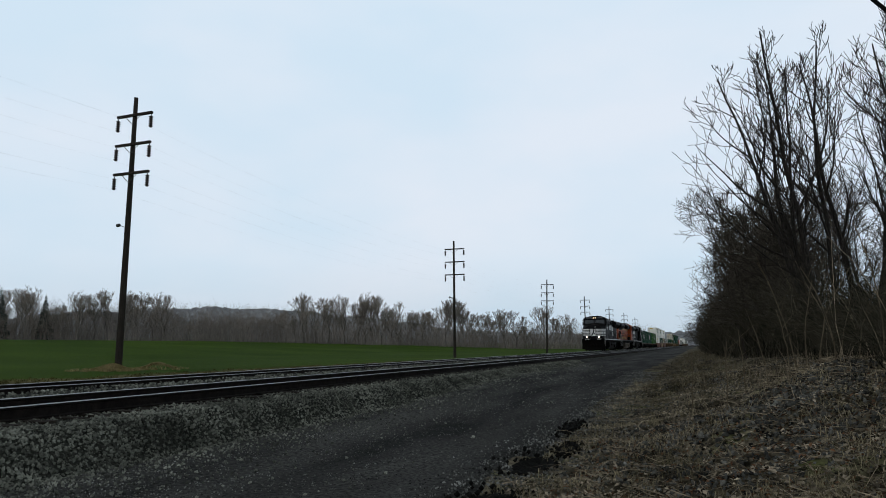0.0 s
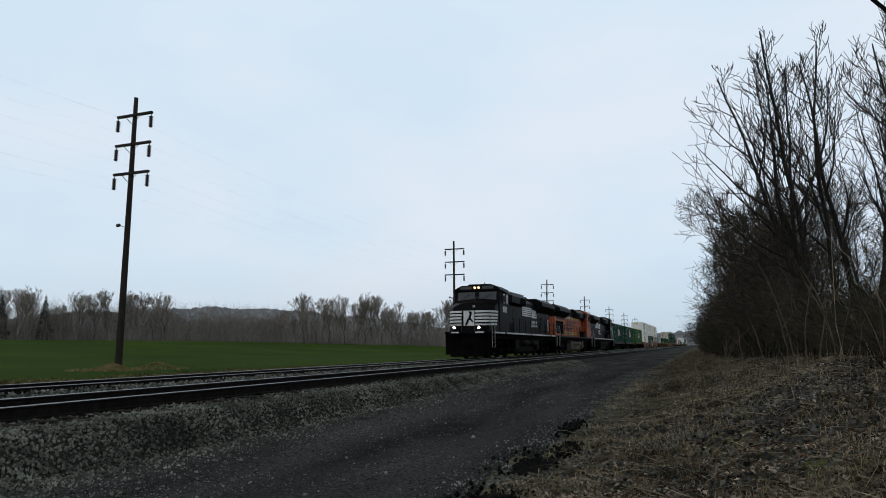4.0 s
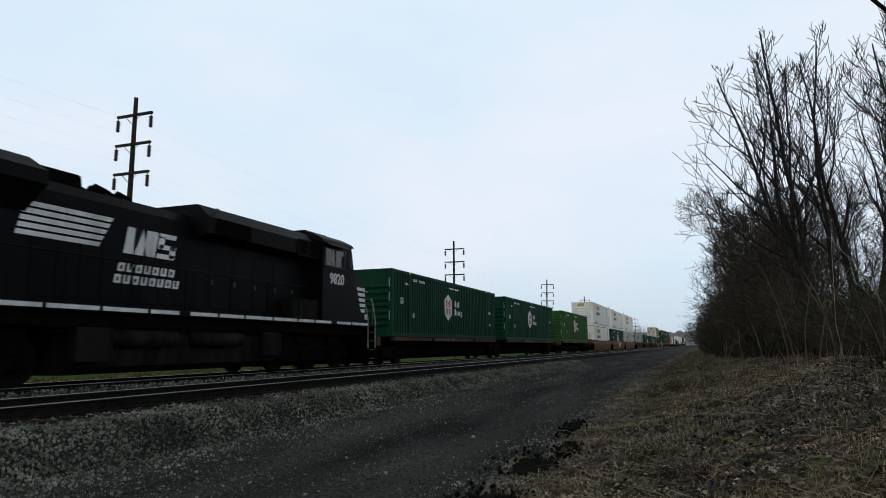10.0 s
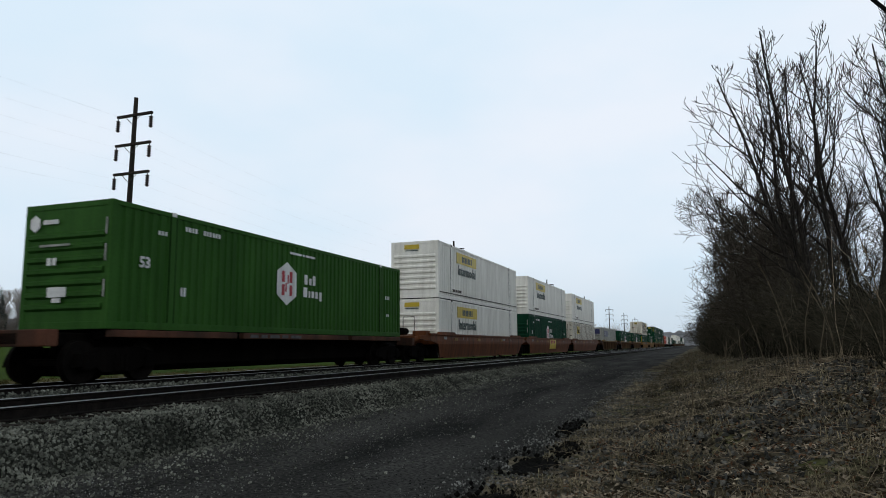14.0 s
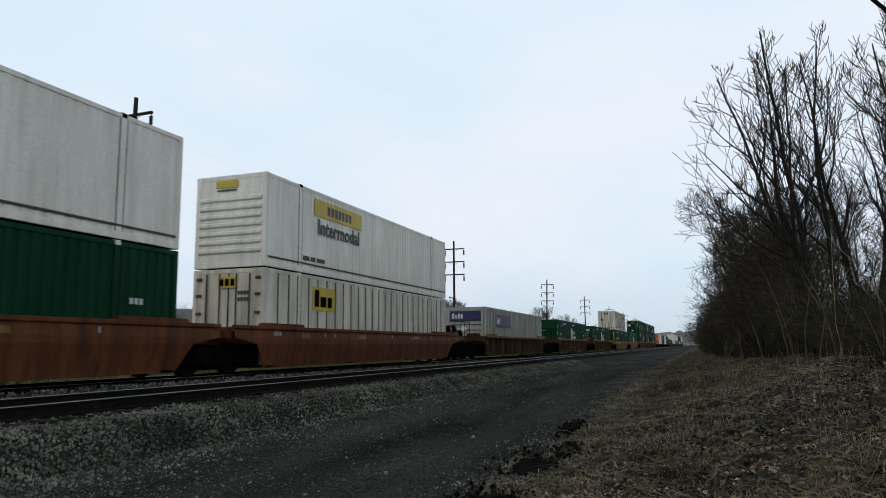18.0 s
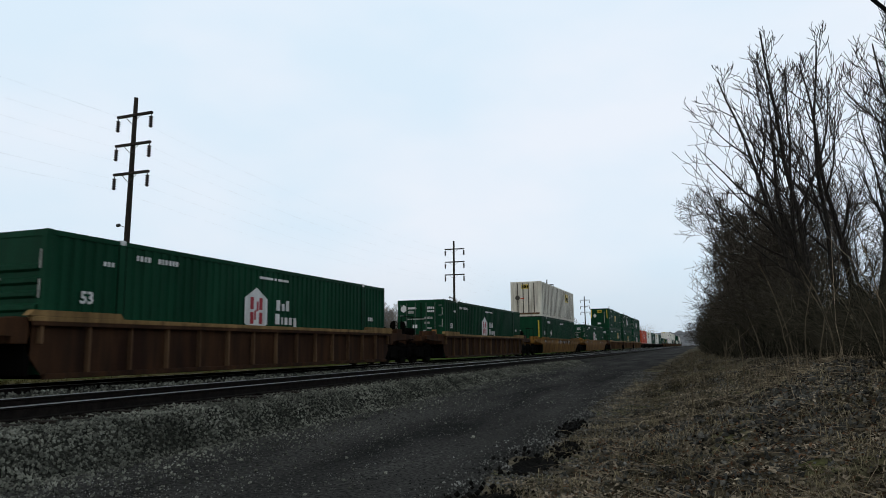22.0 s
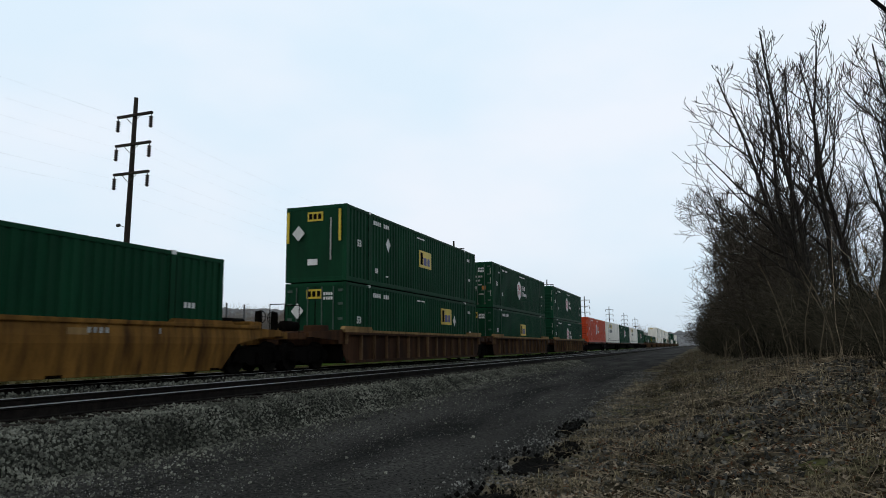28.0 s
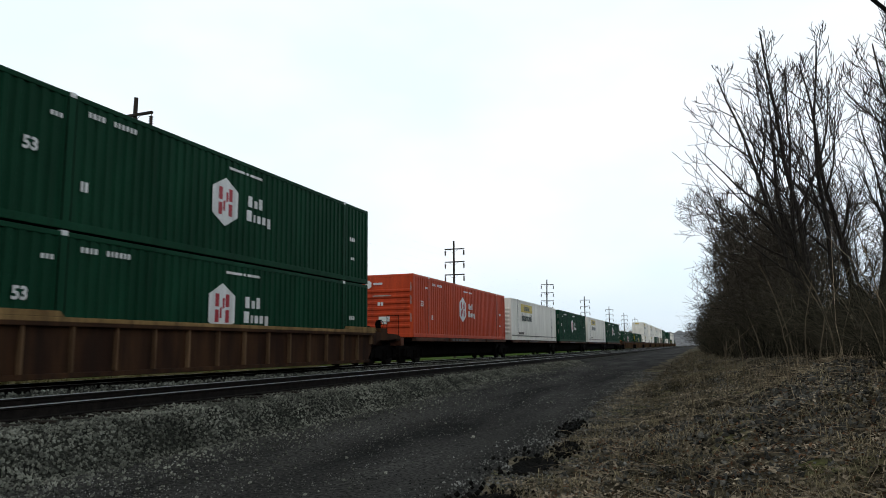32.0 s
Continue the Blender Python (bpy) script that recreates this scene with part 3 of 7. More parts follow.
def locomotive(label, body, number, lit, name_style):
    """Six-axle wide-nose diesel; its cab end lies at y = 0, its other end at y = LOCO."""
    L = thing("locomotive", label, "locomotive", "locomotives of the train")
    if number != "9592":
        L["backwards"] = True
    B, K, U, W = M[body], M["black"], M["under"], M["white"]
    orange = body == "orange"
    # frame, walkway, tank and the boxes and air tanks beside it
    part("underframe", Shape().box(-1.35, 1.35, 0.85, LOCO - 0.6, 1.2, 1.52, 0.03), U, L, "dark main frame")
    part("centre_sill", Shape().box(-0.55, 0.55, 1.0, LOCO - 1.0, 0.62, 1.2, 0.03), U, L)
    part("walkway", Shape().box(-1.52, 1.52, 0.75, LOCO - 0.45, 1.52, 1.66, 0.02), K, L, "black walkway deck")
    grime = M["tank"] if orange else M["soot_tank"]
    tank = Shape().prism_y([(-1.2, 1.15), (-1.28, 0.9), (-1.2, 0.36), (-0.95, 0.2), (0.95, 0.2), (1.2, 0.36), (1.28, 0.9), (1.2, 1.15)], 7.3, 14.8)
    part("fuel_tank", tank, grime, L, "grimy fuel tank between the trucks")
    for sx, (a, b) in both(1.2, 1.42):
        for y, z0 in ((13.85, 0.45), (7.25, 0.5)):
            part("equipment_box", Shape().box(a, b, y, y + 1.0, z0, 1.2, 0.04), grime, L, "dusty equipment box")
        for y in (9.25, 11.85):
            part("air_reservoir", Shape().tube((sx * 1.3, y, 0.97), (sx * 1.3, y + 2.0, 0.97), 0.2, 0.2, 14).tube((sx * 1.3, y - 0.06, 0.97), (sx * 1.3, y, 0.97), 0.12, 0.2, 14).tube((sx * 1.3, y + 2.0, 0.97), (sx * 1.3, y + 2.06, 0.97), 0.2, 0.12, 14), grime, L, "long cylindrical air tank", True)
        part("brake_pipe", Shape().pipe([(sx * 1.32, 6.9, 1.12), (sx * 1.36, 8.4, 1.16), (sx * 1.36, 14.9, 1.16), (sx * 1.3, 15.6, 1.05)], 0.025, 5), U, L)
    truck(L, 4.6, (-1.95, 0.0, 2.1), 0.51)
    truck(L, LOCO - 4.6, (-2.1, 0.0, 1.95), 0.51)
    # pilots with snow plough, stepwells and bent handrails
    for y, d in ((0.85, -1), (LOCO - 0.5, 1)):
        s = Shape()
        s.prism_x([(y, 1.5), (y, 0.6), (y + d * 0.22, 0.14), (y + d * 0.05, 0.12), (y - d * 0.12, 0.5), (y - d * 0.12, 1.5)], -1.12, 1.12)
        part("pilot", s, U, L, "dark snow plough pilot")
        coupler(L, y, d)
        part("hose", Shape().pipe([(0.4, y + d * 0.05, 1.0), (0.42, y + d * 0.22, 0.75), (0.36, y + d * 0.3, 0.45), (0.25, y + d * 0.32, 0.35)], 0.03, 6), U, L, "hanging air hose")
        for sx in (-1, 1):
            st = Shape()
            for k in range(4):
                st.box(*sorted((sx * 1.16, sx * 1.54)), *sorted((y - d * 0.05, y - d * 0.55)), 0.3 + k * 0.33, 0.335 + k * 0.33)
            for q in (0.02, 0.58):
                st.box(*sorted((sx * 1.16, sx * 1.5)), *sorted((y - d * q, y - d * (q + 0.03))), 0.25, 1.52)
            sw = part("step_ladder", st, U, L, "end steps")
            for k in range(4):
                part("step_edge", Shape().box(*sorted((sx * 1.541, sx * 1.55)), *sorted((y - d * 0.08, y - d * 0.52)), 0.305 + k * 0.33, 0.332 + k * 0.33), M["iron"], sw, "worn step edge")
            for q, lean in ((0.64, 0.3), (0.0, 0.06)):
                rail = Shape().pipe([(sx * 1.53, y - d * q, 0.7), (sx * 1.53, y - d * q, 1.75), (sx * 1.5, y - d * (q + 0.05), 2.15), (sx * 1.42, y - d * (q + lean * 0.6), 2.5), (sx * 1.36, y - d * (q + lean), 2.62)], 0.019)
                part("grab_rail", rail, M["blind"], L, "white step handrail")
            hr = Shape()
            hr.pipe([(sx * 1.4, y + d * 0.02, 1.66), (sx * 1.4, y + d * 0.02, 2.6), (sx * 0.42, y + d * 0.02, 2.6), (sx * 0.42, y + d * 0.02, 1.66)], 0.018)
            hr.pipe([(sx * 1.4, y + d * 0.02, 2.12), (sx * 0.42, y + d * 0.02, 2.12)], 0.014)
            part("end_railing", hr, M["iron"], L, "platform railing")
    # wide nose with a ridged top that slopes to both sides
    nose = Shape()
    ring = lambda z, fx, sxx, fy, cy: [(-fx, fy, z), (fx, fy, z), (sxx, cy, z), (sxx, 3.0, z), (-sxx, 3.0, z), (-sxx, cy, z)]
    vs = ring(1.66, 1.12, 1.5, 1.12, 1.72) + ring(2.95, 1.12, 1.5, 1.14, 1.74) + ring(3.2, 1.08, 1.47, 1.2, 1.8)
    fs = [tuple(range(5, -1, -1))] + [(r + i, r + (i + 1) % 6, r + 6 + (i + 1) % 6, r + 6 + i) for r in (0, 6) for i in (0, 1, 2, 4, 5)]
    vs += [(0.0, 1.3, 3.5), (0.62, 1.32, 3.42), (-0.62, 1.32, 3.42), (1.45, 2.72, 3.6), (-1.45, 2.72, 3.6), (0.0, 2.75, 3.8), (1.45, 3.0, 3.6), (-1.45, 3.0, 3.6), (0.0, 3.0, 3.8)]
    fs += [(12, 13, 19, 18), (12, 18, 20), (13, 14, 19), (12, 20, 17), (14, 15, 24, 21), (17, 22, 25, 16), (14, 21, 19), (17, 20, 22), (18, 19, 21, 23), (20, 18, 23, 22), (23, 21, 24, 26), (22, 23, 26, 25)]
    nose.add(vs, fs)
    part("nose", nose, B, L, "wide nose with a ridged sloping top")
    part("nose_door", Shape().box(-1.02, -0.44, 1.10, 1.2, 1.75, 2.95, 0.02), B, L)
    part("nose_grab", Shape().pipe([(0.15, 2.5, 3.76), (0.15, 2.5, 3.92), (0.15, 1.9, 3.78), (0.15, 1.9, 3.62)], 0.018, 5), M["iron"], L)
    # crew cab: slightly raked windscreen, overhanging roof
    cab = Shape().prism_x([(2.72, 1.66), (2.72, 3.55), (2.92, 4.36), (5.02, 4.36), (5.02, 1.66)], -1.53, 1.53)
    part("cab", cab, B, L, "crew cab")
    roof = Shape().prism_y([(-1.57, 4.34), (-1.5, 4.46), (-1.05, 4.68), (1.05, 4.68), (1.5, 4.46), (1.57, 4.34)], 2.8, 5.06)
    part("cab_roof", roof, B, L, "cab roof with sloped eaves")
    unit = part("roof_cooler", Shape().box(-0.75, 0.75, 3.3, 4.9, 4.68, 4.8, 0.04), M["tank"] if orange else K, L, "low cooling unit on the cab roof")
    part("antenna", Shape().tube((0.3, 3.6, 4.78), (0.3, 3.6, 4.93), 0.05, 0.03, 8), M["blind"], unit, "small pale antenna")
    for x0, x1 in ((-1.3, -0.14), (0.14, 1.3)):
        q = lambda x, z: 2.72 + (z - 3.55) * 0.247
        w = Shape().add([(x, q(x, z) - o, z) for o in (0.012, -0.02) for x, z in ((x0, 3.7 if abs(x0) > 0.5 else 3.82), (x1, 3.7 if abs(x1) > 0.5 else 3.82), (x1, 4.24), (x0, 4.24))],
                        [(0, 1, 2, 3), (7, 6, 5, 4), (0, 4, 5, 1), (1, 5, 6, 2), (2, 6, 7, 3), (3, 7, 4, 0)])
        win = part("windscreen", w, M["glass"], L, "dark raked windscreen pane")
        part("wiper", Shape().tube((x0 + 0.3, 2.74, 3.78), (x0 + 0.8, 2.82, 4.1), 0.012, 0.012, 4), K, win)
    for sx, (a, b) in both(1.53, 1.545):
        win = part("side_window", Shape().box(a, b, 3.5, 4.85, 3.55, 4.14), M["glass"], L, "cab side window")
        fr = Shape()
        xo, xi = sorted((sx * 1.53, sx * 1.572))
        fr.box(xo, xi, 3.45, 3.5, 3.5, 4.19).box(xo, xi, 4.85, 4.9, 3.5, 4.19).box(xo, xi, 3.5, 4.85, 3.5, 3.55).box(xo, xi, 3.5, 4.85, 4.14, 4.19).box(xo, xi, 4.15, 4.19, 3.55, 4.14)
        part("window_frame", fr, M["iron"] if not orange else B, win, "light metal window frame")
        part("sun_blind", Shape().box(*sorted((sx * 1.546, sx * 1.552)), 4.25, 4.45, 3.58, 4.1), M["blind"], win, "pale blind behind the glass")
        part("sunshade", Shape().add([(sx * xx, y, z + o) for o in (0.0, -0.03) for xx, y, z in ((1.54, 3.35, 4.34), (1.54, 4.98, 4.34), (1.78, 4.95, 4.22), (1.78, 3.38, 4.22))],
                                     [(0, 1, 2, 3), (7, 6, 5, 4), (0, 4, 5, 1), (1, 5, 6, 2), (2, 6, 7, 3), (3, 7, 4, 0)]), B, L, "tilted sunshade over the side window")
        part("mirror", Shape().box(*sorted((sx * 1.58, sx * 1.74)), 3.3, 3.35, 3.55, 4.0, 0.01), M["iron"], L)
        for y in (5.2, 5.86):
            back = part("rear_window", Shape().box(*sorted((sx * 1.402, sx * 1.418)), y, y + 0.5, 3.76, 4.2), M["under"], L, "small dark window behind the cab")
            part("window_frame", Shape().add([(sx * x, y + p, z) for x in (1.4, 1.432) for p, z in ((-0.05, 3.7), (0.55, 3.7), (0.55, 4.24), (-0.05, 4.24), (0.0, 3.76), (0.5, 3.76), (0.5, 4.2), (0.0, 4.2))], [(8 + i, 8 + (i + 1) % 4, 12 + (i + 1) % 4, 12 + i) for i in range(4)] + [(i, (i + 1) % 4, 8 + (i + 1) % 4, 8 + i) for i in range(4)] + [(4 + i, 4 + (i + 1) % 4, 12 + (i + 1) % 4, 12 + i) for i in range(4)]), M["soot_tank"], back)
    for sx in (-1, 1):
        part("number_board", Shape().box(*sorted((sx * 0.36, sx * 1.12)), 2.78, 3.0, 4.42, 4.62, 0.02), M["iron"], L, "number board above the windscreen")
        part("headlight", Shape().tube((sx * 0.13, 2.73, 4.52), (sx * 0.13, 2.79, 4.52), 0.085, 0.085, 14), M["warm_lamp"] if lit else M["glass"], L, "lit headlight" if lit else "unlit headlight")
        part("ditch_light", Shape().tube((sx * 0.8, 0.46, 1.9), (sx * 0.8, 0.52, 1.9), 0.075, 0.075, 14), M["lamp"] if lit else M["glass"], L, "lit ditch light" if lit else "unlit ditch light")
        part("ditch_light_housing", Shape().box(*sorted((sx * 0.69, sx * 0.91)), 0.5, 0.8, 1.66, 2.04, 0.04), K, L)
        part("end_deck", Shape().box(*sorted((sx * 0.3, sx * 1.1)), 0.48, 0.86, 1.52, 1.66, 0.02), K, L)
    part("headlight_housing", Shape().box(-0.3, 0.3, 2.79, 3.0, 4.4, 4.64, 0.03), K, L)
    # equipment cab behind, engine hood, winged radiator
    aux = Shape().prism_y([(-0.953, 1.66), (-0.953, 3.66), (0.953, 3.66), (0.953, 1.66)], 5.02, 10.8)
    bulge = Shape().prism_y([(-0.98, 3.62), (-1.38, 3.76), (-1.41, 4.2), (-1.02, 4.56), (1.02, 4.56), (1.41, 4.2), (1.38, 3.76), (0.98, 3.62)], 5.03, 10.85)
    part("auxiliary_cab", aux, B, L, "equipment cab behind the crew cab")
    part("grid_housing", bulge, K, L, "wide black housing over the equipment cab")
    for sx in (-1, 1):
        part("intake_grille", Shape().box(*sorted((sx * 1.36, sx * 1.425)), 9.0, 10.5, 3.78, 4.2), U, L, "dark air grille")
        for y, w in ((5.3, 0.85), (6.3, 0.85), (7.3, 0.9), (8.3, 0.9), (9.3, 0.9)):
            dr = part("access_door", Shape().box(*sorted((sx * 0.94, sx * 0.963)), y, y + w, 2.2 if orange else 1.8, 3.38, 0.012), B, L)
            part("latch", Shape().box(*sorted((sx * 0.963, sx * 0.98)), y + w - 0.14, y + w - 0.09, 2.45, 2.6), M["iron"], dr, "small metal latch")
        part("battery_box", Shape().box(*sorted((sx * 0.98, sx * 1.42)), 5.1, 6.7, 1.66, 2.3, 0.02), M["soot_tank"], L, "low equipment locker on the walkway")
        part("lifting_lug", Shape().box(*sorted((sx * 1.2, sx * 1.3)), 10.3, 10.4, 4.42, 4.5, 0.01), M["iron"], L, "pale lifting lug")
    rad0 = 15.4 if orange else 15.9
    hood = Shape().add([(x, y, z) for x0, z in ((0.95, 1.66), (0.95, 4.0), (0.72, 4.26)) for x, y in ((x0, 10.8), (x0, 20.7), (x0 - 0.35, 21.2), (-x0 + 0.35, 21.2), (-x0, 20.7), (-x0, 10.8))],
                       [(r + i, r + (i + 1) % 6, r + 6 + (i + 1) % 6, r + 6 + i) for r in (0, 6) for i in range(6)] + [(5, 4, 3, 2, 1, 0), (12, 13, 14, 15, 16, 17)])
    part("engine_hood", hood, B, L, "long engine hood with chamfered rear corners")
    if orange:
        part("hood_top", Shape().prism_y([(-0.975, 3.67), (-0.965, 4.02), (-0.73, 4.29), (0.73, 4.29), (0.965, 4.02), (0.965, 3.67)], 10.86, 20.65), K, L, "black upper hood")
        for sx in (-1, 1):
            for z0, z1, ya, yb in ((3.43, 3.66, 5.1, 15.85), (1.86, 2.14, 8.75, 16.6)):
                st = part("stripe", Shape().box(*sorted((sx * 0.93, sx * 0.985)), ya, yb, z0, z1), M["yellow"], L, "yellow stripe")
                part("pinstripe", Shape().box(*sorted((sx * 0.985, sx * 0.99)), ya, yb, z0 + 0.1, z0 + 0.12), K, st, "thin dark line")
            part("pale_patch", Shape().box(*sorted((sx * 0.985, sx * 0.992)), 12.9, 13.5, 3.5, 3.66), W, L, "pale patch over the stripe")
            part("pale_patch", Shape().box(*sorted((sx * 0.985, sx * 0.992)), 13.75, 14.2, 3.5, 3.66), W, L, "pale patch over the stripe")
    for i in range(8):
        y = 10.95 + i * 0.6
        for sx in (-1, 1):
            dr = part("hood_door", Shape().box(*sorted((sx * 0.945, sx * 0.965)), y, y + 0.55, 2.2 if orange else 1.8, 3.38, 0.01), B, L)
            if not orange:
                part("hinge", Shape().box(*sorted((sx * 0.96, sx * 0.98)), y + 0.04, y + 0.1, 2.7, 2.78), K, dr)
    x0, y1, y2 = 0.957, 21.0, 21.95
    tail = Shape().add([(x, y, z) for z in (1.66, 3.72) for x, y in ((x0, 20.0), (x0, y1), (0.5, y2), (-0.5, y2), (-x0, y1), (-x0, 20.0))],
                       [(i, (i + 1) % 6, 6 + (i + 1) % 6, 6 + i) for i in range(6)] + [(5, 4, 3, 2, 1, 0), (6, 7, 8, 9, 10, 11)])
    part("rear_housing", tail, B, L, "tall rear end with chamfered corners")
    if orange:
        for sx in (-1, 1):
            part("stripe", Shape().box(*sorted((sx * 0.95, sx * 0.985)), 20.62, 20.98, 3.42, 3.66), M["yellow"], L, "yellow stripe")
            part("stripe", Shape().box(*sorted((sx * 0.95, sx * 0.985)), 20.62, 20.98, 1.86, 2.14), M["yellow"], L, "yellow stripe")
        # black band stands in for the shade cast by the radiator wing
        part("upper_side", Shape().prism_y([(-0.985, 3.28), (-0.985, 3.7), (0.985, 3.7), (0.985, 3.28)], 15.9, 19.99), K, L, "black band painting the radiator's shade on the upper side")
    wing = 1.54
    rad = Shape().prism_y([(-0.96, 3.45), (-wing, 3.95), (-wing, 4.22), (-1.0, 4.56), (1.0, 4.56), (wing, 4.22), (wing, 3.95), (0.96, 3.45)], rad0, 21.25)
    ends = [[(sx * x, y, z) for sx, x, z in ((-1, 0.95, 3.45), (-1, w, lo), (-1, w, hi), (-1, t, top), (1, t, top), (1, w, hi), (1, w, lo), (1, 0.95, 3.45))] for y, w, t, lo, hi, top in ((21.25, wing, 1.0, 3.95, 4.22, 4.56), (21.85, 1.1, 0.75, 3.82, 4.14, 4.44))]
    rad.add(ends[0] + ends[1], [(i, (i + 1) % 8, 8 + (i + 1) % 8, 8 + i) for i in range(8)] + [tuple(range(8, 16))])
    part("radiator", rad, K, L, "overhanging winged radiator housing")
    part("roof_screen", Shape().box(-0.85, 0.85, rad0 + 0.4, 20.9, 4.56, 4.6, 0.02), M["iron"], L, "grey radiator screen")
    for sx in (-1, 1):
        for i in range(8):
            y = 16.72 + i * 0.49
            lv = part("louvre_panel", Shape().prism_x([(y, 1.98), (y + 0.06, 1.9), (y + 0.28, 1.9), (y + 0.34, 1.98), (y + 0.34, 3.0), (y + 0.28, 3.08), (y + 0.06, 3.08), (y, 3.0)], *sorted((sx * 0.945, sx * 0.985))), U if orange else K, L, "dark louvred panel")
            for j in range(4):
                part("louvre", Shape().box(*sorted((sx * 0.985, sx * 1.0)), y + 0.03, y + 0.31, 2.05 + j * 0.25, 2.09 + j * 0.25), K, lv)
    stack = Shape().prism_y([(-0.5, 4.2), (-0.42, 4.62), (-0.36, 4.66), (0.36, 4.66), (0.42, 4.62), (0.5, 4.2)], 14.1, 15.2)
    part("exhaust_stack", stack, U, L, "sooty exhaust stack")
    horn = Shape()
    for k, dy in ((-0.25, 0.1), (0.0, 0.0), (0.25, 0.1), (-0.1, -0.75), (0.15, -0.75)):
        horn.tube((k, 13.0 + dy, 4.47), (k, 13.45 + dy, 4.5), 0.04, 0.1, 10)
    horn.box(-0.35, 0.35, 12.5, 13.3, 4.24, 4.4, 0.03)
    part("air_horn", horn, U, L, "air horn cluster")
    # long handrails with posts, and the sill stripe
    for sx in (-1, 1):
        hr = Shape()
        for i in range(9):
            y = 6.4 + i * 1.78
            hr.tube((sx * 1.48, y, 1.66), (sx * 1.48, y, 2.68), 0.024, 0.024, 5)
        hr.pipe([(sx * 1.48, 6.1, 2.68), (sx * 1.48, 20.9, 2.68)], 0.02, 5)
        part("side_railing", hr, K, L, "walkway railing")
        if not orange:
            y, k = 1.5, 0
            while y < LOCO - 1.6:
                ln = (1.3, 1.05, 1.05, 0.95, 1.3)[k % 5]
                part("sill_stripe", Shape().box(*sorted((sx * 1.521, sx * 1.53)), y, y + ln, 1.55, 1.64), W, L, "white sill stripe")
                y += ln + (0.42 if k % 6 == 1 else 0.1)
                k += 1
    # markings
    for sx, rz in ((1, 90), (-1, -90)):
        letters(number, 0.52, sx * 1.535, 4.0, 3.1 if not orange else 2.95, W if not orange else M["ink"], L, "painted road number", rz)
        if orange:
            for q in range(4):
                y = 10.35 + q * 1.3
                k = 0.55 * sx
                for d0, d1, z0, z1 in ((0.0, 0.26, 2.78, 3.24), (0.62, 0.86, 2.78, 3.24), (0.2, 0.7, 3.12, 3.24) if q != 2 else (0.2, 0.7, 2.95, 3.08), (0.2, 0.7, 2.78, 2.88) if q in (1, 3) else (0.2, 0.6, 2.98, 3.06)):
                    part("lettering_bar", slanted(0.965, sx, [(y + d + k * (z - 2.78) / 0.46, z) for d, z in ((d0, z0), (d1, z0), (d1, z1), (d0, z1))]), M["logo_ink"], L, "dark slanted lettering shape")
            sw = [(15.6, 2.34), (15.3, 2.58), (13.2, 2.52), (10.9, 2.56), (10.9, 2.52), (13.2, 2.36)]
            part("swoosh", slanted(0.966, sx, sw if sx < 0 else [(26.4 - y, z) for y, z in sw]), M["logo_ink"], L, "dark swoosh stripe")
            continue
        # five stripes whose ends lean, a slanted emblem of four strokes, and two rows of bars
        y0, y1, e0, e1 = (11.18, 14.35, 0.0, 0.0) if sx > 0 else (13.63, 15.9, -0.42, -0.21)
        for i in range(5):
            zt = 3.7 - i * 0.15
            if sx > 0:
                pts = [(y0, zt - 0.1), (y1 + (0.1 if i < 2 else 0), zt - 0.1), (y1 + (0.1 if i < 2 else 0), zt), (y0, zt)]
            else:
                a, b = i / 5, (i + 0.7) / 5
                pts = [(y0 - e0 * b, zt - 0.1), (y1 - e1 * b, zt - 0.1), (y1 - e1 * a, zt), (y0 - e0 * a, zt)]
            part("stripe", slanted(0.966, sx, pts), W, L, "white level stripe")
        if name_style:
            g = 1 if sx > 0 else -1
            o = 14.45 if sx > 0 else 13.3
            for a, b, c, d in ((0.0, 0.32, 0.0, 0.5), (0.3, 0.72, 0.22, 0.5), (0.62, 1.0, 0.62, 1.0)):
                part("side_logo", slanted(0.966, sx, [(o + g * a, 2.95), (o + g * b, 2.95), (o + g * (d + 0.12), 3.58), (o + g * (c + 0.12), 3.58)]), W, L, "white slanted emblem stroke")
            for a, b, z0, z1 in ((1.14, 1.72, 3.46, 3.58), (1.1, 1.3, 3.2, 3.5), (1.12, 1.7, 3.18, 3.3), (1.5, 1.7, 2.98, 3.3), (1.05, 1.66, 2.95, 3.07)):
                part("side_logo", slanted(0.966, sx, [(o + g * a, z0), (o + g * b, z0), (o + g * (b + 0.05), z1), (o + g * (a + 0.05), z1)]), W, L, "white block of the emblem")
            o = 14.2 if sx > 0 else 13.55
            for z, n in ((2.52, 7), (2.24, 8)):
                for q in range(n):
                    y = o + g * (q * 0.275 + (0.1 if n == 7 else 0.0))
                    part("lettering_bar", slanted(0.966, sx, [(y, z), (y + g * 0.2, z), (y + g * 0.24, z + 0.2), (y + g * 0.04, z + 0.2)]), W, L)
                    part("bar_gap", slanted(0.972, sx, [(y + g * 0.07, z + 0.05), (y + g * 0.13, z + 0.05), (y + g * 0.15, z + (0.2 if q % 2 else 0.14)), (y + g * 0.09, z + (0.2 if q % 2 else 0.14))], 0.004), K, L)
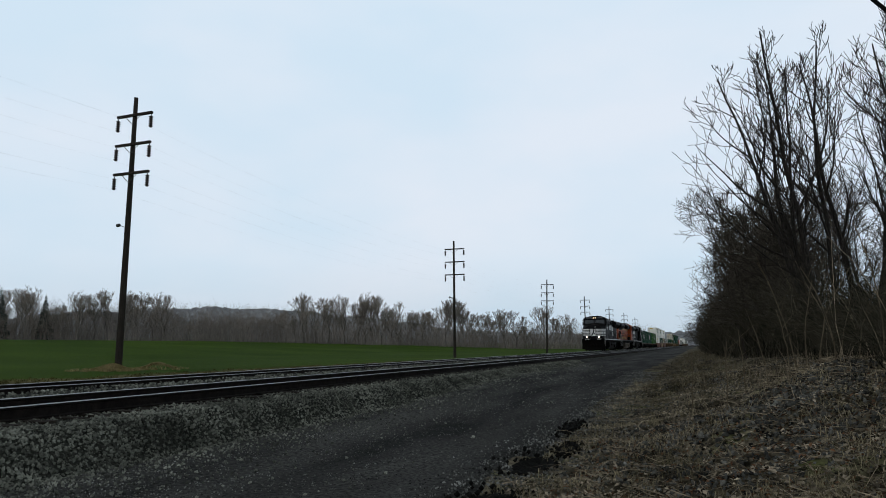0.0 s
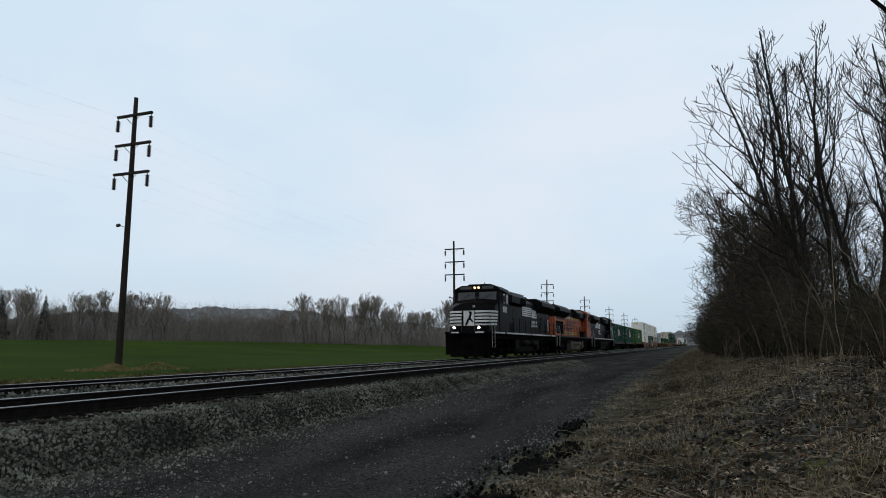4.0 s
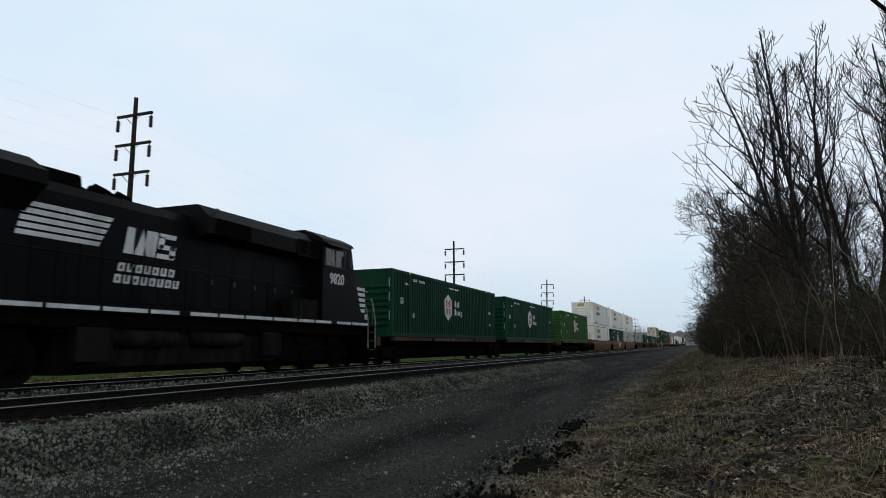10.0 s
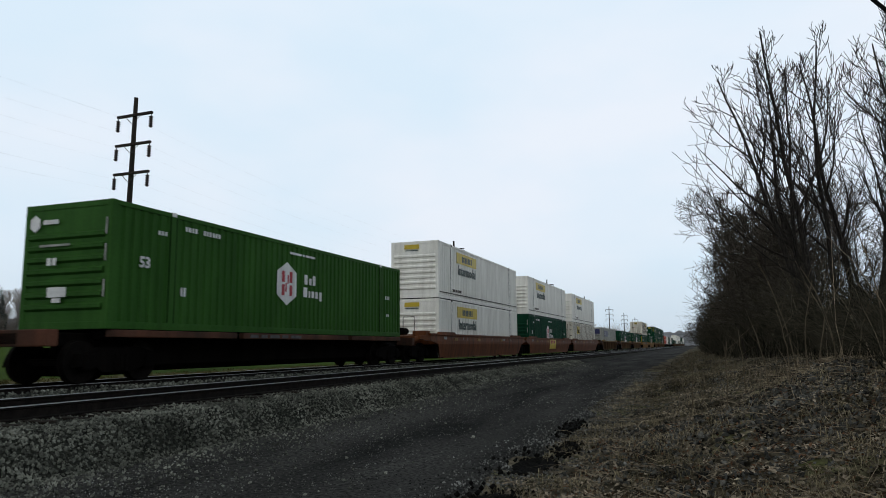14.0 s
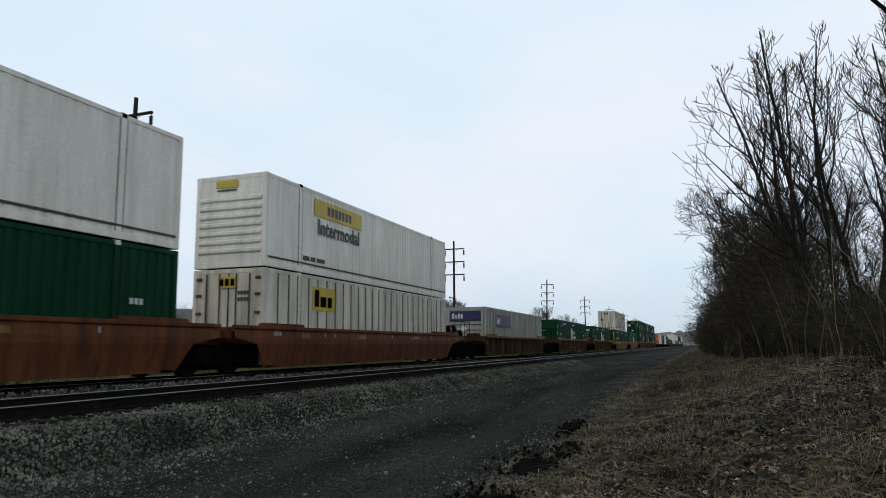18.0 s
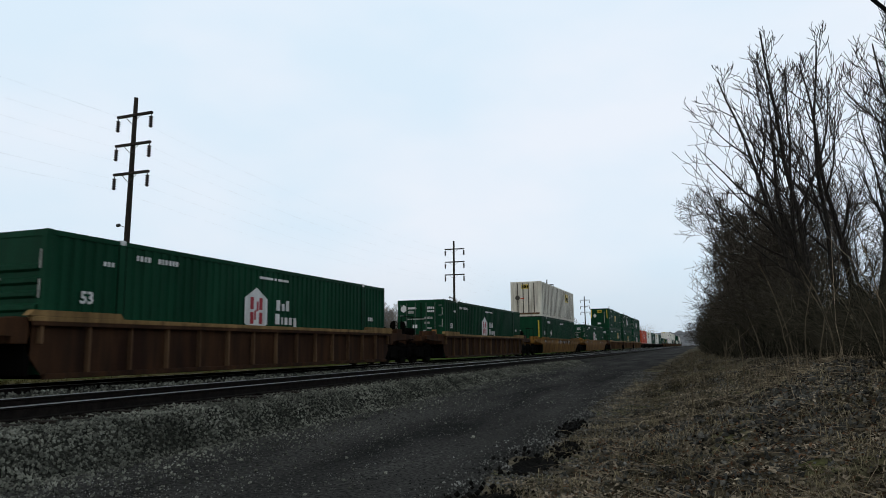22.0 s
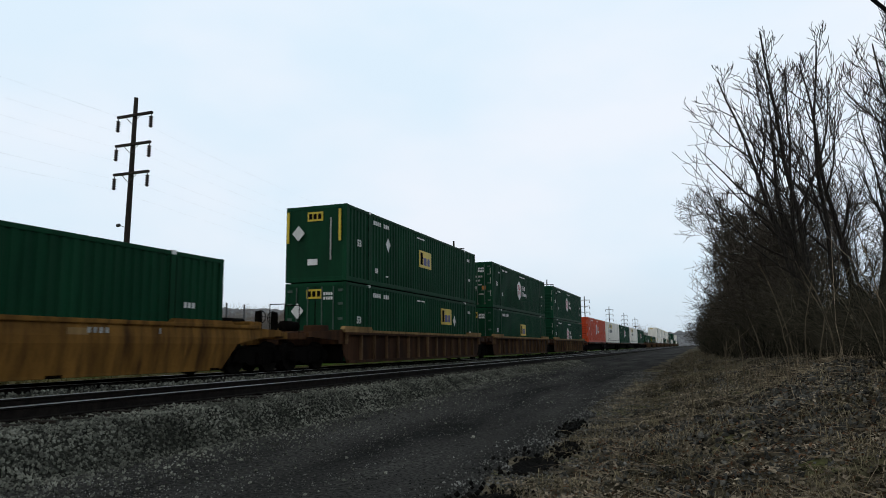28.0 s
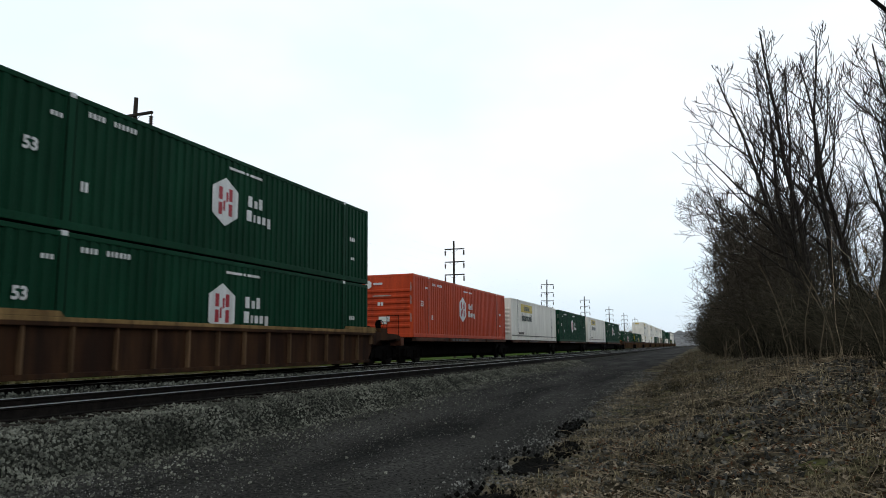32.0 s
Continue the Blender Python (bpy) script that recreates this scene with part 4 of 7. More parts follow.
        # stripes that wrap the nose corner and the rear corner
        for i in range(5):
            z = 2.86 - i * 0.2
            end = 2.42 - 0.08 * i
            part("nose_stripe", slanted(1.502, sx, [(1.745, z - 0.02), (end - 0.06, z - 0.02), (end, z + 0.1), (1.745, z + 0.1)]), W, L)
            part("nose_stripe", Shape().add([(sx * x, y, z + dz) for o in (0.006, -0.02) for x, y, dz in ((1.12 + o, 1.13 - o, -0.02), (1.5 + o, 1.735 - o, -0.02), (1.5 + o, 1.735 - o, 0.1), (1.12 + o, 1.135 - o, 0.1))],
                                            [(0, 1, 2, 3), (7, 6, 5, 4), (0, 4, 5, 1), (1, 5, 6, 2), (2, 6, 7, 3), (3, 7, 4, 0)]), W, L)
            for x0, x1 in ((0.34, 1.12),) if sx > 0 else ((-1.12, -0.5),):
                part("nose_stripe", Shape().box(x0, x1, 1.095 if sx < 0 else 1.118, 1.14, z - 0.02, z + 0.1), W, L)
            part("rear_stripe", slanted(0.958, sx, [(20.5 + 0.05 * i, z - 0.02), (21.0, z - 0.02), (21.0, z + 0.1), (20.45 + 0.05 * i, z + 0.1)]), W, L)
        letters(number, 0.4, sx * 0.79, 21.38, 3.3, W, L, "painted road number", rz + sx * 25.7)
        for i in range(5):
            z = 2.86 - i * 0.2
            part("rear_stripe", Shape().add([(sx * (0.957 - 0.457 * q + o), 21.0 + 0.95 * q + o, z + dz) for o in (0.008, -0.02) for q, dz in ((0.0, -0.02), (0.48, -0.02), (0.48, 0.1), (0.0, 0.1))],
                                            [(0, 1, 2, 3), (7, 6, 5, 4), (0, 4, 5, 1), (1, 5, 6, 2), (2, 6, 7, 3), (3, 7, 4, 0)]), W, L)
        part("rear_panel", Shape().add([(sx * x, y, z) for o in (0.006, -0.02) for x, y, z in ((0.737 + o, 21.456 + o, 2.04), (0.5 + o, 21.95 + o, 2.04), (0.5 + o, 21.95 + o, 2.98), (0.737 + o, 21.456 + o, 2.98))],
                                       [(0, 1, 2, 3), (7, 6, 5, 4), (0, 4, 5, 1), (1, 5, 6, 2), (2, 6, 7, 3), (3, 7, 4, 0)]), W, L, "white panel on the rear corner")
        for pts in ([(0.25, 2.1), (0.4, 2.1), (0.5, 2.5), (0.38, 2.5)], [(0.4, 2.45), (0.52, 2.45), (0.75, 2.75), (0.6, 2.85)], [(0.5, 2.6), (0.3, 2.75), (0.28, 2.68), (0.45, 2.5)]):
            part("panel_figure", Shape().add([(sx * (0.737 - 0.237 * q + o), 21.456 + 0.494 * q + o, z) for o in (0.012, -0.01) for q, z in pts], [(0, 1, 2, 3), (7, 6, 5, 4), (0, 4, 5, 1), (1, 5, 6, 2), (2, 6, 7, 3), (3, 7, 4, 0)]), K, L, "dark figure shape on the panel")
    if not orange:
        for a, b in ((-1.0, -0.5), (0.55, 1.1)):
            part("sill_stripe", Shape().box(a, b, 0.47, 0.48, 1.56, 1.64), W, L, "white sill stripe")
        em = part("nose_emblem", Shape().prism_x([(1.1, 2.02), (1.1, 2.96), (1.16, 2.96), (1.16, 2.02)], -0.38, 0.3), W, L, "white emblem panel with a dark figure")
        for pts in ([(-0.3, 2.05), (-0.16, 2.05), (-0.02, 2.36), (-0.12, 2.48)], [(-0.12, 2.4), (0.02, 2.36), (0.16, 2.72), (0.04, 2.78)], [(0.04, 2.7), (0.2, 2.78), (0.12, 2.92), (-0.06, 2.9)], [(0.02, 2.4), (0.22, 2.2), (0.25, 2.28), (0.08, 2.52)]):
            part("emblem_figure", Shape().add([(x, y, z) for y in (1.092, 1.1) for x, z in pts], [(0, 1, 2, 3), (7, 6, 5, 4), (0, 4, 5, 1), (1, 5, 6, 2), (2, 6, 7, 3), (3, 7, 4, 0)]), K, em)
        part("bell_plate", Shape().box(0.2, 0.34, 1.19, 1.22, 3.06, 3.3, 0.01), M["blind"], L, "small pale plate on the nose")
    return L


# ---------------------------------------------------------------- containers
CL, CW, CH = 16.154, 1.295, 2.896


def corrugated(x, y0, y1, z0, z1, pitch, depth, out):
    """A wall in the plane x whose folds sink inwards by depth; out is +1 or -1."""
    s = Shape()
    n = max(1, round((y1 - y0) / pitch))
    p = (y1 - y0) / n
    line = []
    for i in range(n):
        a = y0 + i * p
        line += [(a, 0), (a + p * 0.42, 0), (a + p * 0.55, depth), (a + p * 0.87, depth)]
    line.append((y1, 0))
    vs = [(x - out * d, y, z) for z in (z0, z1) for y, d in line]
    k = len(line)
    s.add(vs, [(i, i + 1, k + i + 1, k + i) for i in range(k - 1)])
    inner = [(x - out * (depth + 0.03), y, z) for z in (z0, z1) for y in (y0, y1)]
    s.add(inner, [(0, 1, 3, 2)])
    return s


def hexagon(x, y, z, w, h):
    pts = [(y, z + h / 2), (y + w / 2, z + h * 0.27), (y + w / 2, z - h * 0.27), (y, z - h / 2), (y - w / 2, z - h * 0.27), (y - w / 2, z + h * 0.27)]
    return Shape().prism_x(pts, x, x + 0.006)


def bars(parent, x, y, z, widths, h, gap, mat, name="lettering_bar"):
    for w in widths:
        part(name, Shape().box(x, x + 0.006, y, y + w, z, z + h), mat, parent)
        y += w + gap


def container(label, mat, style, door_front=False, size_mark=True, length=CL):
    """Fifty-three foot container; leading end at y = 0, floor at z = 0."""
    C = thing("container", label, "container", "containers of the train")
    late = style == "emp_late"
    style = "emp" if late else style
    B = M[mat]
    L = length
    lp = 1.98
    pitch, depth = {"plate": (0.62, 0.012), "fedex": (0.36, 0.075), "hunt": (0.285, 0.03)}.get(style, (0.285, 0.045))
    for sx in (-1, 1):
        part("side_wall", corrugated(sx * (CW - 0.012), 0.13, L - 0.13, 0.16, CH - 0.11, pitch, depth, sx), B, C, "corrugated steel side wall" if style != "plate" else "sheet and post side wall")
        part("top_rail", Shape().box(*sorted((sx * (CW - 0.07), sx * CW)), 0.12, L - 0.12, CH - 0.12, CH - 0.01, 0.012), B, C)
        part("bottom_rail", Shape().box(*sorted((sx * (CW - 0.07), sx * CW)), 0.12, L - 0.12, 0.0, 0.17, 0.012), B, C)
        for y in (lp, L - lp):
            po = part("lift_post", Shape().box(*sorted((sx * (CW - 0.05), sx * (CW + 0.004))), y - 0.09, y + 0.09, 0.0, CH - 0.005), B, C)
            if sx > 0:
                for q in (-0.115, 0.1):
                    part("post_groove", Shape().box(CW - 0.02, CW + 0.002, y + q, y + q + 0.016, 0.17, CH - 0.12), M["seam"] if mat in ("pale", "grey", "cream", "red") else M["under"], po, "dark groove")
            part("corner_casting", Shape().box(*sorted((sx * (CW - 0.14), sx * (CW + 0.008))), y - 0.09, y + 0.09, CH - 0.10, CH + 0.012, 0.01), M["white"] if mat != "pale" else M["under"], po, "pale lifting casting")
        for y in (0.0, L - 0.16):
            part("corner_post", Shape().box(*sorted((sx * (CW - 0.16), sx * (CW + 0.002))), y, y + 0.16, 0.0, CH, 0.015), B, C)
    part("roof", Shape().box(-CW + 0.05, CW - 0.05, 0.1, L - 0.1, CH - 0.06, CH - 0.02), B, C)
    part("floor", Shape().box(-CW + 0.06, CW - 0.06, 0.1, L - 0.1, 0.05, 0.15), M["under"], C)
    doors = {0: door_front, 1: not door_front}
    for e in (0, 1):
        y, d = (0.02, -1) if e == 0 else (L - 0.02, 1)
        if doors[e]:
            for sx in (-1, 1):
                xa, xb = sorted((sx * 0.02, sx * (CW - 0.16)))
                dr = part("door", Shape().box(xa, xb, min(y, y - d * 0.06), max(y, y - d * 0.06), 0.16, CH - 0.13, 0.012), B, C, "steel end door")
                light = mat in ("pale", "cream")
                for k in (0.3, 0.78):
                    rod = part("lock_rod", Shape().tube((sx * k, y + d * 0.04, 0.18), (sx * k, y + d * 0.04, CH - 0.16), 0.024, 0.024, 6), M["seam"] if light else M["dull_rod"], dr, "vertical lock rod")
                    if e == 0:
                        part("cam", Shape().box(sx * k - 0.05, sx * k + 0.05, y + d * 0.06, y + d * 0.01, 0.2, 0.3) if d > 0 else Shape().box(sx * k - 0.05, sx * k + 0.05, y - 0.06, y - 0.01, 0.2, 0.3), M["seam"], dr)
                        part("handle", Shape().box(*sorted((sx * k, sx * (k - 0.22))), y - 0.07, y - 0.04, 1.05, 1.09), M["seam"] if light else M["dull_rod"], dr, "door handle")
                if e == 0:
                    for z in (0.4, 0.95, 1.5, 2.05, 2.55):
                        part("hinge", Shape().box(*sorted((sx * 0.98, sx * 1.16)), y - 0.05, y - 0.005, z, z + 0.09), M["seam"] if light else M["dull_rod"], dr, "door hinge")
            if e == 0:
                part("door_gap", Shape().box(-0.02, 0.02, y - 0.004, y + 0.03, 0.16, CH - 0.13), M["under"], C, "dark gap between the doors")
                for z in (2.42, 2.25) if not light else (2.1, 1.9):
                    for q in range(4):
                        part("lettering_bar", Shape().box(0.36 + q * 0.1, 0.43 + q * 0.1, y - 0.03, y - 0.02, z, z + 0.11), M["ink"] if light else M["white"], C)
        else:
            part("end_wall", Shape().box(-CW + 0.15, CW - 0.15, min(y, y - d * 0.05), max(y, y - d * 0.05), 0.15, CH - 0.12), B, C, "ribbed end wall")
            for k in range({"fedex": 0, "emp": 0, "plate": 0, "plain_emp": 0}.get(style, 7)):
                z = 0.42 + k * 0.27
                part("end_rib", Shape().prism_x([(y + d * 0.0, z), (y + d * 0.065, z + 0.05), (y + d * 0.065, z + 0.13), (y, z + 0.17)], -CW + 0.17, CW - 0.17), B, C)
        if doors[e] and e == 0 and style == "hub":
            for q, z, w, h in ((-0.95, 1.6, 0.18, 0.2), (0.2, 1.9, 0.12, 0.12), (0.36, 1.9, 0.12, 0.12), (0.52, 1.9, 0.12, 0.12), (0.2, 1.65, 0.12, 0.12), (0.36, 1.65, 0.12, 0.12), (-0.95, 0.8, 0.2, 0.08), (0.4, 0.8, 0.3, 0.08), (-0.7, 2.2, 0.3, 0.14), (-0.75, 1.2, 0.14, 0.2), (0.12, 1.15, 0.14, 0.2), (0.36, 1.4, 0.24, 0.08)):
                part("placard", Shape().box(q, q + w, y - 0.03, y - 0.02, z, z + h), M["blind"], C, "pale placard with unreadable text")
        if doors[e] and e == 0 and style == "hub":
            part("placard", Shape().box(0.6, 0.84, y - 0.03, y - 0.02, 1.12, 1.36), M["sign_orange"], C, "orange warning placard")
        part("header", Shape().box(-CW + 0.15, CW - 0.15, min(y + d * 0.015, y - d * 0.1), max(y + d * 0.015, y - d * 0.1), CH - 0.14, CH - 0.005, 0.01), B, C)
        part("sill", Shape().box(-CW + 0.15, CW - 0.15, min(y + d * 0.015, y - d * 0.1), max(y + d * 0.015, y - d * 0.1), 0.0, 0.17, 0.01), B, C)
    x, W = CW + 0.004, M["white"]
    fy = -0.02
    if style == "hub":
        lg = part("logo", hexagon(x - 0.006, 7.16, 1.56, 1.12, 1.36), W, C, "white hexagon logo with red bars")
        for pts in ([(6.86, 1.18), (7.02, 1.18), (7.02, 1.52), (6.86, 1.52)], [(6.86, 1.6), (7.02, 1.6), (7.02, 1.95), (6.86, 1.95)], [(7.3, 1.18), (7.46, 1.18), (7.46, 1.52), (7.3, 1.52)], [(7.3, 1.6), (7.46, 1.6), (7.46, 1.95), (7.3, 1.95)], [(7.06, 1.3), (7.14, 1.3), (7.14, 1.6), (7.06, 1.56)], [(7.18, 1.54), (7.26, 1.58), (7.26, 1.84), (7.18, 1.84)]):
            part("logo_bar", Shape().prism_x(pts, x, x + 0.005), M["sign_red"], lg, "red logo bar")
        for y, z, w, h in ((8.2, 1.62, 0.2, 0.32), (8.5, 1.62, 0.16, 0.22), (8.74, 1.62, 0.17, 0.32), (8.15, 1.2, 0.24, 0.32), (8.48, 1.2, 0.1, 0.22), (8.67, 1.2, 0.17, 0.22), (8.92, 1.2, 0.17, 0.22), (9.18, 1.12, 0.17, 0.3)):
            part("lettering_bar", Shape().box(x, x + 0.006, y, y + w * 0.95, z, z + h), W, C)
        bars(C, x, 2.4, 2.5, (0.07, 0.09, 0.06, 0.09), 0.12, 0.045, W)
        bars(C, x, 3.1, 2.5, (0.08, 0.06, 0.09, 0.08, 0.07, 0.08), 0.12, 0.045, W)
        bars(C, x, 7.3, 2.52, (0.7, 0.1, 0.6), 0.07, 0.08, W)
        bars(C, x, 2.3, 0.85, (0.07, 0.07), 0.22, 0.04, W)
        bars(C, x, 1.45, 2.28, (0.07, 0.07, 0.07), 0.1, 0.04, W)
        bars(C, x, 14.6, 1.5, (0.1, 0.1, 0.1), 0.14, 0.05, W)
        bars(C, x, 14.7, 0.8, (0.1, 0.1), 0.1, 0.05, W)
        e = part("end_logo", Shape().add([(-0.95 + 0.17 * math.sin(k * math.pi / 3), fy - 0.01, 2.45 + 0.2 * math.cos(k * math.pi / 3)) for k in range(6)], [(0, 1, 2, 3, 4, 5)]), W, C, "small white hexagon")
        part("lettering_bar", Shape().box(-0.7, -0.25, fy - 0.01, fy, 2.42, 2.52), W, C)
        part("placard", Shape().box(-0.4, 0.15, fy - 0.06, fy - 0.05, 0.72, 0.95), W, C, "white placard with unreadable text")
        part("placard_foot", Shape().box(-0.25, 0.0, fy - 0.06, fy - 0.05, 0.6, 0.7), W, C)
        for z in (0.7, 1.5, 2.1):
            part("edge_strip", Shape().box(1.16, 1.2, fy - 0.012, fy, z, z + 0.38), M["blind"], C, "pale edge strip")
        for q in (0, 1):
            part("lettering_bar", Shape().box(-0.45 + q * 0.16, -0.34 + q * 0.16, fy - 0.075, fy - 0.06, 1.45, 1.62), W, C)
        part("lettering_bar", Shape().box(-0.7, 0.2, fy - 0.075, fy - 0.06, 1.88, 1.93), M["blind"], C)
    elif style == "hunt":
        sg = part("sign", Shape().box(x - 0.01, x + 0.004, 2.87, 6.45, 2.03, 2.62), M["sign_yellow"], C, "yellow name panel with dark bars")
        for k in range(7):
            part("lettering_bar", Shape().box(x + 0.004, x + 0.008, 3.75 + k * 0.27, 3.95 + k * 0.27, 2.15, 2.47), M["ink"], sg)
        letters("Intermodal", 0.72, x + 0.004, 4.68, 1.64, M["ink"], C, "dark green painted word")
        part("sign", Shape().box(-0.55, 0.25, fy - 0.004, fy + 0.02, 2.5, 2.72), M["sign_yellow"], C, "yellow name panel")
        part("lettering_bar", Shape().box(-0.5, 0.2, fy - 0.004, fy + 0.02, 2.40, 2.44), M["ink"], C)
        bars(C, x, 2.15, 0.42, (0.4, 0.3, 0.55), 0.14, 0.1, M["seam"])
        part("rub_rail", Shape().box(CW - 0.02, CW + 0.012, 0.15, L - 0.15, 0.28, 0.33), M["seam"], C)
    elif style == "fedex":
        sg = part("sign", Shape().box(x - 0.02, x + 0.004, 2.28, 5.95, 1.70, 2.5), M["sign_blue"], C, "navy name panel with white bars")
        for y, w, h in ((2.5, 0.24, 0.4), (2.8, 0.22, 0.28), (3.08, 0.22, 0.4)):
            part("lettering_bar", Shape().box(x + 0.004, x + 0.01, y, y + w * 0.7, 1.9, 1.9 + h), W, sg)
        bars(sg, x + 0.004, 3.5, 1.95, (0.22, 0.18), 0.22, 0.06, M["iron"])
        sg = part("sign", Shape().box(-0.98, 0.98, fy - 0.03, fy, 2.05, 2.66), M["sign_blue"], C, "navy name panel on the end")
        for q, h in ((-0.85, 0.3), (-0.66, 0.2), (-0.48, 0.3), (-0.3, 0.26)):
            part("lettering_bar", Shape().box(q, q + 0.13, fy - 0.036, fy - 0.03, 2.2, 2.2 + h), W, sg)
        for z in (0.75, 1.1, 1.45, 1.8):
            part("end_rib", Shape().prism_x([(fy + 0.04, z), (fy - 0.05, z + 0.05), (fy - 0.05, z + 0.13), (fy + 0.04, z + 0.18)], -1.0, 1.0), B, C)
        for sx in (-1, 1):
            part("end_post", Shape().box(*sorted((sx * 1.02, sx * 1.13)), fy - 0.07, fy + 0.02, 0.2, 2.75, 0.01), B, C)
        for q in (-0.75, -0.1):
            part("placard", Shape().add([(q, fy - 0.06, 1.36), (q + 0.21, fy - 0.06, 1.57), (q, fy - 0.06, 1.78), (q - 0.21, fy - 0.06, 1.57)], [(0, 1, 2, 3)]), W, C, "white diamond placard")
    elif style == "plain_emp":
        part("placard", Shape().add([(x, 3.76, 1.3), (x, 4.03, 1.6), (x, 3.76, 1.9), (x, 3.49, 1.6)], [(0, 1, 2, 3)]), W, C, "white diamond placard")
        part("placard", Shape().add([(-0.6, fy - 0.03, 1.3), (-0.33, fy - 0.03, 1.6), (-0.6, fy - 0.03, 1.9), (-0.87, fy - 0.03, 1.6)], [(0, 1, 2, 3)]), W, C, "white diamond placard")
        for xx in (-1.24, 0.98):
            part("marker_strip", Shape().box(xx, xx + 0.1, fy - 0.03, fy, 1.2, 2.6), M["sign_yellow"], C, "yellow marker strip")
        bars(C, x, 2.3, 2.4, (0.3, 0.25, 0.12, 0.25), 0.2, 0.08, W)
        bars(C, x, 8.2, 2.45, (0.4, 0.3, 0.5), 0.1, 0.1, W)
    elif style in ("emp", "plate"):
        sy, sz = (10.24, 1.6) if late else ((7.3, 1.25) if style == "emp" else ((2.8, 1.72) if door_front else (11.3, 1.75)))
        sg = part("sign", Shape().box(x - 0.012, x + 0.004, sy, sy + 1.55, sz, sz + 0.8), M["sign_yellow"], C, "yellow square name panel")
        for q, w, h in ((0.14, 0.3, 0.58), (0.52, 0.42, 0.36), (1.03, 0.3, 0.36)):
            part("lettering_bar", Shape().box(x + 0.004, x + 0.008, sy + q, sy + q + w, sz + 0.13, sz + 0.13 + h), M["under"] if q < 0.2 or mat == "cream" else M["sign_indigo"], sg, "dark bar")
        sg = part("sign", Shape().box(-0.35, 0.3, fy - 0.006, fy + 0.02, 2.3, 2.65), M["sign_yellow"], C, "yellow name panel on the end")
        for q in (-0.29, -0.1, 0.1):
            part("lettering_bar", Shape().box(q, q + 0.14, fy - 0.012, fy, 2.37, 2.58), M["under"], sg, "black bar")
        if style == "emp" and (late or not door_front):
            dy = 12.27 if late else 3.76
            part("placard", Shape().add([(x, dy, 1.55 if late else 1.5), (x, dy + 0.24, 1.82), (x, dy, 2.1), (x, dy - 0.24, 1.82)], [(0, 1, 2, 3)]), W, C, "white diamond placard")
            if not door_front:
                part("placard", Shape().box(-0.32, 0.1, fy - 0.02, fy - 0.01, 0.62, 0.85), W, C, "white placard with unreadable text")
            if not door_front:
                part("writing_strip", Shape().box(0.62, 0.68, fy - 0.02, fy - 0.01, 0.8, 2.4), M["blind"], C, "pale vertical line of unreadable writing")
            bars(C, x, 7.0, 2.56, (0.35, 0.1, 0.4), 0.06, 0.06, W)
            bars(C, x, 2.5, 0.5, (0.1, 0.08), 0.2, 0.04, W)
            bars(C, x, 3.5, 0.42, (0.25,), 0.06, 0.04, W)
            bars(C, x, 14.6, 2.3, (0.1, 0.1, 0.1), 0.14, 0.05, W)
            bars(C, x, 14.8, 1.2, (0.1, 0.1), 0.12, 0.05, W)
        if style == "plate" and not door_front:
            part("round_mark", Shape().tube((-0.7, fy - 0.02, 1.55), (-0.7, fy + 0.01, 1.55), 0.2, 0.2, 12), M["seam"], C, "rusty round mark")
            part("lettering_bar", Shape().box(-0.45, -0.12, fy - 0.02, fy, 1.45, 1.53), M["red"], C)
            part("rust_edge", Shape().box(-1.14, 1.14, fy - 0.02, fy + 0.02, 0.17, 0.3), M["rust_rib"], C, "rusted lower edge")
        elif late or not door_front:
            part("placard", Shape().add([(-0.7, fy - 0.07, 1.55), (-0.43, fy - 0.07, 1.85), (-0.7, fy - 0.07, 2.15), (-0.97, fy - 0.07, 1.85)], [(0, 1, 2, 3)]), W, C, "white diamond placard")
        if style == "emp":
            for xx in () if door_front else (-1.24, 0.98):
                part("marker_strip", Shape().box(xx, xx + 0.1, fy - 0.03, fy, 1.5, 2.7), M["sign_yellow"], C, "yellow marker strip")
            bars(C, x, 2.3, 2.45, (0.13, 0.13, 0.13, 0.13), 0.17, 0.06, W)
            bars(C, x, 3.3, 2.45, (0.13, 0.13, 0.13), 0.17, 0.06, W)
        else:
            n = round((L - 0.3) / 0.62)
            for i in range(1, n):
                y = 0.13 + (L - 0.26) * i / n
                part("seam_strip", Shape().box(CW - 0.02, CW + 0.003, y - 0.024, y + 0.024, 0.17, CH - 0.12), M["seam"], C)
            for i in range(1, 5) if not door_front else ():
                q = -1.14 + i * 0.46
                part("seam_strip", Shape().box(q - 0.035, q + 0.035, fy - 0.015, fy + 0.02, 0.17, CH - 0.14), M["seam"], C)
    if size_mark:
        letters("53", 0.36, x + 0.003, 1.05, 1.55 if style != "emp" else 1.5, W if mat not in ("pale", "cream", "grey") else M["ink"], C, "painted length mark")
    return C


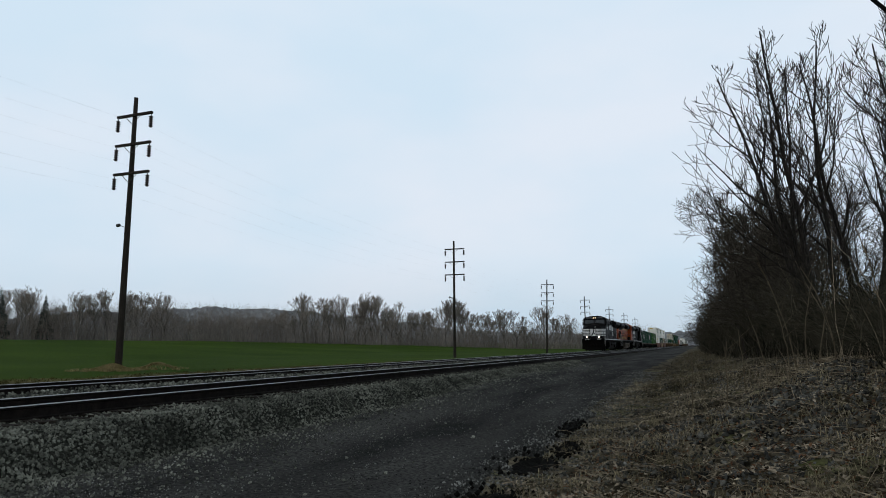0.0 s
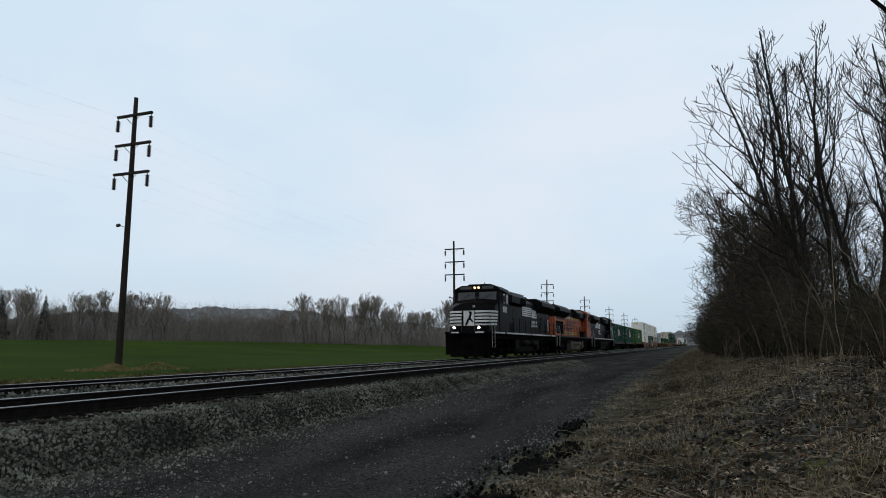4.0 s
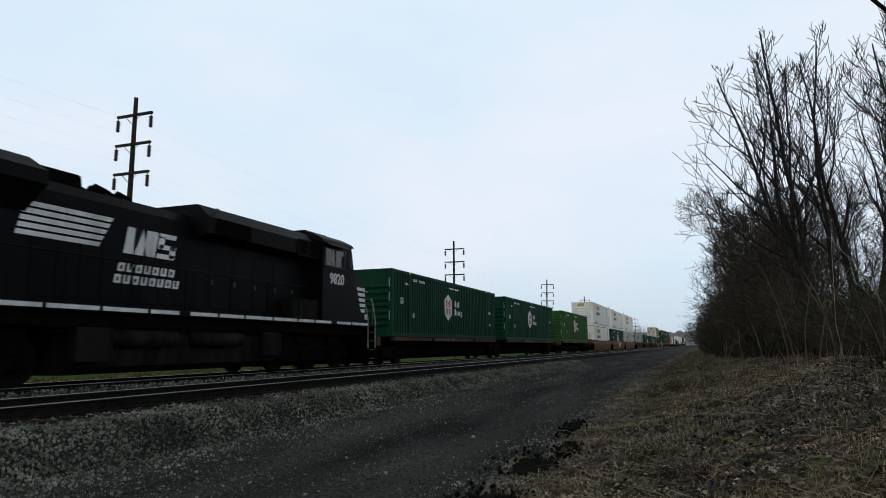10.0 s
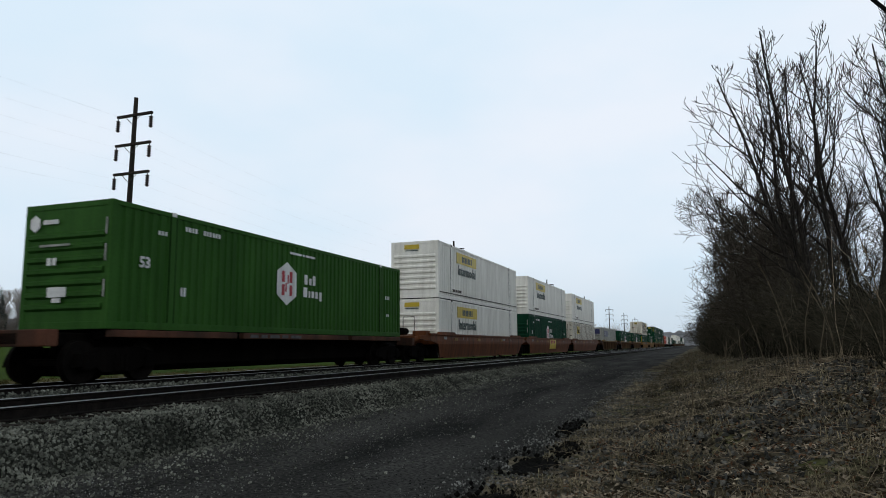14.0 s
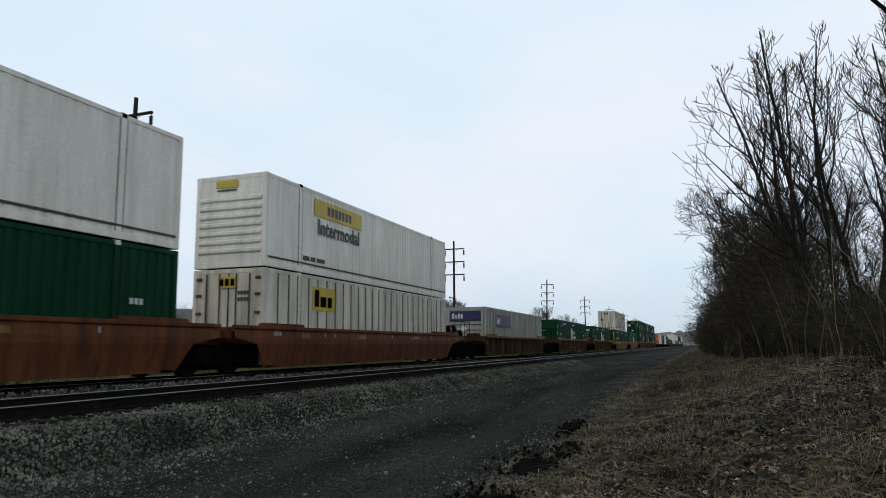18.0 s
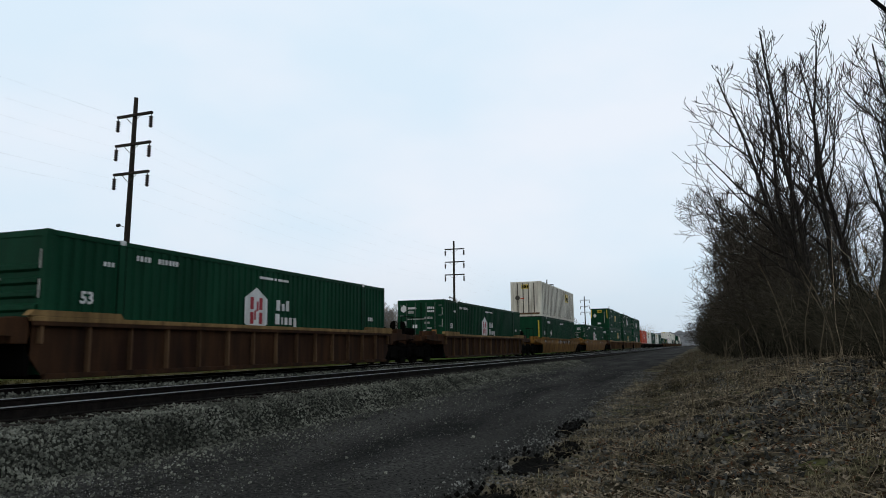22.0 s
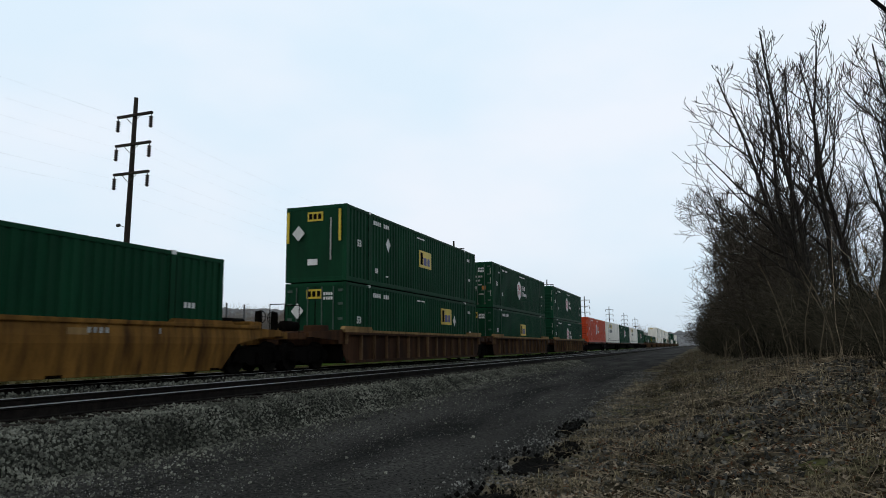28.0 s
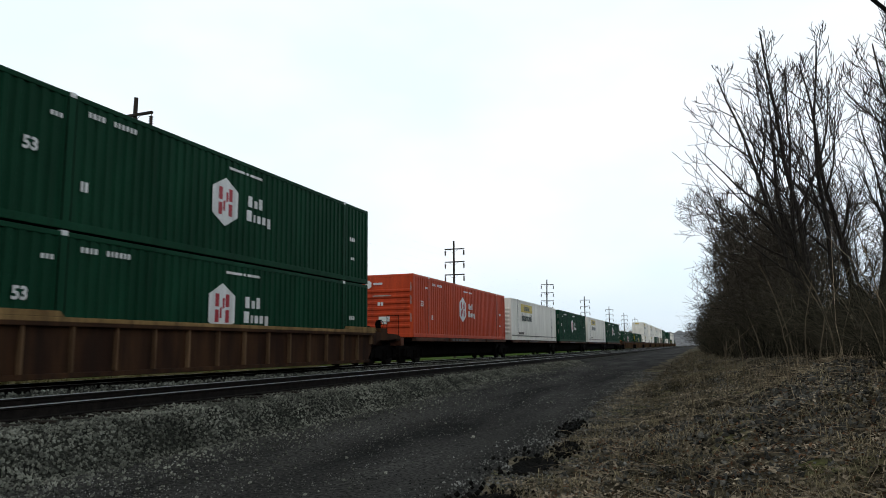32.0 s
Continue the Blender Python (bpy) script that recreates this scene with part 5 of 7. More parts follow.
# ---------------------------------------------------------------- flat and well cars
def well_unit(label, mat, ribbed, first, last, bay, step, sign=False, trim=None, tag=False):
    """One well platform. Container bay starts at y = bay; trucks at the ends where asked; step is the platform's length."""
    W = thing("well_car", label, "rail car", "well cars of the train")
    B = M[mat]
    y0, y1 = bay - 0.35, bay + CL + 0.35
    for sx in (-1, 1):
        xa, xb = sorted((sx * 1.29, sx * 1.33)) if ribbed else sorted((sx * 1.33, sx * 1.39))
        if ribbed:
            prof = [(y0, 1.36), (y0, 0.7), (y0 + 0.4, 0.22), (y1 - 0.4, 0.22), (y1, 0.7), (y1, 1.36)]
        else:
            prof = [(y0 - 1.2, 1.30), (y0 - 1.2, 1.0), (y0 - 0.2, 0.95), (y0 + 0.4, 0.2), (y1 - 0.4, 0.2), (y1 + 0.2, 0.95), (y1 + 1.2, 1.0), (y1 + 1.2, 1.30)]
        if ribbed:
            body = Shape().prism_x(prof, xa, xb)
        else:
            rows = ((1.30, 1.40, y0 - 1.2, y1 + 1.2), (1.02, 1.45, y0 - 1.2, y1 + 1.2), (0.86, 1.45, y0 - 0.15, y1 + 0.15), (0.2, 1.325, y0 + 0.35, y1 - 0.35))
            body = Shape()
            for off in (0.0, 0.02):
                body.v += [(sx * (xx - off), y, z) for z, xx, ya, yb in rows for y in (ya, yb)]
            body.f = [(2 * i, 2 * i + 1, 2 * i + 3, 2 * i + 2) for i in range(3)] + [(8 + 2 * i, 10 + 2 * i, 11 + 2 * i, 9 + 2 * i) for i in range(3)]
            body.f += [(2 * i + e, 2 * i + 2 + e, 2 * i + 10 + e, 2 * i + 8 + e) for i in range(3) for e in (0, 1)] + [(0, 1, 9, 8), (6, 7, 15, 14)]
        side = part("side_plate", body, B, W, "deep rusty well side")
        part("top_chord", Shape().box(*sorted((sx * 1.30, sx * 1.475)), y0 - (0.0 if ribbed else 1.2), y1 + (0.0 if ribbed else 1.2), 1.28, 1.38, 0.015), M[trim] if trim else B, W, "flanged top chord")
        part("bottom_chord", Shape().box(*sorted((sx * 1.30, sx * 1.42)) if ribbed else sorted((sx * 1.22, sx * 1.33)), y0 + 0.4, y1 - 0.4, 0.16, 0.27, 0.015), B, W)
        if ribbed:
            for y in (y0 - 0.1, y1 - 2.3):
                part("top_cap", Shape().prism_x([(y, 1.385), (y + 0.12, 1.5), (y + 2.28, 1.5), (y + 2.4, 1.385)], *sorted((sx * 1.3, sx * 1.47))), M[trim] if trim else B, side, "raised end of the top chord")
            part("chord_lip", Shape().box(*sorted((sx * 1.452, sx * 1.482)), y0, y1, 1.2, 1.285), B, side, "lip under the top chord")
            n = 15
            for i in range(n):
                y = y0 + 0.25 + (y1 - y0 - 0.5) * i / (n - 1)
                lo = 0.27 if 1 <= i <= n - 2 else 0.85
                part("rib", Shape().box(*sorted((sx * 1.33, sx * 1.45)), y - 0.028, y + 0.028, lo, 1.29, 0.008), M["rust_rib"], W, "upright rusty side rib, paint lightened as if lit")
        else:
            for y in (bay + 0.9, bay + CL - 0.9):
                part("side_cap", Shape().prism_x([(y - 1.2, 1.38), (y - 1.1, 1.47), (y + 1.1, 1.47), (y + 1.2, 1.38)], *sorted((sx * 1.3, sx * 1.46))), B, side)
            for y in (bay + 1.9, bay + 6.0, bay + 11.0):
                part("patch", Shape().box(*sorted((sx * 1.445, sx * 1.456)), y, y + 0.55, 1.04, 1.18), M["tan_trim"], side, "small dull yellow patch")
    for y in (bay + 0.1, bay + CL * 0.33, bay + CL * 0.66, bay + CL - 0.5):
        part("floor_bearer", Shape().box(-1.33, 1.33, y, y + 0.4, 0.16, 0.25), M["under"], W, "cross bearer of the open well floor")
    for y, d, has in ((y0, -1, first), (y1, 1, last)):
        end = Shape()
        reach = 2.9 if has else 1.3
        end.prism_x([(y, 1.36), (y + d * 0.7, 1.3), (y + d * reach, 1.22), (y + d * reach, 0.85), (y + d * 0.7, 0.8), (y, 0.7)], -0.55, 0.55)
        end.box(-1.38, 1.38, min(y, y + d * 0.35), max(y, y + d * 0.35), 0.85, 1.36, 0.02)
        end.box(-1.3, 1.3, min(y + d * (reach - 0.5), y + d * reach), max(y + d * (reach - 0.5), y + d * reach), 1.0, 1.22, 0.02)
        part("end_platform", end, B, W, "grimy stub end platform over the truck")
        part("bulkhead", Shape().box(-1.33, 1.33, min(y + d * 0.02, y - d * 0.1), max(y + d * 0.02, y - d * 0.1), 0.24, 1.3), M["under"], W, "dark well end bulkhead")
        for sx in (-1, 1):
            part("end_sill", Shape().prism_x([(y, 1.34), (y + d * (reach - 0.5), 1.26), (y + d * (reach - 0.5), 1.08), (y, 0.98)], *sorted((sx * 1.18, sx * 1.38))), B, W, "rusty end sill over the truck")
        if has:
            hr = Shape()
            hr.pipe([(1.25, y + d * 2.8, 1.2), (1.25, y + d * 2.8, 2.1), (0.7, y + d * 2.8, 2.1), (0.7, y + d * 2.8, 1.2)], 0.016, 5)
            part("grab_rail", hr, M["under"], W)
            part("equipment_box", Shape().box(0.62, 1.3, min(y + d * 0.9, y + d * 1.5), max(y + d * 0.9, y + d * 1.5), 1.2, 1.5, 0.03), B, W, "rusty box on the end platform")
            part("air_reservoir", Shape().tube((0.15, y + d * 1.2, 1.48), (0.15, y + d * 2.1, 1.48), 0.17, 0.17, 10), M["under"], W, "black air tank", True)
            part("marker_post", Shape().tube((-0.9, y + d * 2.75, 1.2), (-0.9, y + d * 2.75, 2.2), 0.03, 0.03, 5), M["iron"], W)
            part("brake_wheel", Shape().pipe([(0.3 + 0.2 * math.cos(k * math.pi / 6), y + d * 2.88, 1.72 + 0.2 * math.sin(k * math.pi / 6)) for k in range(13)], 0.016, 5).box(0.11, 0.49, y + d * 2.88 - 0.01, y + d * 2.88 + 0.01, 1.705, 1.735).box(0.285, 0.315, y + d * 2.88 - 0.01, y + d * 2.88 + 0.01, 1.53, 1.91), M["under"], W, "hand brake wheel")
            part("brake_stand", Shape().box(0.2, 0.4, min(y + d * 2.7, y + d * 2.85), max(y + d * 2.7, y + d * 2.85), 1.2, 1.9, 0.02), M["under"], W)
            ladder = Shape()
            for k in range(3):
                ladder.box(1.36, 1.42, min(y + d * 2.1, y + d * 2.5), max(y + d * 2.1, y + d * 2.5), 0.45 + k * 0.3, 0.48 + k * 0.3)
            part("step_ladder", ladder, M["under"], W)
            truck(W, y + d * 1.75, (-0.88, 0.88), 0.46)
            coupler(W, y + d * reach, d)
    if not first:
        truck(W, y0 - 1.45, (-0.88, 0.88), 0.46)
    if sign:
        sg = part("sign", Shape().box(1.44, 1.456, bay + 7.1, bay + 9.8, 0.86, 1.27), M["sign_yellow"], W, "yellow panel with red bars")
        part("sign_flap", Shape().add([(x + o, y, z) for o in (0.0, -0.03) for x, y, z in ((1.458, bay + 7.1, 0.86), (1.458, bay + 9.8, 0.86), (1.394, bay + 9.8, 0.5), (1.394, bay + 7.1, 0.5))],
                                      [(0, 1, 2, 3), (7, 6, 5, 4), (0, 4, 5, 1), (1, 5, 6, 2), (2, 6, 7, 3), (3, 7, 4, 0)]), M["sign_yellow"], sg)
        for q in range(3):
            part("lettering_bar", Shape().box(1.456, 1.46, bay + 7.45 + q * 0.72, bay + 7.9 + q * 0.72, 0.94, 1.2), M["sign_red"], sg)
    if not ribbed:
        bars(W, 1.452, bay + 0.3, 1.1, (0.06, 0.08, 0.07, 0.09), 0.13, 0.04, M["blind"])
        for y in (bay + 3.4, bay + 4.1, bay + 9.0, bay + 13.6):
            part("marking", Shape().box(1.452, 1.458, y, y + 0.06, 1.08, 1.22), M["blind"], W, "small pale marking")
    if not ribbed and not sign:
        bars(W, 1.452, bay + 11.5, 1.08, (0.1, 0.1, 0.1, 0.1), 0.12, 0.06, M["blind"])
    if tag:
        rg = random.Random(6)
        a = bay + 6.4
        while a < bay + 12.6:
            w, lean = rg.uniform(0.06, 0.16), rg.uniform(-0.08, 0.08)
            lo, hi = rg.uniform(0.86, 0.98), rg.uniform(1.14, 1.27)
            part("paint_tag", Shape().prism_x([(a, lo), (a + w, lo), (a + w + lean, hi), (a + lean, hi)], 1.44, 1.457), M["silver"] if rg.random() < 0.25 else M["under"], W, "sprayed stroke with no readable letters")
            a += w + rg.uniform(0.08, 0.3)
    return W


def spine_unit(label, first, last, bay, rear_truck=True):
    """Low spine platform that carries one container on saddles."""
    S = thing("spine_car", label, "rail car", "spine cars of the train")
    B = M["spine"]
    y0, y1 = bay - 0.2, bay + CL + 0.2
    # beam reaches down to 0.2 to stand in for shade under the car
    part("centre_beam", Shape().prism_y([(-0.4, 0.2), (-0.62, 0.36), (-0.62, 1.1), (0.62, 1.1), (0.62, 0.36), (0.4, 0.2)], y0 + 0.5, y1 - 0.5), M["under"], S, "dark box spine, deepened to fill the shade below")
    for sx in (-1, 1):
        for a, b in ((0.1, 4.6), (4.9, CL - 4.9), (CL - 4.6, CL - 0.1)):
            part("side_sill", Shape().box(*sorted((sx * 1.18, sx * 1.36)), bay + a, bay + b, 1.0, 1.16, 0.015), B, S, "rust-brown side sill with chipped paint")
    for q in (0.3, 4.4, 8.0, 11.6, CL - 0.6):
        part("saddle", Shape().box(-1.3, 1.3, bay + q, bay + q + 0.3, 0.95, 1.17, 0.02), M["under"], S, "cross arm under the container")
    bars(S, 1.362, bay + 5.2, 1.03, (0.4, 0.3, 0.5, 0.35, 0.6), 0.09, 0.15, M["iron"])
    for y, d, has in ((y0, -1, first), (y1, 1, last)):
        reach = 1.35 if has else 1.2
        part("end_platform", Shape().box(-0.6, 0.6, min(y - d * 1.2, y + d * reach), max(y - d * 1.2, y + d * reach), 0.82, 1.1, 0.03), M["under"], S)
        if has:
            part("end_sill", Shape().box(-1.35, 1.35, min(y + d * (reach - 0.3), y + d * reach), max(y + d * (reach - 0.3), y + d * reach), 0.8, 1.14, 0.02), B, S)
            truck(S, y - d * 0.9, (-0.88, 0.88), 0.46)
            coupler(S, y + d * reach, d)
    if not first:
        truck(S, y0 - 1.1, (-0.88, 0.88), 0.46)
    return S


# ---------------------------------------------------------------- the consist
HUB_LABEL = "deep green corrugated container with white hexagon logo"
loco_a = locomotive("black diesel locomotive with white stripes and lit headlights", "black", "9592", True, True)
rolls(loco_a, 96.05)
loco_b = locomotive("orange diesel locomotive with yellow stripes and black roof", "orange", "7591", False, False)
rolls(loco_b, 118.55 + LOCO, 0, True)
loco_c = locomotive("black diesel locomotive with white stripes, running backwards", "black", "9820", False, True)
rolls(loco_c, 141.05 + LOCO, 0, True)

WELL_Z, UPPER_Z, SPINE_Z = 0.25, 3.19, 1.18
PROTO = {}


def load(key, u, z, args):
    """A container of a kind, built once and copied after that."""
    if key not in PROTO:
        PROTO[key] = container(*args)
        ob = PROTO[key]
    else:
        ob = copy_thing(PROTO[key], Matrix.Identity(4))
    return rolls(ob, u, z)


KINDS = {
    "hub": (HUB_LABEL, "green", "hub"),
    "hub_doors": ("deep green corrugated container with doors leading", "dark_green", "hub", True),
    "lime": ("leaf green corrugated container with white hexagon logo", "lime", "hub"),
    "hunt": ("off-white corrugated container with yellow name panel", "pale", "hunt", False, False),
    "cream": ("grimy white sheet-and-post container with yellow square panel", "cream", "plate", False, False),
    "cream_doors": ("grimy white post-sided container with doors leading", "cream", "plate", True, False),
    "fedex": ("light grey corrugated container with navy name panel", "grey", "fedex", False, False),
    "emp_plain": ("bottle green container with white diamond placard", "dark_green", "plain_emp"),
    "emp": ("bottle green container with yellow square panel", "dark_green", "emp"),
    "emp_doors": ("bottle green container with doors leading and yellow panel", "dark_green", "emp", True),
    "emp_late": ("bottle green container with doors leading and yellow panel towards the tail", "dark_green", "emp_late", True),
    "red": ("orange-red corrugated container with white hexagon logo", "red", "hub"),
}


def put(key, u, z):
    return load(key, u, z, KINDS[key])


SPINE_LABEL = "dark rusty spine car carrying one container"
for key, u, first, last in (("hub", 164.85, True, False), ("hub", 183.68, False, True), ("lime", 204.55, True, True)):
    rolls(spine_unit(SPINE_LABEL, first, last, 1.6), u - 1.6)
    put(key, u, SPINE_Z)
for i, (low, top, u) in enumerate((("hunt", "hunt", 225.6), ("hub", "hunt", 245.5), ("cream_doors", "hunt", 265.4))):
    rolls(well_unit("rust-brown smooth-sided well car with two stacked containers", "brown_well", False, i == 0, i == 2, 3.0, 19.9, i == 1), u - 3.0)
    put(low, u, WELL_Z)
    put(top, u, UPPER_Z)
for key, u in (("fedex", 288.8), ("hub", 312.5), ("hub_doors", 336.0)):
    rolls(well_unit("dark rusty ribbed well car with a single container", "rust_well", True, True, True, 3.6, 23.6, False, "tan_trim"), u - 3.6)
    put(key, u, WELL_Z)
rolls(well_unit("ochre-yellow smooth well car with stacked containers", "ochre_well", False, True, True, 3.6, 23.6, tag=True), 359.8 - 3.6)
put("emp_plain", 359.8, WELL_Z)
put("cream", 359.8, UPPER_Z)
rolls(well_unit("ochre-yellow smooth well car with one green container", "ochre_well", False, True, True, 3.6, 23.6), 383.4 - 3.6)
put("hub_doors", 383.4, WELL_Z)
for i, (low, top, u) in enumerate((("emp_late", "emp", 406.7), ("emp_doors", "hub_doors", 426.5), ("hub", "hub", 446.3))):
    rolls(well_unit("dark rusty ribbed well car with two stacked containers", "rust_well", True, i == 0, i == 2, 3.0, 19.8, False, "tan_trim"), u - 3.0)
    put(low, u, WELL_Z)
    put(top, u, UPPER_Z)
for i, (key, u) in enumerate((("red", 467.2), ("hunt", 485.1), ("hub", 503.0), ("hunt", 521.0), ("hub", 539.0))):
    rolls(spine_unit(SPINE_LABEL, i == 0, i == 4, 1.6), u - 1.6)
    put(key, u, SPINE_Z)
# the tail, still far off when the clip ends
u = 562.5
for low, top in (("hub_doors", None), ("emp", None), ("hunt", "hunt"), ("hunt", "hunt"), ("hub", "hunt"), ("cream", "hunt"), ("hub", "hub"), ("hunt", None), ("hub", "hub"), ("emp", "hunt"), ("hunt", "hunt"), ("hub", None)):
    key = "tail_well"
    if key not in PROTO:
        PROTO[key] = well_unit("dark rusty ribbed well car far down the train", "rust_well", True, True, True, 3.6, 23.6)
        w = PROTO[key]
    else:
        w = copy_thing(PROTO[key], Matrix.Identity(4))
    rolls(w, u - 3.6)
    put(low, u, WELL_Z)
    if top:
        put(top, u, UPPER_Z)
    u += 23.6


# ---------------------------------------------------------------- pole line
def line_pole(m, h, lean=0.0):
    P = thing("utility_pole", "tall brown wooden pole with three crossarms", "utility pole", "poles along the field")
    s = Shape()
    n = 12
    rings = [(-0.8 + (h + 0.8) * i / 6, mixed(0.19, 0.11, i / 6)) for i in range(7)]
    s.v = [(r * math.cos(2 * math.pi * k / n), r * math.sin(2 * math.pi * k / n), z) for z, r in rings for k in range(n)]
    s.f = [(i * n + k, i * n + (k + 1) % n, (i + 1) * n + (k + 1) % n, (i + 1) * n + k) for i in range(6) for k in range(n)] + [tuple(range(72, 84))]
    part("shaft", s, M["pole"], P, "weathered wooden shaft", True)
    for k, z in enumerate((h - 1.02, h - 2.62, h - 4.2)):
        arm = part("crossarm", Shape().box(-1.13, 1.38, -0.20, -0.06, z - 0.06, z + 0.07, 0.01), M["pole"], P, "wooden crossarm")
        for sx in (-1, 1):
            part("brace", Shape().tube((sx * 0.55, -0.12, z - 0.04), (0, -0.16, z - 0.5), 0.018, 0.018, 5), M["iron"], arm, "iron brace")
            e = 1.3 if sx > 0 else -1.07
            ins = Shape()
            ins.tube((e, -0.12, z - 0.04), (e, -0.12, z - 0.18), 0.02, 0.02, 6)
            for j in range(5):
                zz = z - 0.18 - j * 0.125
                ins.tube((e, -0.12, zz), (e, -0.12, zz - 0.05), 0.06, 0.13, 10)
                ins.tube((e, -0.12, zz - 0.05), (e, -0.12, zz - 0.125), 0.1, 0.06, 10)
            part("insulator", ins, M["porcelain"], arm, "dark strain of disc insulators", True)
    part("bracket", Shape().tube((0, -0.1, h - 7.1), (-0.5, -0.12, h - 6.95), 0.02, 0.02, 5).tube((-0.62, -0.12, h - 6.95), (-0.46, -0.12, h - 6.95), 0.09, 0.09, 8), M["iron"], P, "small bracket with insulator")
    P.matrix_basis = m
    return P


POLES = [(-28.0, 28.9), (-28.0, 82.0), (-28.0, 137.5), (-28.0, 189.0), (-28.0, 242.0), (-28.0, 292.0), (-28.0, 345.0)]
pole0 = line_pole(pose(-28.0, 28.9, 0.1, 0, 0.4, 0), 14.1)
TOPS = []
for i, (x, y) in enumerate(POLES):
    z = height(x, y)
    m = pose(x - (0.12 if i == 0 else 0.0), y, 14.2 - 14.1 if i == 0 else 13.75 - 14.1, 0, (1.15, 0.1, 1.6, -0.3, 0.5, 0.4, 0)[i], (-4, 3, 0, 2, 0, 0, 0)[i])
    ob = pole0 if i == 0 else copy_thing(pole0, m)
    ob.matrix_basis = m
    TOPS.append(m)
for k, dz in enumerate((1.02, 2.62, 4.2)):
    for sx in (-1, 1):
        pts = []
        spots = [pose(-28, -24, 0.4)] + TOPS
        for a, b in zip(spots[:-1], spots[1:]):
            pa, pb = a @ Vector((1.3 if sx > 0 else -1.07, -0.12, 14.1 - dz - 0.8)), b @ Vector((1.3 if sx > 0 else -1.07, -0.12, 14.1 - dz - 0.8))
            pts += [pa.lerp(pb, j / 10) - Vector((0, 0, 0.75 * 4 * (j / 10) * (1 - j / 10))) for j in range(10)]
        pts.append(TOPS[-1] @ Vector((1.3 if sx > 0 else -1.07, -0.12, 14.1 - dz - 0.8)))
        w = new("power_line", Shape().pipe([tuple(p) for p in pts], 0.0018, 4).mesh("power_line", M["wire"]))
        tagged(w, "thin slack power line strung along the wooden poles", "power line", "power lines")
# heavy cable that crosses high over the bank
c0, c1 = Vector((1.648, 7.146, 3.897)), Vector((1.706, 6.651, 3.459))
run_c = [tuple(c0 + (c1 - c0) * k - Vector((0, 0, 0.0004 * k * k))) for k in range(-40, 41, 4)]
tagged(new("overhead_cable", Shape().pipe(run_c, 0.018, 6).mesh("overhead_cable", M["under"])), "thick black overhead cable strung across the bank", "cable")


# ---------------------------------------------------------------- bare trees
def branch_tree(seed, h, spread, r0, stems=1, depth=6, side=5, up=0.25, split=(2, 3), shrink=0.74, bend=0.25, min_r=0.006, leans=()):
    """Trunk and limbs in one shape, fine twigs in another: a tapered fork pattern that reaches upwards."""
    rng = random.Random(seed)
    limbs, twigs = Shape(), Shape()

    def grow(p, d, ln, r, lev):
        n = 3 if lev < 3 else 2
        for i in range(n):
            d2 = (d + Vector((rng.uniform(-1, 1), rng.uniform(-1, 1), rng.uniform(-0.4, 0.8))) * bend * (0.4 if lev == 0 else 0.7) + Vector((0, 0, up * 0.3 if lev else 0))).normalized()
            q = p + d2 * (ln / n)
            ra, rb = r * mixed(1, shrink, i / n), r * mixed(1, shrink, (i + 1) / n)
            (limbs if lev <= 3 else twigs).tube(p, q, ra, rb, side if lev <= 1 else (4 if lev <= 3 else 3), caps=False)
            p, d = q, d2
            if lev >= 1 and lev < depth and rng.random() < 0.48:
                sd = (d + Vector((rng.uniform(-1, 1), rng.uniform(-1, 1), rng.uniform(-0.2, 0.7))) * 0.8).normalized()
                grow(p, sd, ln * rng.uniform(0.45, 0.65), max(min_r, rb * 0.5), lev + 2 if lev + 2 <= depth else depth)
        if lev < depth:
            for k in range(rng.randint(*split)):
                w = rng.uniform(0, 2 * math.pi)
                s = spread * rng.uniform(0.6, 1.25)
                nd = (d + Vector((math.cos(w) * s, math.sin(w) * s, up * rng.uniform(0.2, 1.0)))).normalized()
                grow(p, nd, ln * rng.uniform(0.66, 0.86), max(min_r, r * shrink * rng.uniform(0.72, 0.9)), lev + 1)

    for lx, ly in leans:
        grow(Vector((lx * 0.3, ly * 0.3, -0.2)), Vector((lx, ly, 1)).normalized(), h * 0.27 * rng.uniform(0.85, 1.1), r0 * rng.uniform(0.7, 1.0), 0)
    for k in range(0 if leans else stems):
        w = rng.uniform(0, 2 * math.pi)
        tilt = 0.0 if stems == 1 else rng.uniform(0.08, 0.28)
        p = Vector((0, 0, -0.2)) + Vector((math.cos(w), math.sin(w), 0)) * (0.0 if stems == 1 else r0 * rng.uniform(0.6, 2.2))
        grow(p, Vector((math.cos(w) * tilt, math.sin(w) * tilt, 1)).normalized(), h * 0.27, r0 * rng.uniform(0.75, 1.0), 0)
    return limbs, twigs


def bare_tree(name, label, group, shapes, m, bark="bark", twig="twig"):
    T = thing(name, label, "tree", group)
    part("trunk", shapes[0], M[bark], T, "grey-brown trunk and limbs", True)
    part("crown", shapes[1], M[twig], T, "leafless crown of fine twigs")
    T.matrix_basis = m
    return T


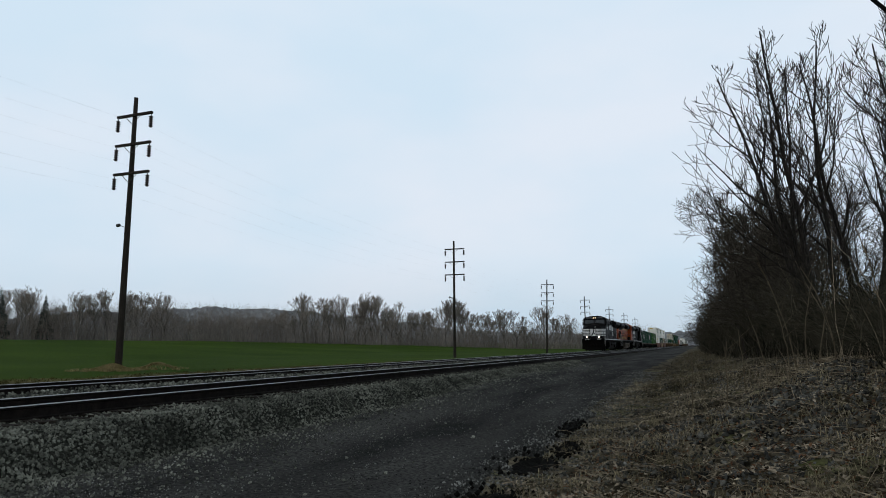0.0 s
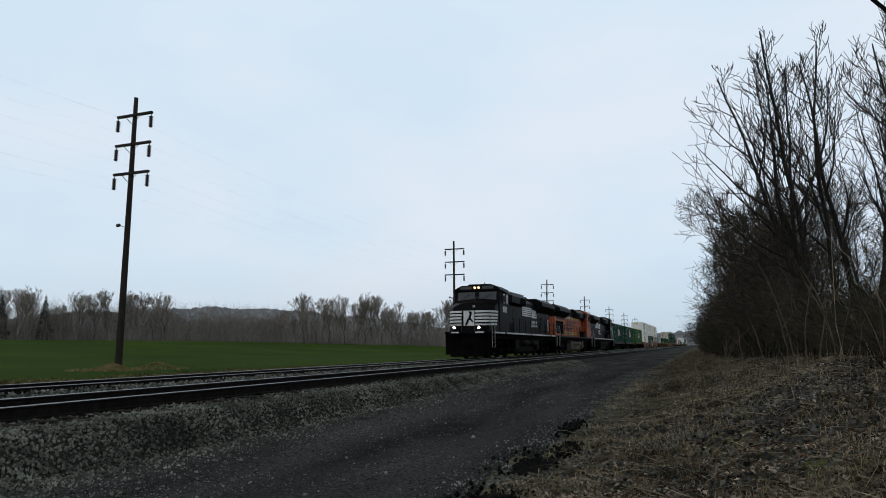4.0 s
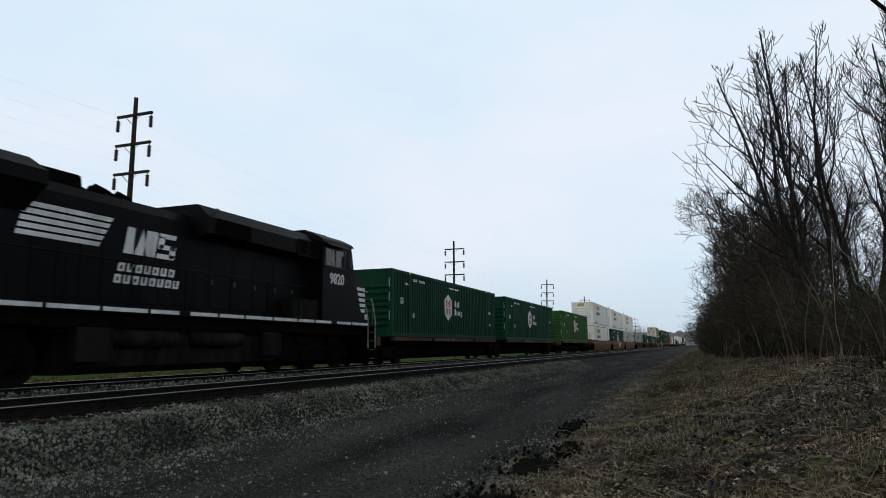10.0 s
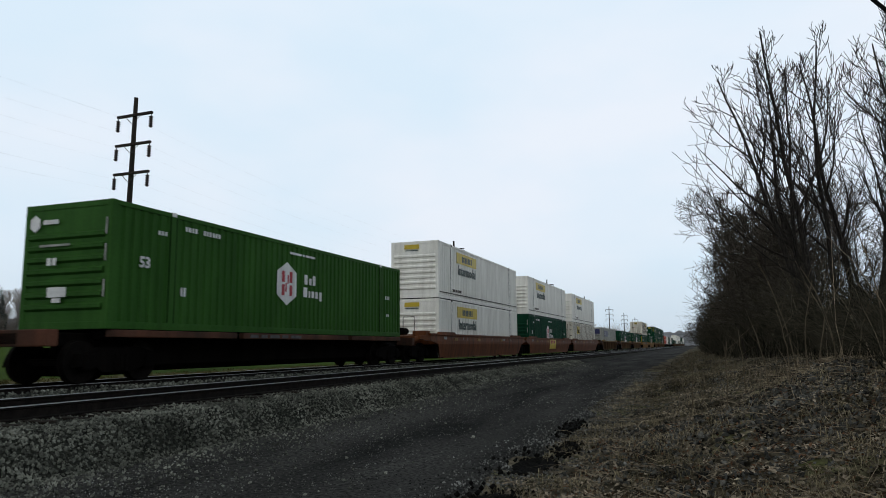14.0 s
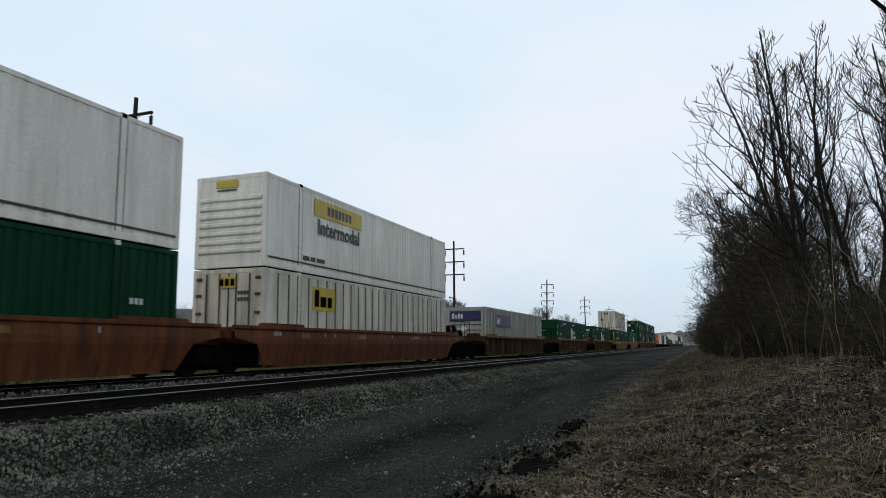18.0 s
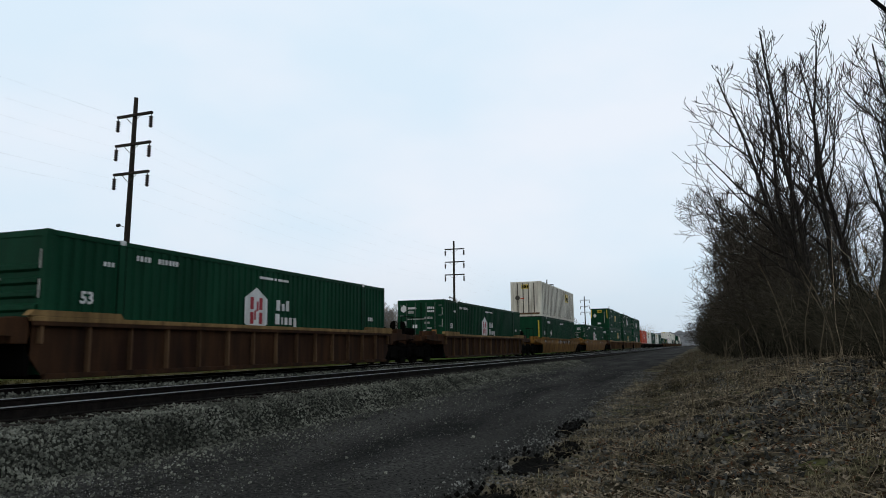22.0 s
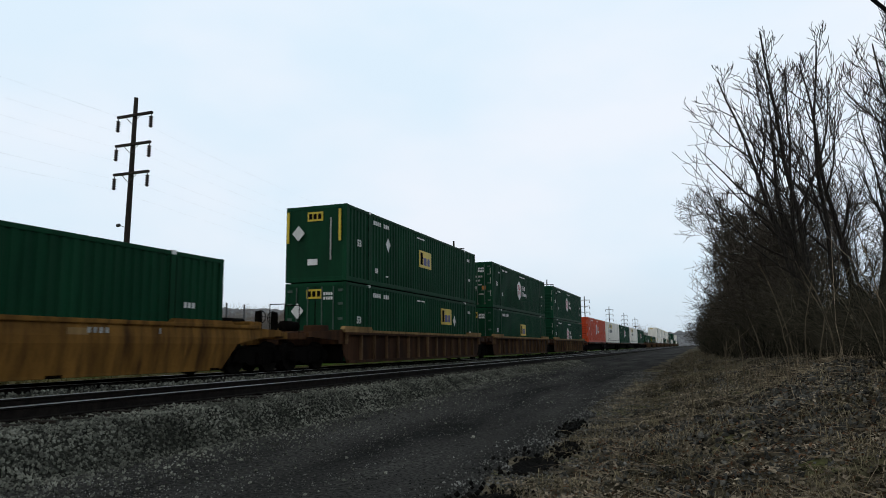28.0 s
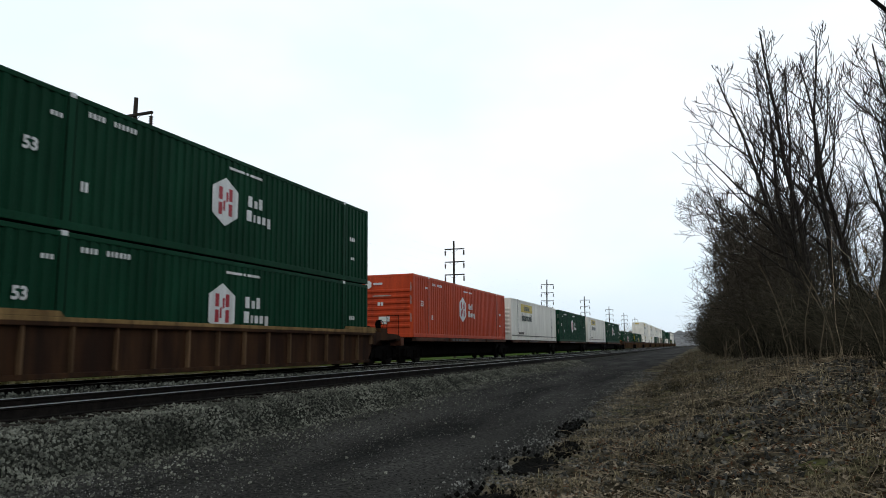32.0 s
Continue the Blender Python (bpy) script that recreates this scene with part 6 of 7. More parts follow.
BANK = "bare trees on the bank"
def grown_tree(seed, stems, wander=1.0, fine=0.0068, shoots=1.45, rise=0.07, spread=0.8, twig_len=1.0):
    """Long winding stems; side limbs leave them by turns and sweep upwards, down to blunt upturned twigs. A stem: lean x and y, length, radius, and where it leaves the ground or trunk."""
    rng = random.Random(seed)
    limbs, twigs = Shape(), Shape()
    turn = [rng.uniform(0, 6.28)]

    def limb(p, d, ln, r, lev):
        n = (13, 8, 6, 4)[lev]
        w = wander * (0.07, 0.11, 0.14, 0.16)[lev]
        drift = Vector((rng.uniform(-w, w), rng.uniform(-w, w), 0)) * 0.6
        for i in range(n):
            if i % 4 == 3:
                drift = -drift
            lift = rise * (0.25, 1.0, 1.25, 1.5)[lev]
            d = (d + drift + Vector((rng.uniform(-w, w), rng.uniform(-w, w), rng.uniform(-w, w) * 0.6 + lift))).normalized()
            q = p + d * (ln / n)
            ra, rb = max(fine, r * (1 - 0.82 * i / n)), max(fine * 0.85, r * (1 - 0.82 * (i + 1) / n))
            (limbs if lev < 2 else twigs).tube(p, q, ra, rb, (7, 5, 4, 3)[lev], caps=False)
            p = q
            if lev < 3 and i >= (3, 1, 1)[lev] and i < n - (1 if lev < 2 else 0):
                for k in range(int(shoots + rng.random())):
                    turn[0] += 2.4 + rng.uniform(-0.6, 0.6)
                    side = d.orthogonal().normalized()
                    side = side * math.cos(turn[0]) + d.cross(side) * math.sin(turn[0])
                    sd = (d + side * rng.uniform(0.55, 1.15) * spread).normalized()
                    left = 1 - i / n
                    size = (ln * (0.34 * left + 0.1), ln * (0.42 * left + 0.2), ln * (0.3 * left + 0.35))[lev] * rng.uniform(0.7, 1.25) * (twig_len if lev == 2 else 1.0)
                    limb(p, sd, size, rb * 0.58, lev + 1)

    for lx, ly, ln, r, *foot in stems:
        start = Vector(foot[0]) if foot else Vector((lx * 0.6, ly * 0.6, -0.2))
        limb(start, Vector((lx, ly, 1)).normalized(), ln, r, 0 if not foot else 1)
    return limbs, twigs


big = grown_tree(11, ((-0.27, 0.04, 9.2, 0.105), (-0.19, -0.12, 9.4, 0.11), (-0.1, 0.12, 9.3, 0.105), (-0.02, -0.14, 9.0, 0.1), (-0.33, -0.1, 8.2, 0.085),
                      (-1.6, 0.2, 3.8, 0.045, (-0.85, 0.0, 4.0)), (-1.9, -0.3, 3.4, 0.04, (-0.75, 0.0, 3.4)), (-2.4, 0.1, 3.2, 0.036, (-0.6, -0.05, 2.6)), (-1.3, -0.6, 3.0, 0.04, (-1.05, 0.0, 4.8))), 1.25, 0.0098, 0.84, 0.09, 1.0, 0.95)
big_b = grown_tree(23, ((-0.08, 0.08, 9.3, 0.11), (0.05, -0.14, 9.5, 0.115), (0.17, 0.1, 9.3, 0.11), (0.28, -0.04, 9.0, 0.1)), 1.25, 0.0098, 0.88, 0.09, 1.0, 0.95)
mid = grown_tree(5, ((-0.25, 0.1, 6.2, 0.06), (0.1, -0.25, 6.8, 0.07), (0.3, 0.2, 6.0, 0.055), (0.02, 0.3, 6.6, 0.06)), 1.7, 0.0085, 1.2, 0.05, 1.0, 0.9)
mid_b = grown_tree(6, ((-0.35, 0.0, 5.8, 0.06), (0.2, -0.2, 6.4, 0.06), (0.05, 0.3, 6.8, 0.06)), 1.8, 0.0085, 1.25, 0.04, 1.1, 0.9)
low = grown_tree(8, ((-0.4, 0.1, 3.8, 0.04), (0.0, -0.4, 4.2, 0.045), (0.4, 0.2, 3.8, 0.04), (0.1, 0.35, 4.0, 0.04)), 2.0, 0.0075, 1.25, 0.03, 1.1, 0.9)
t_big = bare_tree("tree", "tall many-stemmed leafless tree on the bank", BANK, big, pose(3.5, 22.0, height(3.5, 22.0)))
t_big_b = bare_tree("tree", "leafless tree with dark forked limbs on the bank", BANK, big_b, pose(4.4, 22.8, height(4.4, 22.8)))
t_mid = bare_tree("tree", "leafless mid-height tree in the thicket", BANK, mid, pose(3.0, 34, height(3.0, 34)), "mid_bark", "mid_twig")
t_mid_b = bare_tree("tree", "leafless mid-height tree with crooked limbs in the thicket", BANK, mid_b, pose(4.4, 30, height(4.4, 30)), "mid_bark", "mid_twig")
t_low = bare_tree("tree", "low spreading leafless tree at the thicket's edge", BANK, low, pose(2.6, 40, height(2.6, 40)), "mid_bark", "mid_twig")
rng = random.Random(21)


def spot(x, y, turn):
    return Matrix.Translation((x, y, height(x, y))) @ Euler((0, 0, radians(turn))).to_matrix().to_4x4()


for x, y, z in ((6.1, 23.4, 75),):
    copy_thing(t_big_b, spot(x, y, z))
for i in range(19):
    y = 26 + i * 4.6 + rng.uniform(-1.5, 1.5)
    x = rng.uniform(2.6, 7.0) - 0.012 * (y - 26)
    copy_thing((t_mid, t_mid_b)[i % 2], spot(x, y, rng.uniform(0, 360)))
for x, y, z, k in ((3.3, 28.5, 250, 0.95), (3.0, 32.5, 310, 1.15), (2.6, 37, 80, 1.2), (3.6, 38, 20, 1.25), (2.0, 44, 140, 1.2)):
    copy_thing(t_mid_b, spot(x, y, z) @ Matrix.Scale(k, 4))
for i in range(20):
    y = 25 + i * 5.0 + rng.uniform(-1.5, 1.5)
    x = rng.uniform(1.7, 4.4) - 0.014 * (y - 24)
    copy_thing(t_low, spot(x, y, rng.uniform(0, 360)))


def thicket(seed, n, area, h0, h1, r, level=height, arch=0.16, lean=0.7):
    """Tangle of thin stems that rise, lean and arch over, with side shoots."""
    rng = random.Random(seed)
    s = Shape()
    for i in range(n):
        x, y = area(rng)
        h = rng.uniform(h0, h1)
        p = Vector((x, y, level(x, y) - 0.05))
        w = rng.uniform(0, 6.28)
        out = Vector((math.cos(w), math.sin(w), 0))
        d = (out * rng.uniform(0, lean) + Vector((0, 0, 1))).normalized()
        rr = r * rng.uniform(0.6, 1.3)
        for k in range(5):
            q = p + d * (h / 4)
            s.tube(p, q, rr * (1 - k * 0.17), rr * (0.83 - k * 0.17) + 0.001, 3, caps=False)
            if k:
                sd = (d + Vector((rng.uniform(-1, 1), rng.uniform(-1, 1), rng.uniform(-0.4, 0.6)))).normalized()
                e = q + sd * h * rng.uniform(0.1, 0.22)
                s.tube(q, e, rr * 0.5, rr * 0.35, 3, caps=False)
                s.tube(e, e + (sd + Vector((0, 0, rng.uniform(-0.4, 0.7)))).normalized() * h * 0.1, rr * 0.35, 0.0012, 3, caps=False)
            p, d = q, (d + out * rng.uniform(0, arch * 2) + Vector((rng.uniform(-0.22, 0.22), rng.uniform(-0.22, 0.22), -arch * k * 0.7))).normalized()
    return s


def thicket_edge(y):
    near = mixed(2.1, 2.75, smooth(9.5, 17, y))
    return mixed(near, 0.9, smooth(18, 36, y)) - 0.014 * max(0, y - 36)


def bank_area(rng):
    y = 17.5 + 85 * rng.random() ** 1.7
    return thicket_edge(y) + 7.0 * rng.random() ** 1.3, y


tagged(new("thicket", thicket(4, 9500, bank_area, 0.9, 2.5, 0.009).mesh("thicket", M["brush"])), "dense brown leafless thicket under the bank trees", "bushes", kind="stuff")


def bank_front(rng):
    y = 9.5 + 10 * rng.random()
    return thicket_edge(y) + 0.1 + 3.6 * rng.random(), y


tagged(new("thicket", thicket(14, 3600, bank_front, 0.5, 1.9, 0.0052, arch=0.2, lean=1.0).mesh("thicket", M["brush"])), "tangled dark brambles at the foot of the bank trees", "bushes", kind="stuff")


# ---------------------------------------------------------------- loose cover of the bank, road and ballast
HOLLOWS = ((-1.95, 8.6, 0.26, 0.75), (-1.86, 6.3, 0.3, 0.5), (-2.05, 11.9, 0.13, 0.8), (-1.7, 9.6, 0.14, 0.4))


def in_hollow(x, y):
    return any(((x - a) / c) ** 2 + ((y - b) / d) ** 2 < 0.8 + 0.5 * noise.noise(Vector((x * 4, y * 4, 3))) for a, b, c, d in HOLLOWS)


def scatter_stones(seed, n, area, r0, r1, level, sink=0.3):
    rng = random.Random(seed)
    s = Shape()
    base = [(1, 0, 0), (-1, 0, 0), (0, 1, 0), (0, -1, 0), (0, 0, 1), (0, 0, -1)]
    tri = [(0, 2, 4), (2, 1, 4), (1, 3, 4), (3, 0, 4), (2, 0, 5), (1, 2, 5), (3, 1, 5), (0, 3, 5)]
    for i in range(n):
        x, y = area(rng)
        r = rng.uniform(r0, r1)
        if in_hollow(x, y):
            continue
        e = Euler((rng.uniform(0, 6), rng.uniform(0, 6), rng.uniform(0, 6))).to_matrix()
        k = (r * rng.uniform(0.7, 1.3), r * rng.uniform(0.7, 1.2), r * rng.uniform(0.5, 0.9))
        c = Vector((x, y, level(x, y) + r * (0.5 - sink)))
        s.add([tuple(c + e @ Vector((b[0] * k[0], b[1] * k[1], b[2] * k[2]))) for b in base], tri)
    return s


def stuff(name, shape, mat, label, category):
    return tagged(new(name, shape.mesh(name, M[mat])), label, category, kind="stuff")


def shoulder(rng):
    y = 4.5 + 42 * rng.random() ** 1.7
    return rng.uniform(-7.95, -6.35), y


def between(rng):
    y = 6 + 40 * rng.random() ** 1.6
    return rng.choice((rng.uniform(-12.2, -10.45), rng.uniform(-9.8, -8.5), rng.uniform(-8.3, -7.6))), y


stuff("ballast_stones", scatter_stones(1, 38000, shoulder, 0.01, 0.035, bed_height), "stone", "loose grey ballast stones on the track shoulder", "stones")
stuff("ballast_stones", scatter_stones(2, 9000, between, 0.02, 0.045, lambda x, y: bed_height(x, y) + 0.01), "stone", "loose grey ballast stones between the tracks", "stones")


def on_road(rng):
    y = 4 + 24 * rng.random() ** 2
    return rng.uniform(-6.5, -1.8), y


def road_edge(rng):
    y = 4 + 26 * rng.random() ** 1.5
    return -1.85 + rng.gauss(0, 0.38), y


def spill(rng):
    """Ballast that has rolled off the shoulder on to the road."""
    y = 4.2 + 36 * rng.random() ** 1.7
    return -6.9 + min(3.6, rng.expovariate(1.5)), y


def road_patches(rng):
    for k in range(30):
        x, y = rng.uniform(-6.4, -1.8), 4 + 30 * rng.random() ** 1.8
        if noise.noise(Vector((x * 0.8, y * 0.28, 31))) + 0.2 * rng.random() > 0.12:
            break
    return x, y


stuff("ballast_stones", scatter_stones(21, 6500, spill, 0.009, 0.03, road_height, 0.2), "stone", "ballast stones spilled over the road's near side", "stones")
stuff("gravel", scatter_stones(22, 6500, road_patches, 0.004, 0.014, road_height, 0.2), "pebble", "patches of pale gravel on the cinder road", "gravel")
stuff("gravel", scatter_stones(3, 12000, on_road, 0.005, 0.014, road_height), "grit", "fine scattered gravel on the cinder road", "gravel")
stuff("gravel", scatter_stones(5, 9000, road_edge, 0.006, 0.022, lambda x, y: max(road_height(x, y) if x < -1.6 else -9, height(x, y))), "pebble", "pale gravel washed along the road's edge", "gravel")


def bank_near(rng):
    y = 4.2 + 19 * rng.random() ** 1.35
    x = -2.0 + (thicket_edge(max(y, 9.5)) + 2.9) * rng.random() ** 0.85
    return x + 0.15 * rng.random(), y


def bank_clumps(rng):
    """Places on the bank where the dead grass grows thicker."""
    for k in range(40):
        x, y = bank_near(rng)
        if noise.noise(Vector((x * 0.9, y * 0.7, 21))) + 0.25 * rng.random() > 0.12:
            break
    return x, y


def bank_stony(rng):
    """Streaks of stones that the bank's grass leaves bare."""
    for k in range(40):
        x, y = bank_near(rng)
        if noise.noise(Vector((x * 0.8 + y * 0.3, y * 0.35, 43))) + 0.2 * rng.random() > 0.14:
            break
    return x, y


stuff("gravel", scatter_stones(15, 11000, bank_stony, 0.008, 0.03, height), "grit", "grey stones scattered over the bank", "gravel")


def leaf_litter(seed, n, area):
    rng = random.Random(seed)
    s = Shape()
    for i in range(n):
        x, y = area(rng)
        w = rng.uniform(0.01, 0.034)
        e = Euler((rng.uniform(-0.7, 0.7), rng.uniform(-0.7, 0.7), rng.uniform(0, 6.3))).to_matrix()
        c = Vector((x, y, height(x, y) + rng.uniform(0.005, 0.035)))
        s.add([tuple(c + e @ Vector(q)) for q in ((-w, 0, 0), (0, -w * 0.6, w * 0.3), (w, 0, 0.1 * w), (0, w * 0.6, w * 0.35))], [(0, 1, 2), (0, 2, 3)])
    return s


def dry_grass(seed, tufts, blades, area, h0, h1, level=height, wide=0.004):
    rng = random.Random(seed)
    s = Shape()
    for i in range(tufts):
        x, y = area(rng)
        for b in range(rng.randint(blades // 2, blades)):
            px, py = x + rng.gauss(0, 0.06), y + rng.gauss(0, 0.06)
            h = rng.uniform(h0, h1)
            w = rng.uniform(0, 6.28)
            lean = rng.uniform(0.35, 1.7)
            d = Vector((math.cos(w), math.sin(w), 0))
            sd = Vector((-d.y, d.x, 0)) * wide
            p0 = Vector((px, py, level(px, py) - 0.01))
            p1 = p0 + d * h * 0.35 * lean + Vector((0, 0, h * 0.6))
            p2 = p0 + d * h * 0.95 * lean + Vector((0, 0, h * max(0.12, 0.9 - 0.6 * lean)))
            s.add([tuple(p0 - sd), tuple(p0 + sd), tuple(p1 + sd * 0.8), tuple(p1 - sd * 0.8), tuple(p2)], [(0, 1, 2, 3), (3, 2, 4)])
    return s


stuff("leaf_litter", leaf_litter(6, 16000, bank_clumps), "litter", "brown dead leaves strewn over the bank", "leaves")
stuff("leaf_litter", leaf_litter(16, 22000, bank_near), "litter", "dead leaves and chaff scattered between the grass", "leaves")
stuff("gravel", scatter_stones(25, 7000, bank_near, 0.006, 0.02, height), "grit", "small dark clods and stones on the bank", "gravel")
stuff("dry_grass", dry_grass(7, 1500, 13, bank_clumps, 0.04, 0.2, wide=0.0028), "dry_grass", "flattened straw-coloured dead grass on the bank", "grass")


def mound(rng):
    """Heaps of rubble at the thicket's foot and by the road."""
    if rng.random() < 0.65:
        return 1.35 + rng.gauss(0, 0.75), 10.2 + rng.gauss(0, 1.1)
    return -0.35 + rng.gauss(0, 0.5), 9.0 + rng.gauss(0, 1.3)


def bank_low(rng):
    y = 4.3 + 6.5 * rng.random()
    return rng.uniform(-1.4, 1.9 + 0.1 * (y - 4)), y


stuff("rubble", scatter_stones(35, 4200, mound, 0.012, 0.045, height, 0.1), "rubble", "dark broken stones heaped at the thicket's foot", "rubble")
stuff("rubble", scatter_stones(36, 260, mound, 0.014, 0.034, height, 0.0), "pebble", "few pale stones among the rubble", "rubble")
stuff("dead_leaves", leaf_litter(37, 3200, bank_low), "russet", "rust-brown curled dead leaves on the bank", "leaves")
flat = Shape()
rng = random.Random(38)
for i in range(330):
    x, y = bank_low(rng)
    w = rng.uniform(0, 6.28)
    p = Vector((x, y, height(x, y) + rng.uniform(0.0, 0.03)))
    rise = rng.uniform(0.0, 0.5)
    ln, rr = rng.uniform(0.06, 0.16), rng.uniform(0.0018, 0.004)
    for k in range(5):
        q = p + Vector((math.cos(w), math.sin(w), rise)) * ln
        q.z = max(q.z, height(q.x, q.y) + 0.012)
        flat.tube(p, q, rr, rr * 0.85, 4, caps=False)
        p, w, rise, rr = q, w + rng.uniform(-0.3, 0.3), rise - rng.uniform(0.05, 0.25), rr * 0.85
stuff("dead_stalks", flat, "cane", "long pale dead stalks fallen over the bank", "weeds")


def verge_area(rng):
    y = 18 + 90 * rng.random() ** 1.5
    return rng.uniform(-1.6, 1.0) + 0.3 * rng.random(), y


stuff("dry_grass", dry_grass(8, 800, 12, verge_area, 0.08, 0.32, wide=0.005), "verge_dead", "upright dead grass along the road's far edge", "grass")


def pole_foot(rng):
    k = rng.random()
    if k < 0.6:
        return -27.9 + rng.gauss(0.0, 0.42), 28.3 + rng.gauss(0, 0.42)
    if k < 0.8:
        return -27.5 + rng.gauss(0.0, 1.1), 28.4 + rng.gauss(0, 1.1)
    q = rng.gauss(0, 0.5)
    return -26.7 + q * 0.72, 30.1 + q * 0.69 + rng.gauss(0, 0.12)


def heap_level(x, y):
    """The heap of straw at the pole, and a lower one of brush beside it."""
    return height(x, y) + 0.26 * math.exp(-((x + 27.9) ** 2 + (y - 28.3) ** 2) / 0.3) + 0.3 * math.exp(-((x + 26.7) ** 2 + (y - 30.1) ** 2) / 0.35)


stuff("dry_grass", dry_grass(9, 800, 12, pole_foot, 0.06, 0.22, heap_level, wide=0.012), "straw", "yellow straw heaped round a pole's foot", "grass")


def far_verge(rng):
    y = 14 + 120 * rng.random() ** 1.3
    return rng.uniform(-22.6, -16.8), y


stuff("dry_grass", dry_grass(10, 4200, 8, far_verge, 0.06, 0.18, wide=0.012), "verge_grass", "thin dead grass between the far track and the field", "grass")
rng = random.Random(12)
sticks = Shape()
for i in range(640):
    x, y = bank_near(rng) if i % 2 else (2.0 + rng.gauss(0, 0.7), 13.2 + rng.gauss(0, 1.8))
    p = Vector((x, y, height(x, y) + rng.uniform(0.01, 0.05)))
    w = rng.uniform(0, 6.28)
    for k in range(3):
        d = Vector((math.cos(w), math.sin(w), rng.uniform(-0.12, 0.25)))
        q = p + d * rng.uniform(0.04, 0.16)
        q.z = max(q.z, height(q.x, q.y) + 0.01)
        sticks.tube(p, q, 0.008 - 0.002 * k, 0.006 - 0.002 * k, 4)
        p, w = q, w + rng.uniform(-0.9, 0.9)
stuff("fallen_sticks", sticks, "cane", "pale fallen twigs lying on the bank", "twigs")
canes = Shape()
for i in range(260):
    y = 9 + 15 * rng.random()
    tall = i % 9 == 0
    x = thicket_edge(y) + rng.uniform(-0.35, 0.7) if tall else -0.6 + (thicket_edge(max(y, 17)) + 0.6) * rng.random() ** 0.7
    p = Vector((x, y, height(x, y) - 0.02))
    d = Vector((rng.uniform(-0.35, 0.35), rng.uniform(-0.35, 0.35), 1)).normalized()
    h = rng.uniform(1.0, 2.8) if tall else rng.uniform(0.12, 0.45)
    for k in range(4):
        q = p + d * h / 4
        canes.tube(p, q, 0.0055 * (1 - 0.2 * k), 0.0055 * (0.8 - 0.2 * k) + 0.001, 4, caps=False)
        p, d = q, (d + Vector((rng.uniform(-0.2, 0.2), rng.uniform(-0.2, 0.2), -0.03))).normalized()
stuff("dead_canes", canes, "cane", "tall pale dead weed stalks before the thicket", "weeds")

# pale saplings and vine stems standing before the thicket
vines = Shape()
rng = random.Random(61)
for x0, y0, x1, z1, bow in ((1.5, 13.0, 1.02, 2.1, 0.1), (1.62, 13.0, 1.84, 1.75, -0.06), (1.4, 13.4, 1.3, 1.3, 0.05), (2.3, 11.0, 2.15, 2.4, 0.12), (1.9, 12.0, 1.55, 1.9, 0.12), (2.15, 11.6, 2.5, 1.5, -0.1), (1.1, 13.6, 0.85, 1.2, 0.06), (0.75, 14.5, 0.7, 1.0, 0.03), (1.75, 12.4, 2.3, 1.9, -0.14), (-0.2, 13.5, -0.15, 0.62, 0.02), (0.3, 10.6, 0.36, 0.75, 0.0)):
    last, g = None, height(x0, y0) - 0.05
    for k in range(9):
        f = k / 8
        p = Vector((mixed(x0, x1, f) + bow * math.sin(f * math.pi) + rng.uniform(-0.015, 0.015), y0 + 0.25 * f + rng.uniform(-0.02, 0.02), mixed(g, z1, f)))
        if last:
            vines.tube(last, p, 0.011 * (1 - 0.55 * (f - 0.125)), 0.011 * (1 - 0.55 * f), 6, caps=False)
            if k in (5, 6, 7):
                vines.tube(p, p + Vector((rng.uniform(-0.3, 0.3), 0.1, rng.uniform(0.15, 0.4))), 0.005, 0.0025, 4, caps=False)
        last = p
stuff("vine_stems", vines, "vine", "pale brown vine stems climbing before the thicket", "vines")

# one bent pale stalk that stands out of the bank
stalk = [Vector((1.62, 7.6, height(1.62, 7.6) - 0.03))]
for dx, dz in ((0.05, 0.12), (0.06, 0.13), (0.05, 0.12), (-0.07, 0.1), (-0.1, 0.06)):
    stalk.append(stalk[-1] + Vector((dx, 0.02, dz)))
stuff("weed_stalk", Shape().pipe([tuple(p) for p in stalk], 0.007, 6), "cane", "pale bent dead weed stalk on the bank", "weeds")

# very dark patches in the hollows where the bank meets the road
mud = Shape()
for cx, cy, wx, wy in HOLLOWS:
    ring = [(0.0, 0.0)] + [(wx * k * (1 + 0.35 * noise.noise(Vector((math.cos(w) * 1.7 + cx, math.sin(w) * 1.7 + cy, k)))) * math.cos(w), wy * k * (1 + 0.35 * noise.noise(Vector((math.cos(w) * 1.7, math.sin(w) * 1.7 + cy, k)))) * math.sin(w)) for k in (0.4, 0.75, 1.0) for w in [j * math.pi / 8 for j in range(16)]]
    mud.add([(cx + a, cy + b, max(height(cx + a, cy + b), road_height(cx + a, cy + b)) + (0.045 if i < 33 else -0.03)) for i, (a, b) in enumerate(ring)],
            [(0, 1 + j, 1 + (j + 1) % 16) for j in range(16)] + [(1 + r * 16 + j, 17 + r * 16 + j, 17 + r * 16 + (j + 1) % 16, 1 + r * 16 + (j + 1) % 16) for r in range(2) for j in range(16)])
rng = random.Random(44)
clods = Shape()
for cx, cy, wx, wy in HOLLOWS:
    for i in range(150):
        x, y, r = cx + rng.gauss(0, wx * 0.6), cy + rng.gauss(0, wy * 0.6), rng.uniform(0.012, 0.035)
        z = max(height(x, y), road_height(x, y)) + 0.03
        clods.add([(x + r, y, z), (x - r, y, z), (x, y + r, z), (x, y - r * 0.8, z), (x + 0.2 * r, y, z + r), (x, y, z - r)], [(0, 2, 4), (2, 1, 4), (1, 3, 4), (3, 0, 4), (2, 0, 5), (1, 2, 5), (3, 1, 5), (0, 3, 5)])
